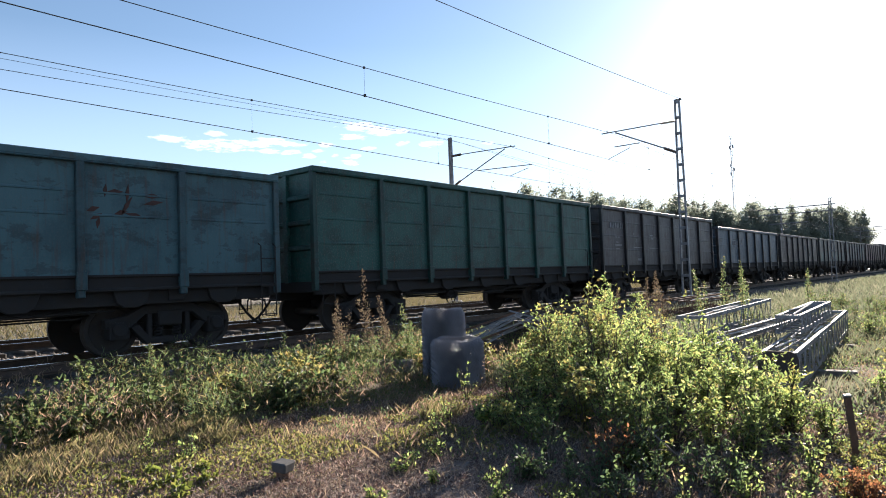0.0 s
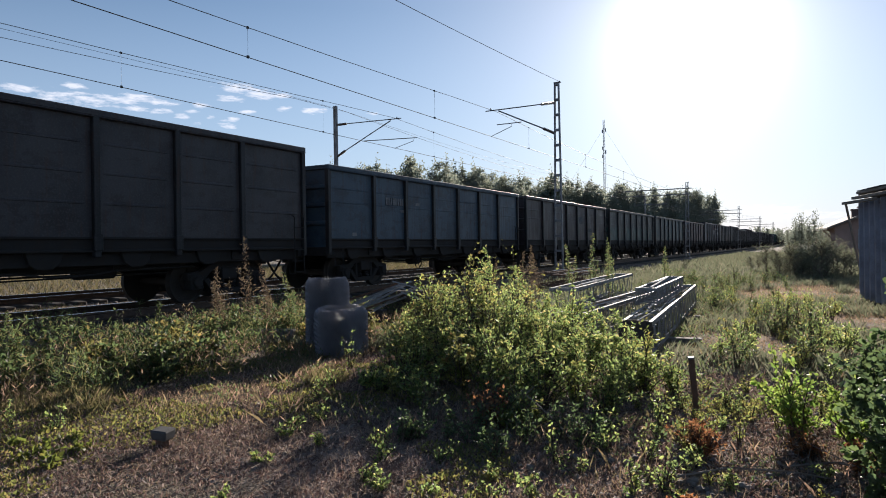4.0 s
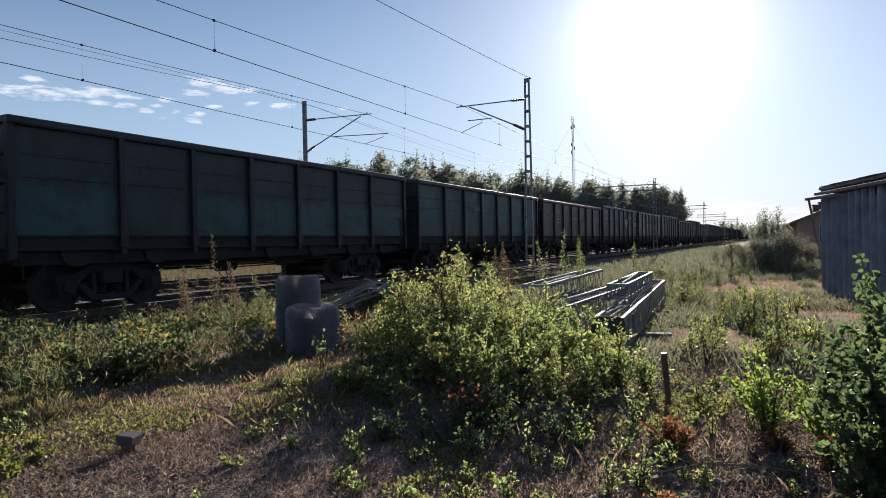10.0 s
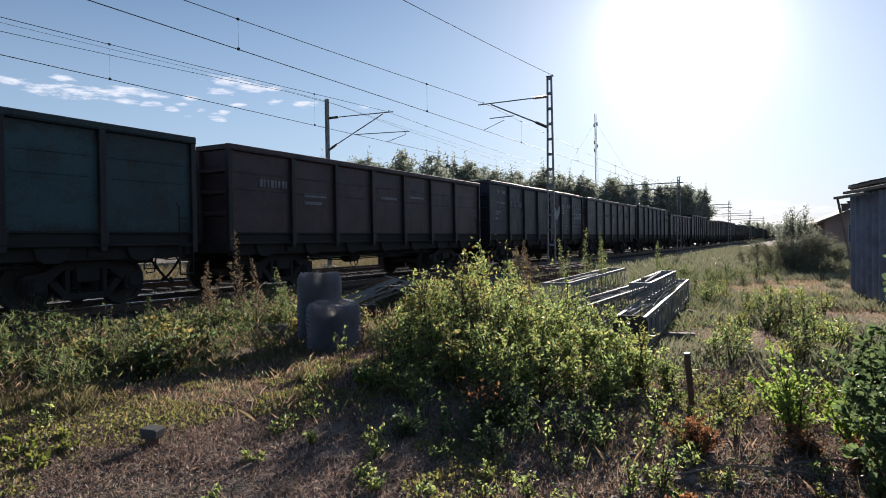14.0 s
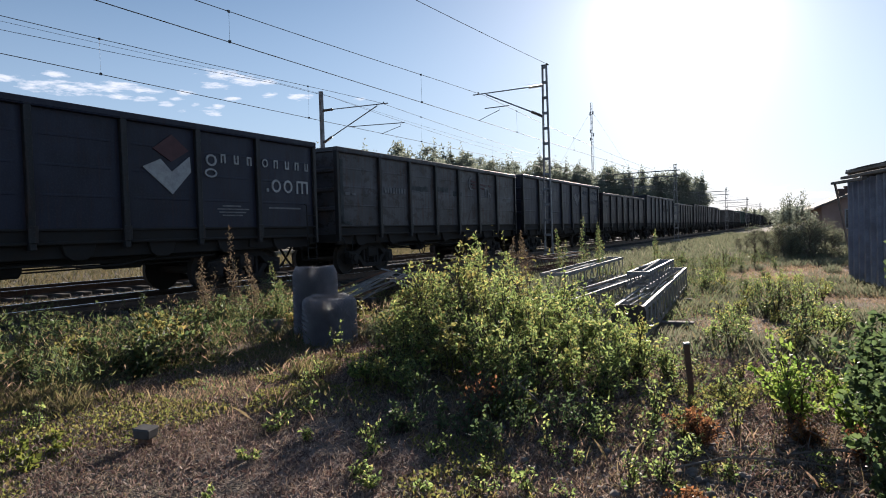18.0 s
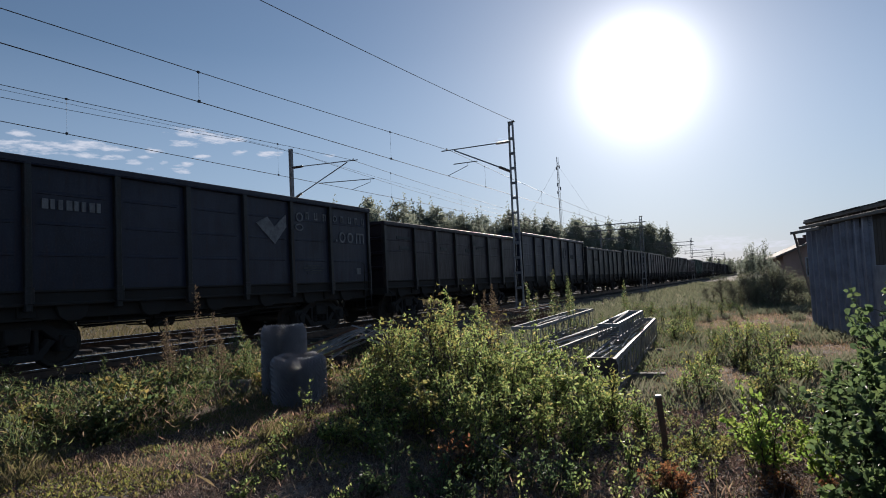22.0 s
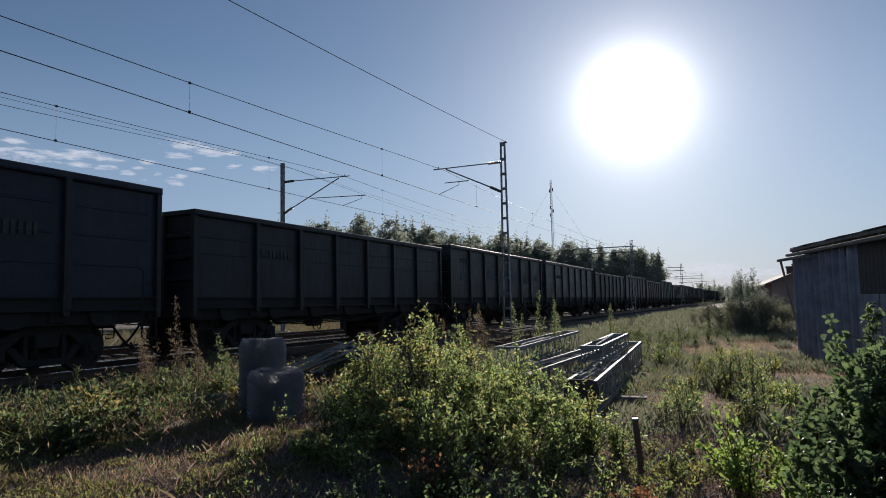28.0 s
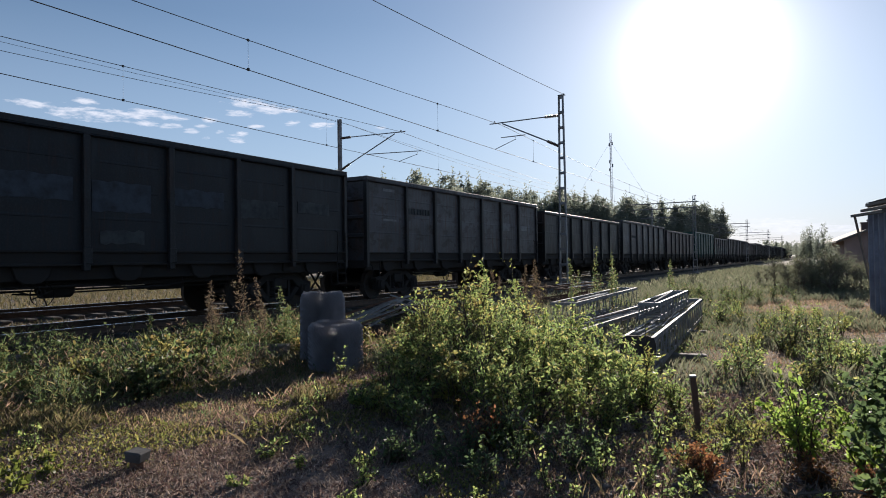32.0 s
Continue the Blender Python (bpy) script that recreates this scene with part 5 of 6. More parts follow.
YELLOW_GREEN = leaf_material("yellow_green_leaves", [(0.06, 0.08, 0.03), (0.085, 0.1, 0.036), (0.11, 0.115, 0.04), (0.14, 0.115, 0.045)], 0.42, 0.66, (3.9, 3.7, 3.2))
GREEN_LEAF = leaf_material("young_green_leaves", [(0.034, 0.049, 0.022), (0.053, 0.073, 0.029), (0.076, 0.1, 0.036), (0.1, 0.116, 0.043), (0.145, 0.122, 0.054)], 0.4, 0.72, (5.0, 5.0, 4.5))
BRIGHT_SAPLING = leaf_material("fresh_green_sapling_leaves", [(0.05, 0.085, 0.024), (0.075, 0.105, 0.03), (0.1, 0.12, 0.036)], 0.42, 0.7, (4.4, 4.4, 3.4))
BRIGHT_LEAF = leaf_material("bright_yellow_green_leaves", [(0.075, 0.1, 0.025), (0.11, 0.125, 0.03), (0.14, 0.125, 0.04)], 0.5, 0.5, (2.8, 2.8, 2.4))
WEED_LEAF = leaf_material("weed_leaves", [(0.031, 0.047, 0.024), (0.049, 0.068, 0.03), (0.074, 0.087, 0.036), (0.125, 0.09, 0.05)], boost=(3.7, 3.8, 3.4))
YELLOW_LEAF = leaf_material("yellowed_leaves", [(0.1, 0.105, 0.042), (0.14, 0.125, 0.046), (0.085, 0.105, 0.04), (0.15, 0.1, 0.044)], boost=(3.4, 3.2, 2.8))
DARK_LEAF = leaf_material("deep_green_shade_toned_leaves", [(0.032, 0.048, 0.028), (0.045, 0.064, 0.031), (0.062, 0.08, 0.035)], 0.5, 0.5, (4.0, 4.2, 3.5))
RED_LEAF = leaf_material("reddened_leaves", [(0.1, 0.05, 0.034), (0.135, 0.08, 0.042), (0.09, 0.06, 0.038), (0.135, 0.1, 0.05)], boost=(3.4, 2.6, 2.1))
# pale bluish tones: the haze of distance is put into the leaf colour
HAZE_TREE_LEAF = leaf_material("haze_toned_tree_leaves", [(0.058, 0.07, 0.055), (0.085, 0.095, 0.072), (0.115, 0.118, 0.09)], 0.6, 0.6, (4.2, 4.2, 4.4))
SEED_HEAD = leaf_material("brown_seed_heads", [(0.1, 0.07, 0.05), (0.14, 0.105, 0.07), (0.2, 0.16, 0.115), (0.1, 0.1, 0.05)], 0.8, 0.35, (2.0, 1.9, 1.8))
DRY_GRASS = leaf_material("mixed_dry_grass", [(0.25, 0.18, 0.13), (0.14, 0.1, 0.08), (0.12, 0.11, 0.05), (0.095, 0.1, 0.045), (0.31, 0.235, 0.175), (0.09, 0.06, 0.05)], 0.7, 0.5, (2.5, 2.3, 2.2))
MOSS = leaf_material("moss_and_clover", [(0.07, 0.085, 0.032), (0.1, 0.11, 0.038), (0.14, 0.13, 0.048), (0.12, 0.085, 0.05)], 0.6, 0.55, (3.2, 3.1, 2.6))
FIELD_GRASS = leaf_material("green_field_grass", [(0.082, 0.098, 0.064), (0.122, 0.124, 0.086), (0.092, 0.107, 0.064), (0.17, 0.156, 0.115)], 0.7, 0.5, (2.3, 2.25, 2.2))
BANK_GRASS = leaf_material("green_and_tan_bank_grass", [(0.085, 0.09, 0.042), (0.15, 0.125, 0.075), (0.075, 0.09, 0.036), (0.22, 0.175, 0.12), (0.11, 0.085, 0.06)], 0.7, 0.5, (2.5, 2.35, 2.0))
TAN_GRASS = leaf_material("tan_meadow_grass", [(0.14, 0.115, 0.07), (0.11, 0.1, 0.055), (0.085, 0.09, 0.042), (0.18, 0.15, 0.1)], 0.7, 0.42, (1.7, 1.6, 1.45))
LITTER = leaf_material("straw_and_dead_leaves", [(0.07, 0.045, 0.042), (0.17, 0.11, 0.09), (0.1, 0.068, 0.062), (0.32, 0.24, 0.2), (0.46, 0.38, 0.32)], 0.75, 0.3, (1.7, 1.6, 1.6))
STRAW = leaf_material("bleached_straw", [(0.28, 0.2, 0.14), (0.38, 0.29, 0.21), (0.18, 0.12, 0.09), (0.46, 0.37, 0.28)], 0.6, 0.3, (1.6, 1.6, 1.6))
BARK = worn("twig_bark", (0.09, 0.065, 0.045), (0.05, 0.04, 0.03), 8.0, 60.0, 0.9)
TRUNK_BARK = worn("tree_bark", (0.16, 0.13, 0.1), (0.07, 0.06, 0.05), 3.0, 30.0, 0.9)


def leaf_arrays(points, ways, length, width, rng, fold=0.25, oval=False):
    """Folded leaves: four corners and two faces each, or an oval of six corners."""
    n = len(points)
    ways = ways / np.linalg.norm(ways, axis=1)[:, None]
    other = rng.normal(size=(n, 3))
    side = np.cross(ways, other)
    side /= np.linalg.norm(side, axis=1)[:, None]
    up = np.cross(side, ways)
    L = (length * rng.uniform(0.6, 1.25, n))[:, None]
    w = L * width / 2
    if oval:
        lo, hi = points + ways * L * 0.25, points + ways * L * 0.66 - up * L * 0.03
        v = np.stack([points, lo + side * w * 0.9 + up * w * fold, hi + side * w * 0.85 + up * w * fold, points + ways * L - up * L * 0.12,
                      hi - side * w * 0.85 + up * w * fold, lo - side * w * 0.9 + up * w * fold], 1).reshape(-1, 3)
        i = 6 * np.arange(n)[:, None]
        return v, np.concatenate([i + [0, 1, 2], i + [0, 2, 3], i + [0, 3, 4], i + [0, 4, 5]], 1).reshape(-1, 3)
    mid = points + ways * L * 0.42
    v = np.stack([points, mid + side * w + up * w * fold, points + ways * L - up * L * 0.12, mid - side * w + up * w * fold], 1).reshape(-1, 3)
    i = 4 * np.arange(n)[:, None]
    f = np.concatenate([i + [0, 1, 2], i + [0, 2, 3]], 1).reshape(-1, 3)
    return v, f


def mesh_from(name, v, f, mat):
    me = bpy.data.meshes.new(name)
    me.vertices.add(len(v))
    me.vertices.foreach_set("co", np.ascontiguousarray(v, dtype=np.float32).ravel())
    me.loops.add(f.size)
    me.loops.foreach_set("vertex_index", np.ascontiguousarray(f, dtype=np.int32).ravel())
    me.polygons.add(len(f))
    me.polygons.foreach_set("loop_start", np.arange(0, f.size, f.shape[1], dtype=np.int32))
    me.polygons.foreach_set("loop_total", np.full(len(f), f.shape[1], dtype=np.int32))
    me.update(calc_edges=True)
    me.materials.append(mat)
    return me


def shrub(name, x, y, height, spread, stems, leaves, leaf, mat, label, category, group="", seed=0, bare=0.1, width=0.55):
    """A many-stemmed shrub: thin bending stems with side twigs, leaves on all of them."""
    rng = np.random.default_rng(seed + 11)
    bush = thing(name, label, category, pose(x, y, ground_z(x, y) - 0.02), group)
    bm = bmesh.new()
    pts, ways = [], []
    for s in range(stems):
        a, lean = rng.uniform(0, 2 * np.pi), rng.uniform(0.0, 1.0) ** 0.7
        h = height * rng.uniform(0.55, 1.0) * (1 - 0.4 * lean * lean)
        out = np.array([np.cos(a), np.sin(a), 0])
        base = out * spread * 0.16 * rng.uniform(0, 1)
        line = []
        for i in range(7):
            u = i / 6
            wob = rng.normal(size=3) * 0.03 * height * u
            line.append(base + out * spread * lean * (0.25 * u + 0.75 * u ** 1.8) * 0.85 + np.array([0, 0, h * u]) + wob * np.array([1, 1, 0.3]))
        tube(bm, line, 0.006 + 0.006 * height, 4, 0.002, False)
        line = np.array(line)
        twigs = [line]
        for j in range(max(3, int(5 * height))):
            u = rng.uniform(0.2, 0.95)
            k = min(5, int(u * 6))
            p = line[k] + (line[k + 1] - line[k]) * (u * 6 - k)
            d = rng.normal(size=3)
            d[2] = abs(d[2]) * 0.7 + 0.25
            d = d / np.linalg.norm(d) * height * rng.uniform(0.12, 0.3)
            tw = np.array([p, p + d * 0.5 + [0, 0, 0.01], p + d])
            tube(bm, tw, 0.004, 3, 0.0015, False)
            twigs.append(tw)
        share = leaves // stems
        for t, tw in enumerate(twigs):
            n = share // 3 if t == 0 else (share - share // 3) // (len(twigs) - 1)
            u = bare + (1 - bare) * rng.uniform(0, 1, n) ** 0.8 if t == 0 else rng.uniform(0.1, 1, n)
            k = np.minimum((u * (len(tw) - 1)).astype(int), len(tw) - 2)
            p = tw[k] + (tw[k + 1] - tw[k]) * (u * (len(tw) - 1) - k)[:, None]
            d = (tw[k + 1] - tw[k])
            d = d / np.linalg.norm(d, axis=1)[:, None]
            w = rng.normal(size=(n, 3)) + d * 0.7
            w[:, 2] -= 0.25
            pts.append(p + rng.normal(size=(n, 3)) * 0.012)
            ways.append(w)
    part("woody_frame", bm, BARK, bush)
    v, f = leaf_arrays(np.concatenate(pts), np.concatenate(ways), leaf, width, rng, oval=y < 9)
    v[:, 2] = np.maximum(v[:, 2], 0.015)
    foliage = part("foliage", mesh_from("foliage", v, f, mat), None, bush)
    foliage["kind"] = "stuff"
    return bush


def make_thicket():
    rows = [(-3.8, 8.0, 1.72, 0.8), (-4.4, 8.1, 1.52, 0.7), (-3.3, 7.7, 1.42, 0.8), (-2.75, 7.3, 1.26, 0.85), (-2.2, 7.2, 1.12, 0.8), (-1.75, 6.9, 0.86, 0.6),
            (-3.6, 6.6, 1.15, 0.8), (-2.9, 6.2, 1.04, 0.8), (-2.3, 6.0, 0.92, 0.7), (-4.3, 7.0, 0.95, 0.7), (-3.55, 5.7, 0.55, 0.45),
            (-1.65, 6.0, 0.6, 0.5), (-4.3, 9.4, 1.55, 0.8), (-3.0, 8.7, 1.26, 0.8), (-4.1, 5.9, 0.4, 0.35), (-2.15, 5.2, 0.36, 0.3),
            (-1.5, 5.4, 0.36, 0.35), (-1.25, 7.2, 0.55, 0.35), (-3.9, 6.3, 0.8, 0.5), (-4.75, 7.4, 0.75, 0.45), (-4.9, 8.0, 1.15, 0.5), (-1.55, 7.1, 0.5, 0.35), (-1.8, 7.6, 0.8, 0.4)]
    for i, (x, y, h, w) in enumerate(rows):
        front = y < 6.4
        shrub("sapling", x, y, h * (0.8 if front else 0.92), w * 0.85, 13, int((2000 if front else 3300) * w * h), 0.042, GREEN_LEAF, "leafy green sapling with yellowing leaves in a dense thicket", "shrub", "saplings of the thicket", i, width=0.42)
    rng = np.random.default_rng(17)
    for i in range(64):
        x, y, h, w = rows[i % 16]
        a = rng.uniform(0, 6.28)
        shrub("slim_sapling", x + 0.5 * w * math.cos(a), y + 0.5 * w * math.sin(a), h * rng.uniform(0.75, 1.12), 0.13, 3, 150, 0.05, YELLOW_GREEN if i % 3 == 0 else GREEN_LEAF, "slim upright green shoot rising out of the thicket", "shrub", "shoots of the thicket", 800 + i, bare=0.3, width=0.42)
    for i, (x, y, h) in enumerate(((-2.48, 5.1, 0.54), (-2.38, 5.2, 0.46), (-0.78, 5.25, 0.34), (-0.68, 5.15, 0.26), (0.02, 5.45, 0.3), (0.3, 5.2, 0.25), (-0.55, 3.9, 0.16))):
        shrub("reddened_weed", x, y, h, 0.2, 9, 150 if x < -2 else 620, 0.044 if x < -2 else 0.026, RED_LEAF, "small weed turned orange-red in autumn", "weed", "reddened weeds", 40 + i)
    for i in range(16):
        x, y = -3.1 + 1.6 * rng.random(), 4.45 + 1.0 * rng.random()
        # the thicket's shade is put into these saplings by the darker leaf tone
        shrub("low_sapling", x, y, rng.uniform(0.25, 0.5) * (0.75 + 0.5 * (y - 4.45)), 0.24, 5, 120, 0.04, DARK_LEAF, "low sapling with shade-dark leaves at the foot of the thicket", "shrub", "low saplings at the thicket's foot", 1000 + i, width=0.5)
    for i, (x, y, h) in enumerate(((-4.6, 8.3, 1.5), (-4.95, 8.6, 1.25), (-4.3, 8.9, 1.6), (-3.7, 9.2, 1.7), (-3.3, 6.3, 0.9), (-4.9, 7.9, 0.9), (-4.15, 8.4, 1.62), (-4.7, 7.6, 1.0), (-5.1, 8.2, 0.8), (-4.0, 8.0, 1.66))):
        shrub("yellowing_sapling", x, y, h, 0.3, 6, 330, 0.062, YELLOW_LEAF, "sapling with large leaves turning yellow and orange", "shrub", "yellowing saplings", 400 + i)
    shrub("bright_sapling", -0.06, 5.95, 0.84, 0.42, 13, 860, 0.048, BRIGHT_SAPLING, "bright green sapling lit from behind", "shrub", seed=60)
    shrub("bright_sapling", 0.3, 5.8, 0.6, 0.3, 9, 480, 0.05, BRIGHT_SAPLING, "bright green sapling lit from behind", "shrub", seed=61)
    for i, (x, y, h, w) in enumerate(((1.0, 5.3, 1.5, 0.55), (1.4, 5.6, 1.7, 0.7), (0.85, 4.75, 1.0, 0.5), (1.2, 4.6, 1.3, 0.6), (0.85, 6.3, 1.3, 0.4), (0.95, 5.0, 1.2, 0.4), (0.72, 4.9, 1.3, 0.5), (0.62, 4.4, 0.95, 0.5), (0.9, 4.1, 0.75, 0.5), (0.5, 4.1, 0.5, 0.4), (1.1, 5.9, 1.75, 0.6), (0.95, 6.6, 1.5, 0.5))):
        shrub("dark_bush", x, y, h, w, 11, int(3000 * h), 0.052, DARK_LEAF, "shaded deep green bush with broad leaves", "shrub", "bushes by the path", 70 + i, width=0.7)
    for i, (x, y, h, w) in enumerate(((0.56, 5.7, 1.3, 0.34), (0.74, 5.5, 1.46, 0.36), (0.5, 6.3, 1.0, 0.3), (0.88, 5.9, 1.5, 0.4))):
        shrub("broad_leaved_bush", x, y, h, w, 9, 1000, 0.058, DARK_LEAF, "broad-leaved green bush lit from behind", "shrub", "bushes by the path", 500 + i, width=0.7)
    for i, (x, y, h) in enumerate(((-0.8, 4.3, 0.34), (-0.95, 4.1, 0.26), (-2.65, 3.6, 0.25), (-2.45, 3.5, 0.2), (-5.9, 3.4, 0.3), (-6.3, 3.2, 0.34), (-3.95, 4.7, 0.34), (-4.1, 4.5, 0.28), (-5.3, 6.9, 0.6), (-4.9, 7.2, 0.5), (-3.3, 2.9, 0.14), (-3.9, 4.2, 0.3), (-3.5, 4.1, 0.24), (-3.05, 4.35, 0.32), (-2.8, 4.0, 0.22), (-2.4, 4.2, 0.3), (-1.9, 4.0, 0.24),
                                       (-1.6, 4.5, 0.3), (-1.35, 4.9, 0.34), (-1.1, 5.6, 0.36), (-3.6, 3.6, 0.16), (-2.1, 3.6, 0.16), (-1.5, 3.8, 0.2), (-4.4, 5.2, 0.34), (-4.7, 5.8, 0.36), (-1.25, 6.2, 0.4))):
        shrub("seedling", x, y, h * (0.65 if -4.3 < x < -1.7 and y > 3.0 else 1.0), 0.15, 4, 110, 0.032, GREEN_LEAF, "low leafy green seedling on dry ground", "weed", "seedlings", 90 + i)
    rng = np.random.default_rng(8)
    for i in range(90):
        x, y = rng.uniform(-1.9, 0.9), rng.uniform(3.6, 7.6)
        if x > -0.9 - 0.5 * (y - 5.0) or y < 5.0:
            shrub("seedling", x, y, rng.uniform(0.1, 0.32) * (0.55 if y < 4.6 else 1.0), 0.14, 4, 120 if y > 4.6 else 60, 0.028, GREEN_LEAF if i % 3 else YELLOW_GREEN, "low leafy weed on stony ground", "weed", "seedlings", 900 + i, width=0.45)
    for i in range(8):
        a = 2.4 * i
        shrub("clover_tuft", -5.3 + 0.12 * math.sqrt(i) * math.cos(a) * 1.6, 2.95 + 0.12 * math.sqrt(i) * math.sin(a), 0.12, 0.16, 6, 90, 0.045, BRIGHT_LEAF, "low bright yellow-green weed tuft on dry ground", "weed", "weed tufts", 600 + i, width=0.7)
    rng = np.random.default_rng(4)
    for i in range(52):
        y = rng.uniform(2.2, 10.5)
        x = rng.uniform(-9.6, -6.4 - 0.25 * max(0.0, 7.0 - y))
        if abs(x + 6.55 - 0.2 * (8.0 - y)) < 0.9 and 4.2 < y < 8.2:
            x -= 1.6
        red = i % 4 == 0
        shrub("bank_weed", x, y, rng.uniform(0.35, 0.8), 0.34, 7, 330, 0.065, YELLOW_LEAF if red else WEED_LEAF, "yellowed brown leafy weed on the bank" if red else "upright green weed on the bank", "weed", "weeds on the bank", 220 + i)
    rng = np.random.default_rng(3)
    for i in range(40):
        x, y = rng.uniform(-2.6, 0.6), rng.uniform(8.5, 20.0)
        if x < -1.2 and y < 17:
            x += 1.2
        shrub("field_shrub", x, y, rng.uniform(0.35, 0.75) * (0.8 if y < 13 else 1.1), 0.22, 5, 210, 0.042, YELLOW_GREEN if i % 3 == 0 else GREEN_LEAF, "knee-high green weed in the dry field", "weed", "weeds in the field", 120 + i)
    for i in range(64):
        y = rng.uniform(9.0, 30.0)
        x = rng.uniform(-1.35, 0.2) if y < 17 else rng.uniform(-5.2, -0.6)
        shrub("field_shrub", x, y, rng.uniform(0.4, 0.85), 0.26, 6, 230, 0.05, WEED_LEAF, "leafy grey-green weed standing in the field", "weed", "weeds in the field", 700 + i, width=0.45)
    for i in range(8):
        shrub("field_shrub", rng.uniform(-1.2, 2.4), rng.uniform(7.5, 12.5), rng.uniform(0.3, 0.6), 0.3, 6, 300, 0.042, GREEN_LEAF, "knee-high green weed in the dry field", "weed", "weeds in the field", 170 + i)


make_thicket()


def tall_weed(x, y, height, mat, label, seed):
    rng = np.random.default_rng(seed)
    weed = thing("tall_weed", label, "weed", pose(x, y, ground_z(x, y) - 0.02), "tall weeds")
    bm = bmesh.new()
    pts, ways = [], []
    for s in range(3):
        lean = rng.normal(size=2) * 0.08
        h = height * (1.0 if s == 0 else rng.uniform(0.55, 0.85))
        line = np.array([[lean[0] * u * u + 0.05 * s, lean[1] * u * u, h * u] for u in np.linspace(0, 1, 7)])
        tube(bm, line, 0.008, 4, 0.002, False)
        n = 220 if s == 0 else 130
        u = rng.uniform(0.25, 1.0, n)
        r = 0.14 * (1.1 - u)
        p = np.stack([lean[0] * u * u + 0.05 * s, lean[1] * u * u, h * u], 1) + rng.normal(size=(n, 3)) * r[:, None] * 0.6
        pts.append(p)
        w = rng.normal(size=(n, 3))
        w[:, 2] += 0.5
        ways.append(w)
    part("woody_frame", bm, BARK, weed)
    v, f = leaf_arrays(np.concatenate(pts), np.concatenate(ways), 0.055, 0.35, rng)
    fol = part("foliage", mesh_from("foliage", v, f, mat), None, weed)
    fol["kind"] = "stuff"


for i, (x, y, h, m) in enumerate(((-8.8, 8.5, 1.8, 0), (-8.5, 8.6, 1.35, 0), (-9.0, 8.0, 1.3, 0), (-9.4, 8.3, 1.0, 0), (-8.2, 8.9, 1.2, 1), (-8.0, 8.7, 0.9, 1), (-9.0, 4.6, 0.85, 1), (-8.8, 6.6, 0.8, 1),
                                  (-4.7, 15.6, 1.9, 1), (-5.3, 15.9, 1.6, 1), (-4.2, 15.4, 1.6, 1), (-6.4, 15.4, 1.5, 0), (-5.0, 18.2, 1.8, 1), (-7.6, 19.0, 1.6, 0), (-6.9, 17.6, 1.4, 0), (-3.6, 18.9, 1.5, 1), (-9.6, 20.5, 1.2, 0))):
    tall_weed(x, y, h, WEED_LEAF if m else SEED_HEAD, "tall leafy green weed" if m else "tall fireweed gone to brown seed", 300 + i)


def scatter(name, label, category, n, area, leaf, width, mat, height, seed, keep=None, upright=0.6):
    """Leaves or blades over an area, thick in clumps; one object of stuff."""
    rng = np.random.default_rng(seed)
    x0, x1, y0, y1 = area
    x, y = rng.uniform(x0, x1, n), rng.uniform(y0, y1, n)
    thick = np.array([noise.noise(Vector((a * 0.8, b * 0.8, seed))) + 0.5 * noise.noise(Vector((a * 2.6, b * 2.6, seed + 7))) for a, b in zip(x, y)])
    ok = thick > -0.15 if keep is None else keep(x, y, thick)
    x, y, thick = x[ok], y[ok], thick[ok]
    z = np.array([ground_z(a, b) for a, b in zip(x, y)])
    top = height * (0.35 + 0.9 * np.clip(thick + 0.15, 0, 0.8))
    p = np.stack([x, y, z - 0.01 + top * rng.uniform(0, 1, len(x)) ** 0.7], 1)
    w = rng.normal(size=p.shape)
    w[:, 2] = np.abs(w[:, 2]) + upright
    v, f = leaf_arrays(p, w, leaf, width, rng)
    tagged(new(name, mesh_from(name, v, f, mat)), label, category, kind="stuff")


def blades(name, label, n, area, height, width, mat, seed, keep):
    """Grass: one bent blade after another, rooted in the ground."""
    rng = np.random.default_rng(seed)
    x0, x1, y0, y1 = area
    x, y = rng.uniform(x0, x1, n), rng.uniform(y0, y1, n)
    thick = np.array([noise.noise(Vector((a * 0.5, b * 0.5, seed))) + 0.6 * noise.noise(Vector((a * 1.9, b * 1.9, seed + 3))) for a, b in zip(x, y)])
    ok = keep(x, y, thick)
    x, y, thick = x[ok], y[ok], thick[ok]
    n = len(x)
    z = np.array([ground_z(a, b) for a, b in zip(x, y)]) - 0.01
    h = height * rng.uniform(0.35, 1.0, n) * (0.7 + 0.6 * np.clip(thick, -0.3, 0.6))
    a = rng.uniform(0, 2 * np.pi, n)
    lean = rng.normal(size=(n, 2)) * (0.35 * h)[:, None]
    w = width * rng.uniform(0.6, 1.2, n) / 2
    c, s = np.cos(a) * w, np.sin(a) * w
    v = np.stack([np.stack([x - c, y - s, z], 1), np.stack([x + c, y + s, z], 1),
                  np.stack([x + c * 0.7 + lean[:, 0] * 0.4, y + s * 0.7 + lean[:, 1] * 0.4, z + h * 0.6], 1),
                  np.stack([x + lean[:, 0], y + lean[:, 1], z + h], 1)], 1).reshape(-1, 3)
    i = 4 * np.arange(n)[:, None]
    f = np.concatenate([i + [0, 1, 2], i + [0, 2, 3]], 1).reshape(-1, 3)
    tagged(new(name, mesh_from(name, v, f, mat)), label, "grass", kind="stuff")


def strip_edge(x, y):
    """Weeds grow between this line and the bank."""
    return (x < -5.6 - 0.33 * np.clip(7.0 - y, 0, 6)) & ((x + 5.9) ** 2 + (y - 7.3) ** 2 > 0.65 ** 2)


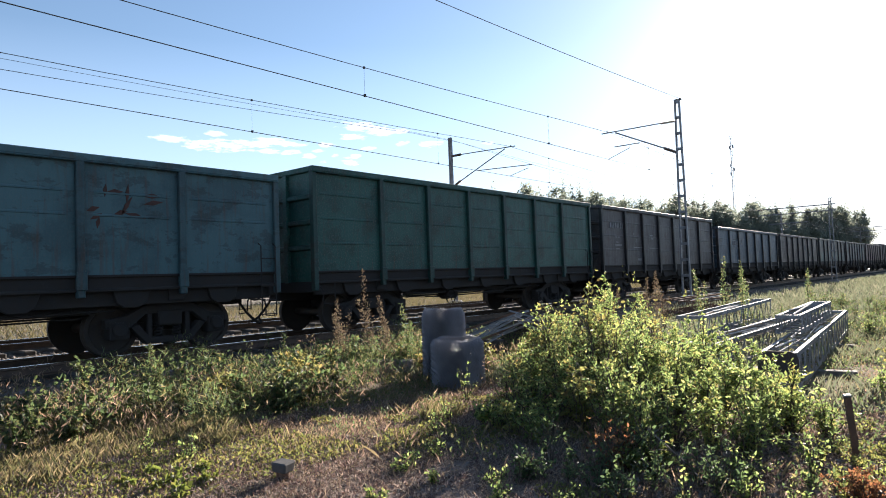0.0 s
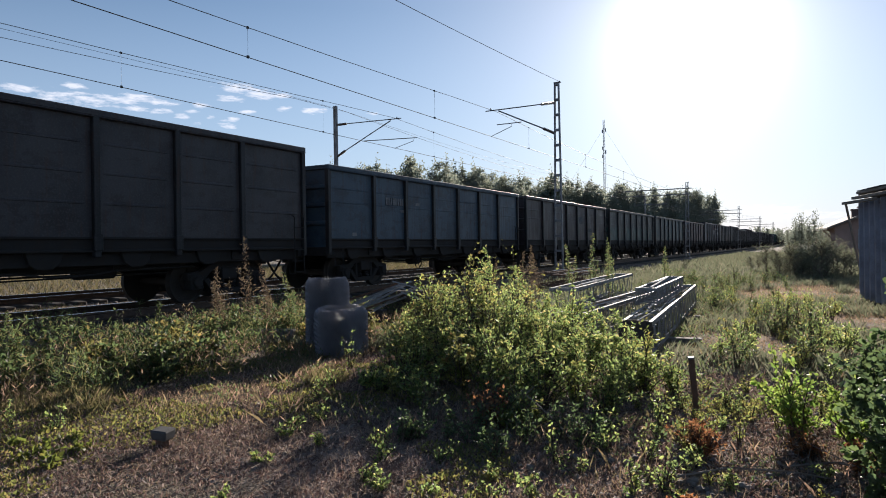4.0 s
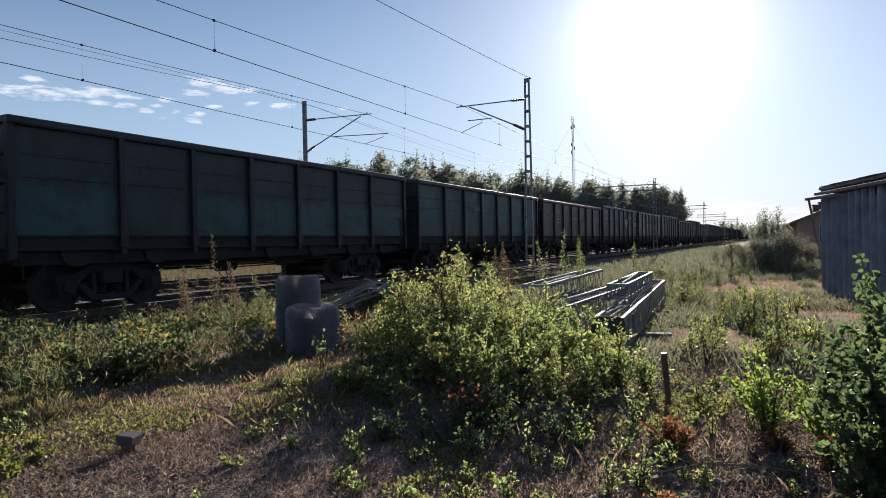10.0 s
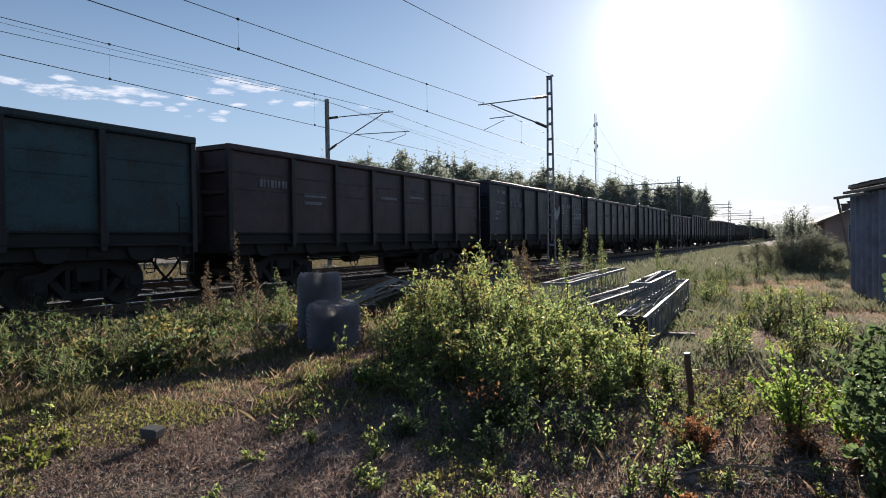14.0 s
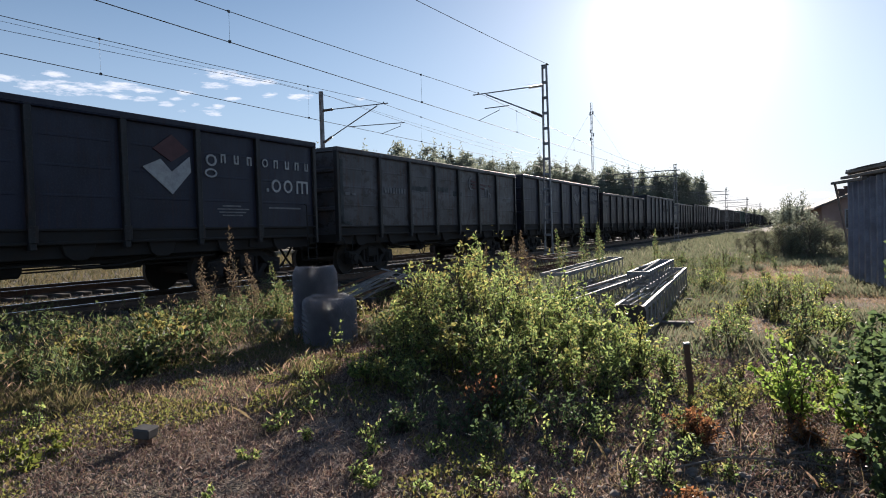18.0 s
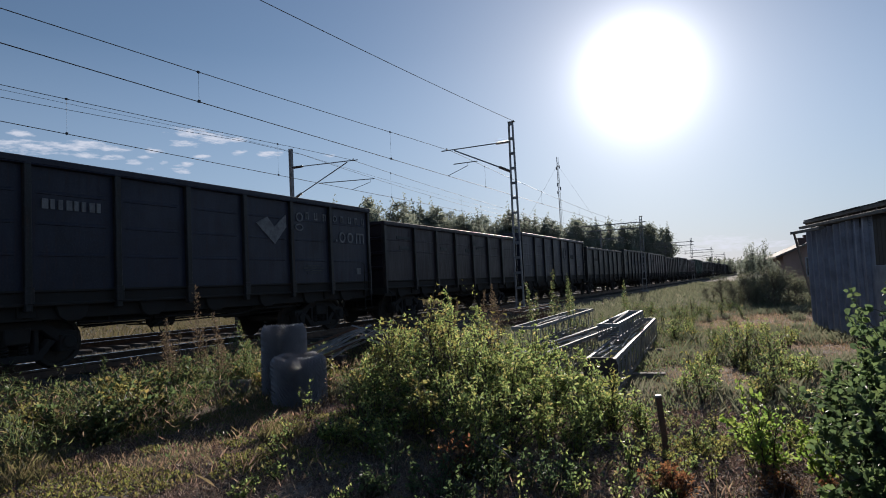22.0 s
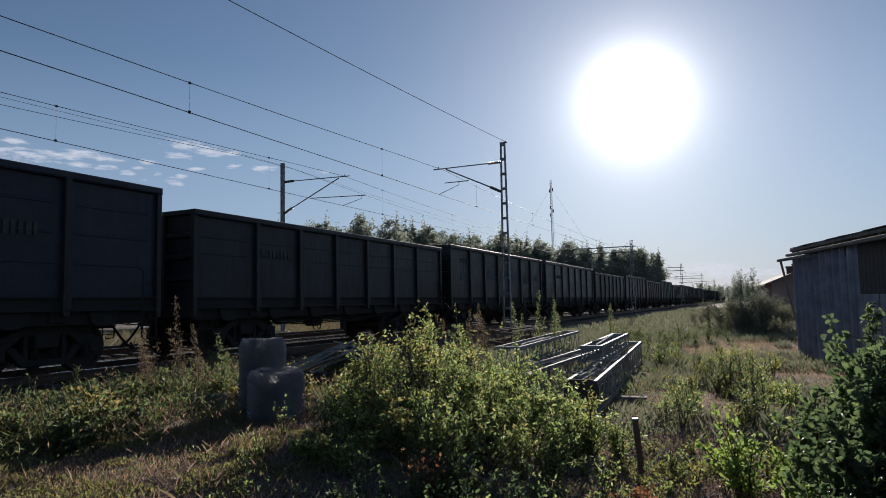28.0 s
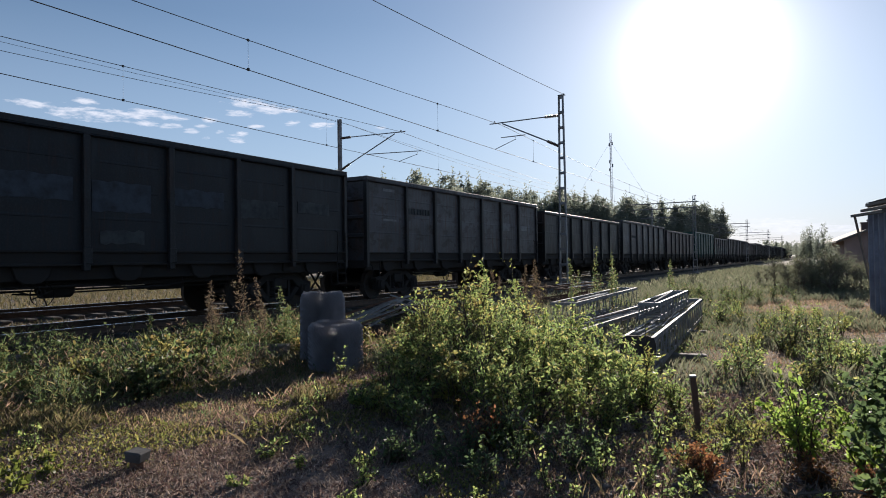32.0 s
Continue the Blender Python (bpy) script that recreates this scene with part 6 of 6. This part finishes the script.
def roll_shade(x, y):
    """The strip towards the path that the rolls of netting shade: little grows tall there."""
    return (np.abs(x + 6.55 - 0.2 * (8.0 - y)) < 0.8) & (y > 4.2) & (y < 8.2)


scatter("undergrowth", "dense low raspberry and nettle undergrowth along the bank", "undergrowth", 42000, (-10.6, -5.2, 1.0, 11.5), 0.052, 0.36, WEED_LEAF, 0.58, 5,
        lambda x, y, t: strip_edge(x, y) & (t > 0.02 + 0.45 * roll_shade(x, y) + 0.5 * (x < -9.8) + 0.35 * np.clip(4.4 - y, 0, 1.2)))
scatter("undergrowth", "long narrow leaves of grass and fireweed along the bank", "undergrowth", 40000, (-10.6, -5.2, 1.0, 11.5), 0.11, 0.1, WEED_LEAF, 0.62, 5,
        lambda x, y, t: strip_edge(x, y) & (t > -0.05 + 0.45 * roll_shade(x, y) + 0.5 * (x < -9.8) + 0.35 * np.clip(4.4 - y, 0, 1.2)), 0.1)
scatter("withered_undergrowth", "browned and yellowed stalks among the undergrowth", "undergrowth", 16000, (-10.6, -5.0, 1.0, 11.5), 0.09, 0.16, DRY_GRASS, 0.55, 15,
        lambda x, y, t: strip_edge(x, y) & (t > -0.2 + 0.3 * roll_shade(x, y)))
scatter("undergrowth", "patchy low weeds under the thicket and round the scrap", "undergrowth", 26000, (-8.5, -0.8, 4.6, 21.0), 0.045, 0.42, WEED_LEAF, 0.24, 6, lambda x, y, t: t > 0.0)
scatter("leaf_litter", "withered brown leaves and stalks on stony ground", "leaf litter", 110000, (-6.8, 2.5, 1.5, 8.5), 0.04, 0.3, LITTER, 0.045, 8, lambda x, y, t: t > -0.5, 0.0)
blades("dry_grass", "short dry grass and moss on gravelly ground", 170000, (-8.0, 2.6, 1.4, 8.6), 0.05, 0.006, DRY_GRASS, 21, lambda x, y, t: t > -0.5 + 0.25 * ((x > -4.8) & (x < -2.6) & (y < 5.5)) + 0.5 * ((x > -3.4) & (x < -1.4) & (y > 4.0)) + 0.4 * np.clip(x + 2.4, 0, 1))
scatter("moss_cover", "low green moss and clover in patches on the dry ground", "moss", 130000, (-8.0, 2.4, 1.4, 8.6), 0.034, 0.55, MOSS, 0.06, 31, lambda x, y, t: t > 0.1 - 0.4 * (x < -4.7) * (y < 4.6) + 0.25 * (x > -4.4) + 0.16 * np.clip(x + 2.2, 0, 1), 0.3)
scatter("straw", "pale straw and bleached stalks lying on the ground", "straw", 12000, (-4.6, 2.4, 3.2, 9.5), 0.08, 0.055, STRAW, 0.03, 41, lambda x, y, t: t > -0.2, 0.02)
scatter("straw", "short bits of pale straw and chips on the ground", "straw", 40000, (-5.2, 2.4, 2.2, 9.5), 0.045, 0.09, STRAW, 0.03, 43, lambda x, y, t: t > -0.3, 0.05)
scatter("sprouts", "tiny green and yellow sprouts on stony ground", "sprouts", 26000, (-2.4, 2.4, 3.0, 9.0), 0.022, 0.5, WEED_LEAF, 0.05, 51, lambda x, y, t: t > 0.12, 0.4)
blades("tall_grass", "scattered taller dry grass stalks", 4000, (-8.5, 2.8, 4.2, 9.5), 0.22, 0.004, DRY_GRASS, 26, lambda x, y, t: t > 0.1)
blades("dry_grass", "thin short grass on trodden gravelly ground", 60000, (-12.0, 9.0, -8.0, 2.0), 0.07, 0.008, DRY_GRASS, 29, lambda x, y, t: t > -0.1 + 0.3 * np.clip(y - 1.2, 0, 1))
blades("bank_grass", "rough green and tan grass on the bank", 60000, (-10.6, -4.6, 0.4, 6.2), 0.18, 0.007, BANK_GRASS, 28, lambda x, y, t: ~roll_shade(x, y) & (t > -0.1 + 0.25 * np.clip(y - 4.4, 0, 2) + 0.3 * np.clip(x + 6.6, 0, 2)))
blades("bank_grass", "thin low stalks in the shade of the rolls", 9000, (-7.6, -4.9, 4.0, 8.2), 0.16, 0.005, DRY_GRASS, 33, lambda x, y, t: roll_shade(x, y))
blades("field_grass", "tan and green grass of the open field", 110000, (-9.5, 9.0, 8.0, 34.0), 0.3, 0.014, FIELD_GRASS, 22, lambda x, y, t: t > -0.28 + 0.75 * np.exp(-((x - 0.6) / 2.6) ** 2 - ((y - 25.0) / 5.0) ** 2))
blades("far_field_grass", "pale dry grass towards the horizon", 60000, (-9.5, 14.0, 30.0, 110.0), 0.42, 0.07, FIELD_GRASS, 23, lambda x, y, t: t > -0.35)
blades("dry_grass", "short tan grass on the trodden patch by the shed", 60000, (-3.5, 3.8, 17.0, 32.0), 0.1, 0.014, DRY_GRASS, 27, lambda x, y, t: t > -0.6)
blades("dry_grass", "short dry grass between the weeds of the field", 60000, (-3.0, 3.0, 8.4, 17.5), 0.07, 0.009, DRY_GRASS, 37, lambda x, y, t: t > -0.5)
blades("meadow_grass", "tall tan grass beyond the tracks", 45000, (-42.0, -20.8, 4.0, 75.0), 0.5, 0.03, TAN_GRASS, 24, lambda x, y, t: t > -0.45)
blades("trackside_grass", "sparse grass between the two tracks", 9000, (-16.9, -14.6, 2.0, 60.0), 0.16, 0.012, TAN_GRASS, 25, lambda x, y, t: t > 0.0)


def make_stones():
    rng = np.random.default_rng(9)
    tet = np.array([(0.9, 0.1, -0.2), (-0.5, 0.8, -0.2), (-0.6, -0.7, -0.2), (0.1, 0.9, 0.45), (0.3, -0.8, 0.4), (-0.8, 0.0, 0.4), (0.0, 0.0, 0.65)])
    fac = np.array([(0, 1, 3), (0, 3, 6), (0, 6, 4), (0, 4, 2), (1, 2, 5), (1, 5, 3), (3, 5, 6), (6, 5, 4), (4, 5, 2)])

    def stones(name, label, n, area, size, mat, keep=None):
        x0, x1, y0, y1 = area
        x, y = rng.uniform(x0, x1, n), rng.uniform(y0, y1, n)
        s = size * rng.uniform(0.4, 1.0, n) ** 2
        a = rng.uniform(0, 6.28, n)
        z = np.array([ground_z(p, q) for p, q in zip(x, y)]) + 0.1 * s
        c, sn = np.cos(a)[:, None], np.sin(a)[:, None]
        k = rng.uniform(0.7, 1.3, (n, 7, 3)) * tet[None]
        v = np.stack([k[:, :, 0] * c - k[:, :, 1] * sn, k[:, :, 0] * sn + k[:, :, 1] * c, k[:, :, 2]], 2) * s[:, None, None]
        v += np.stack([x, y, z], 1)[:, None]
        f = (7 * np.arange(n)[:, None, None] + fac[None]).reshape(-1, 3)
        tagged(new(name, mesh_from(name, v.reshape(-1, 3), f, mat)), label, "stones", kind="stuff")
    m, k = material("grey_broken_stone", 0.9)
    pick = k.add("ShaderNodeNewGeometry").outputs["Random Per Island"]
    k.put(k.bsdf, "Base Color", k.mix(pick, (0.085, 0.072, 0.063), (0.23, 0.2, 0.178)))
    stones("pebbles", "loose grey pebbles on dry ground", 7000, (-6.5, 2.6, 1.3, 9.0), 0.024, m)
    stones("pebbles", "grey stones and clods on the bare ground beyond the thicket", 5200, (-2.2, 2.6, 3.0, 9.0), 0.042, m)
    stones("ballast", "crushed grey stone ballast under the tracks", 26000, (-21.3, -10.2, -1.0, 45.0), 0.06, m)


make_stones()


# ---- trees ----
def tree_model(seed, height, width, cards, card, conifer=False, foot=0.18, mat=None):
    rng = np.random.default_rng(seed)
    tree = thing("tree", "leafy forest tree at the wood's edge", "tree", group="trees of the wood")
    bm = bmesh.new()
    line = [(0.15 * rng.normal() * u, 0.15 * rng.normal() * u, height * 0.96 * u) for u in np.linspace(0, 1, 7)]
    tube(bm, line, 0.012 * height, 7, 0.015)
    tips = []
    for i in range(56):
        u = rng.uniform(foot, 0.97)
        a = rng.uniform(0, 6.28)
        r = width * (1 - u) ** 0.62 * rng.uniform(0.55, 1.0) if conifer else width * (math.sin((0.2 + (0.78 if foot > 0.1 else 0.6) * u) * math.pi) ** 0.8) * rng.uniform(0.4, 1.0)
        r = max(r, 0.2)
        p0 = Vector((0, 0, height * u * 0.95))
        p1 = p0 + Vector((r * math.cos(a), r * math.sin(a), r * (0.1 if conifer else 0.75)))
        tube(bm, [p0, (p0 + p1) / 2 + Vector((0, 0, 0.08 * r)), p1], 0.03, 3, 0.01, False)
        tips.append((p0, p1, r))
    tips.append((Vector((0, 0, height * 0.85)), Vector((0, 0, height)), 0.35))
    part("trunk", bm, TRUNK_BARK, tree)
    pts = []
    weights = [t[2] ** 1.3 for t in tips]
    for p0, p1, r in tips:
        per = max(6, int(cards * r ** 1.3 / sum(weights)))
        u = rng.uniform(0.35, 1.12, per)[:, None]
        pts.append(np.array(p0) * (1 - u) + np.array(p1) * u + np.clip(rng.normal(size=(per, 3)), -1.6, 1.6) * (0.1 + 0.15 * r) * np.array([1, 1, 0.9]))
    p = np.concatenate(pts)
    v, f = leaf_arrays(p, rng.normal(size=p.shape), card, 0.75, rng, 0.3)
    crown = part("crown", mesh_from("crown", v, f, mat or HAZE_TREE_LEAF), None, tree)
    crown["kind"] = "stuff"
    return tree


def plant(models, spots, rng):
    """Copies of the models at the spots (x, y, height factor)."""
    for i, (x, y, s) in enumerate(spots):
        m = models[i % len(models)]
        m.scale = (s, s, s)
        copy_thing(m, pose(x, y, ground_z(x, y) - 0.05, 0, 0, rng.uniform(0, 360)))
    for m in models:
        m.scale = (1, 1, 1)


def make_trees():
    rng = random.Random(12)
    models = [tree_model(1, 12.2, 2.4, 3400, 0.29), tree_model(2, 13.2, 2.1, 3400, 0.29), tree_model(3, 11.2, 2.9, 3400, 0.29),
              tree_model(4, 12.8, 2.6, 3400, 0.29), tree_model(5, 12.6, 2.0, 3400, 0.29, True), tree_model(6, 10.8, 2.8, 3400, 0.29)]
    spots = []
    for i in range(120):
        # the wood's front, tree by tree
        u = i / 119
        y = 61.0 + 163.0 * u ** 1.15
        edge = -44.0 + 18.0 * (max(0.0, y - 60) / 164) ** 1.2
        spots.append((edge - 0.5 - 2.5 * rng.random(), y + rng.uniform(-1.0, 1.0), rng.uniform(0.78, 1.12) * (0.93 + 0.4 * u)))
    for i in range(110):
        u = rng.random()
        y = 62 + 162 * u
        edge = -44.0 + 18.0 * (max(0.0, y - 60) / 164) ** 1.2
        spots.append((edge - 3 - rng.random() ** 1.3 * (6 + 18 * u), y, rng.uniform(0.86, 1.12) * (1.02 + 0.34 * u)))
    for i in range(46):
        # the near end of the wood stands thick
        spots.append((-45.0 - 7.0 * rng.random(), 60.0 + 34.0 * rng.random(), rng.uniform(0.74, 0.98)))
    plant(models, spots, rng)
    for i, m in enumerate(models):
        m.matrix_basis = pose(-58 - 2.0 * i, 110 + 11 * i, 0, 0, 0, 40 * i)
    # bushes and slim trees at the end of the field
    low = [tree_model(7, 3.2, 1.3, 1200, 0.11, False, 0.01, FIELD_GRASS), tree_model(8, 4.6, 0.75, 3600, 0.11, True, 0.01)]
    for m in low:
        tagged(m, "green bush in the hedge at the field's end", "bush", "hedge bushes")
    for i, (x, y, z) in enumerate(((-0.75, 35.2, 0.66), (-0.45, 34.8, 0.72), (-0.15, 35.4, 0.68), (0.1, 35.0, 0.74), (0.35, 35.3, 0.6), (-1.05, 35.6, 0.56), (0.6, 35.0, 0.5), (-0.3, 36.2, 0.64))):
        low[1].scale = (z * 0.66, z * 0.66, z * 0.88)
        copy_thing(low[1], pose(x, y, 0, 0, 0, 50 * i))
    scrub = [(-1.9, 34.0), (-1.4, 33.2), (-0.9, 32.8), (-0.4, 32.4), (0.1, 32.6), (0.5, 32.0), (0.9, 33.0), (1.4, 32.6), (1.9, 33.4), (-1.6, 35.5), (-2.4, 36.0), (-2.8, 38.0), (-3.1, 41.0), (-2.2, 39.0), (-1.1, 34.2), (-0.5, 33.8),
             (0.2, 34.0), (0.8, 34.4), (1.3, 34.2), (-0.7, 31.6), (0.3, 31.2), (-3.6, 46.0), (-2.6, 43.0), (2.4, 34.5), (1.1, 31.4), (-1.3, 32.2)]
    plant(low[:1], [(x, y, 0.18 + 0.26 * rng.random() ** 2 + 0.08 * (x > -1.2)) for x, y in scrub], rng)
    plant(models[:3], [(-17.5, 262.0, 0.62), (-15.0, 270.0, 0.55), (-10.5, 255.0, 0.58), (-8.2, 262.0, 0.5), (-3.5, 250.0, 0.5), (-1.0, 262.0, 0.55), (-20.5, 280.0, 0.5)], rng)
    low[0].matrix_basis, low[1].matrix_basis = pose(0.2, 33.6, 0) @ Matrix.Scale(0.45, 4), pose(-0.6, 35.6, 0) @ Matrix.Scale(0.6, 4)
    # woods on the horizon
    r = np.random.default_rng(77)
    pts = []
    for i in range(280):
        x, y = r.uniform(-110, 200), r.uniform(500, 640)
        if -50 < x < -41:
            x += 14
        h, w = r.uniform(7, 13), r.uniform(3, 6)
        n = 80
        g = r.normal(size=(n, 3)) * [w * 0.6, w * 0.6, h * 0.24] + [x, y, h * 0.55]
        g[:, 2] = np.clip(g[:, 2], 0.3, h)
        pts.append(g)
    p = np.concatenate(pts)
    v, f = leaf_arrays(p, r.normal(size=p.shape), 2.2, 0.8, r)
    tagged(new("distant_woods", mesh_from("distant_woods", v, f, HAZE_TREE_LEAF)), "woods along the horizon in haze-pale tones", "woods", kind="stuff")


make_trees()


def fallen_branch(points, seed, thick=0.009):
    rnd = random.Random(seed)
    branch = thing("fallen_branch", "bare grey fallen branch on dry ground", "branch", pose(0, 0, 0.03), "fallen branches")
    bm = bmesh.new()
    tube(bm, [(x, y, ground_z(x, y) + z) for x, y, z in points], thick, 5, 0.004)
    part("limb", bm, OLD_WOOD, branch)
    for i in range(5):
        a, b = Vector(points[i % (len(points) - 1)]), Vector(points[i % (len(points) - 1) + 1])
        p = a.lerp(b, rnd.random())
        bm = bmesh.new()
        tube(bm, [p, p + Vector((rnd.uniform(-0.1, 0.1), rnd.uniform(-0.12, 0.12), 0.03)), p + Vector((rnd.uniform(-0.25, 0.25), rnd.uniform(-0.25, 0.25), 0.08))], 0.006, 4, 0.002)
        part("twig", bm, OLD_WOOD, branch)


fallen_branch([(-0.75, 4.45, 0.02), (-0.45, 4.65, 0.05), (-0.1, 4.8, 0.04), (0.3, 4.85, 0.02)], 1)
fallen_branch([(-0.1, 5.0, 0.02), (0.2, 5.15, 0.06), (0.45, 5.1, 0.03)], 2)
fallen_branch([(-2.2, 5.3, 0.3), (-1.9, 5.15, 0.16), (-1.65, 5.0, 0.02)], 3, 0.006)
fallen_branch([(-1.3, 6.5, 0.02), (-1.0, 6.9, 0.04), (-0.6, 7.1, 0.02)], 4)


# ---- what moves ----
def motions():
    for w, start in WAGONS:
        walk(w, [(t, Matrix.Translation((0, -gone, 0)) @ start) for t, gone in RUN])
    times, way = [t for t, gone in RUN], [gone for t, gone in RUN]
    for w, start in WAGONS[:18]:
        for o in w.children_recursive:
            if o.name.split(".")[0] == "wheelset":
                base = o.location.copy()
                walk(o, [(n * 0.1, pose(*base, math.degrees(float(np.interp(n * 0.1, times, way)) / 0.475))) for n in range(321)])


motions()
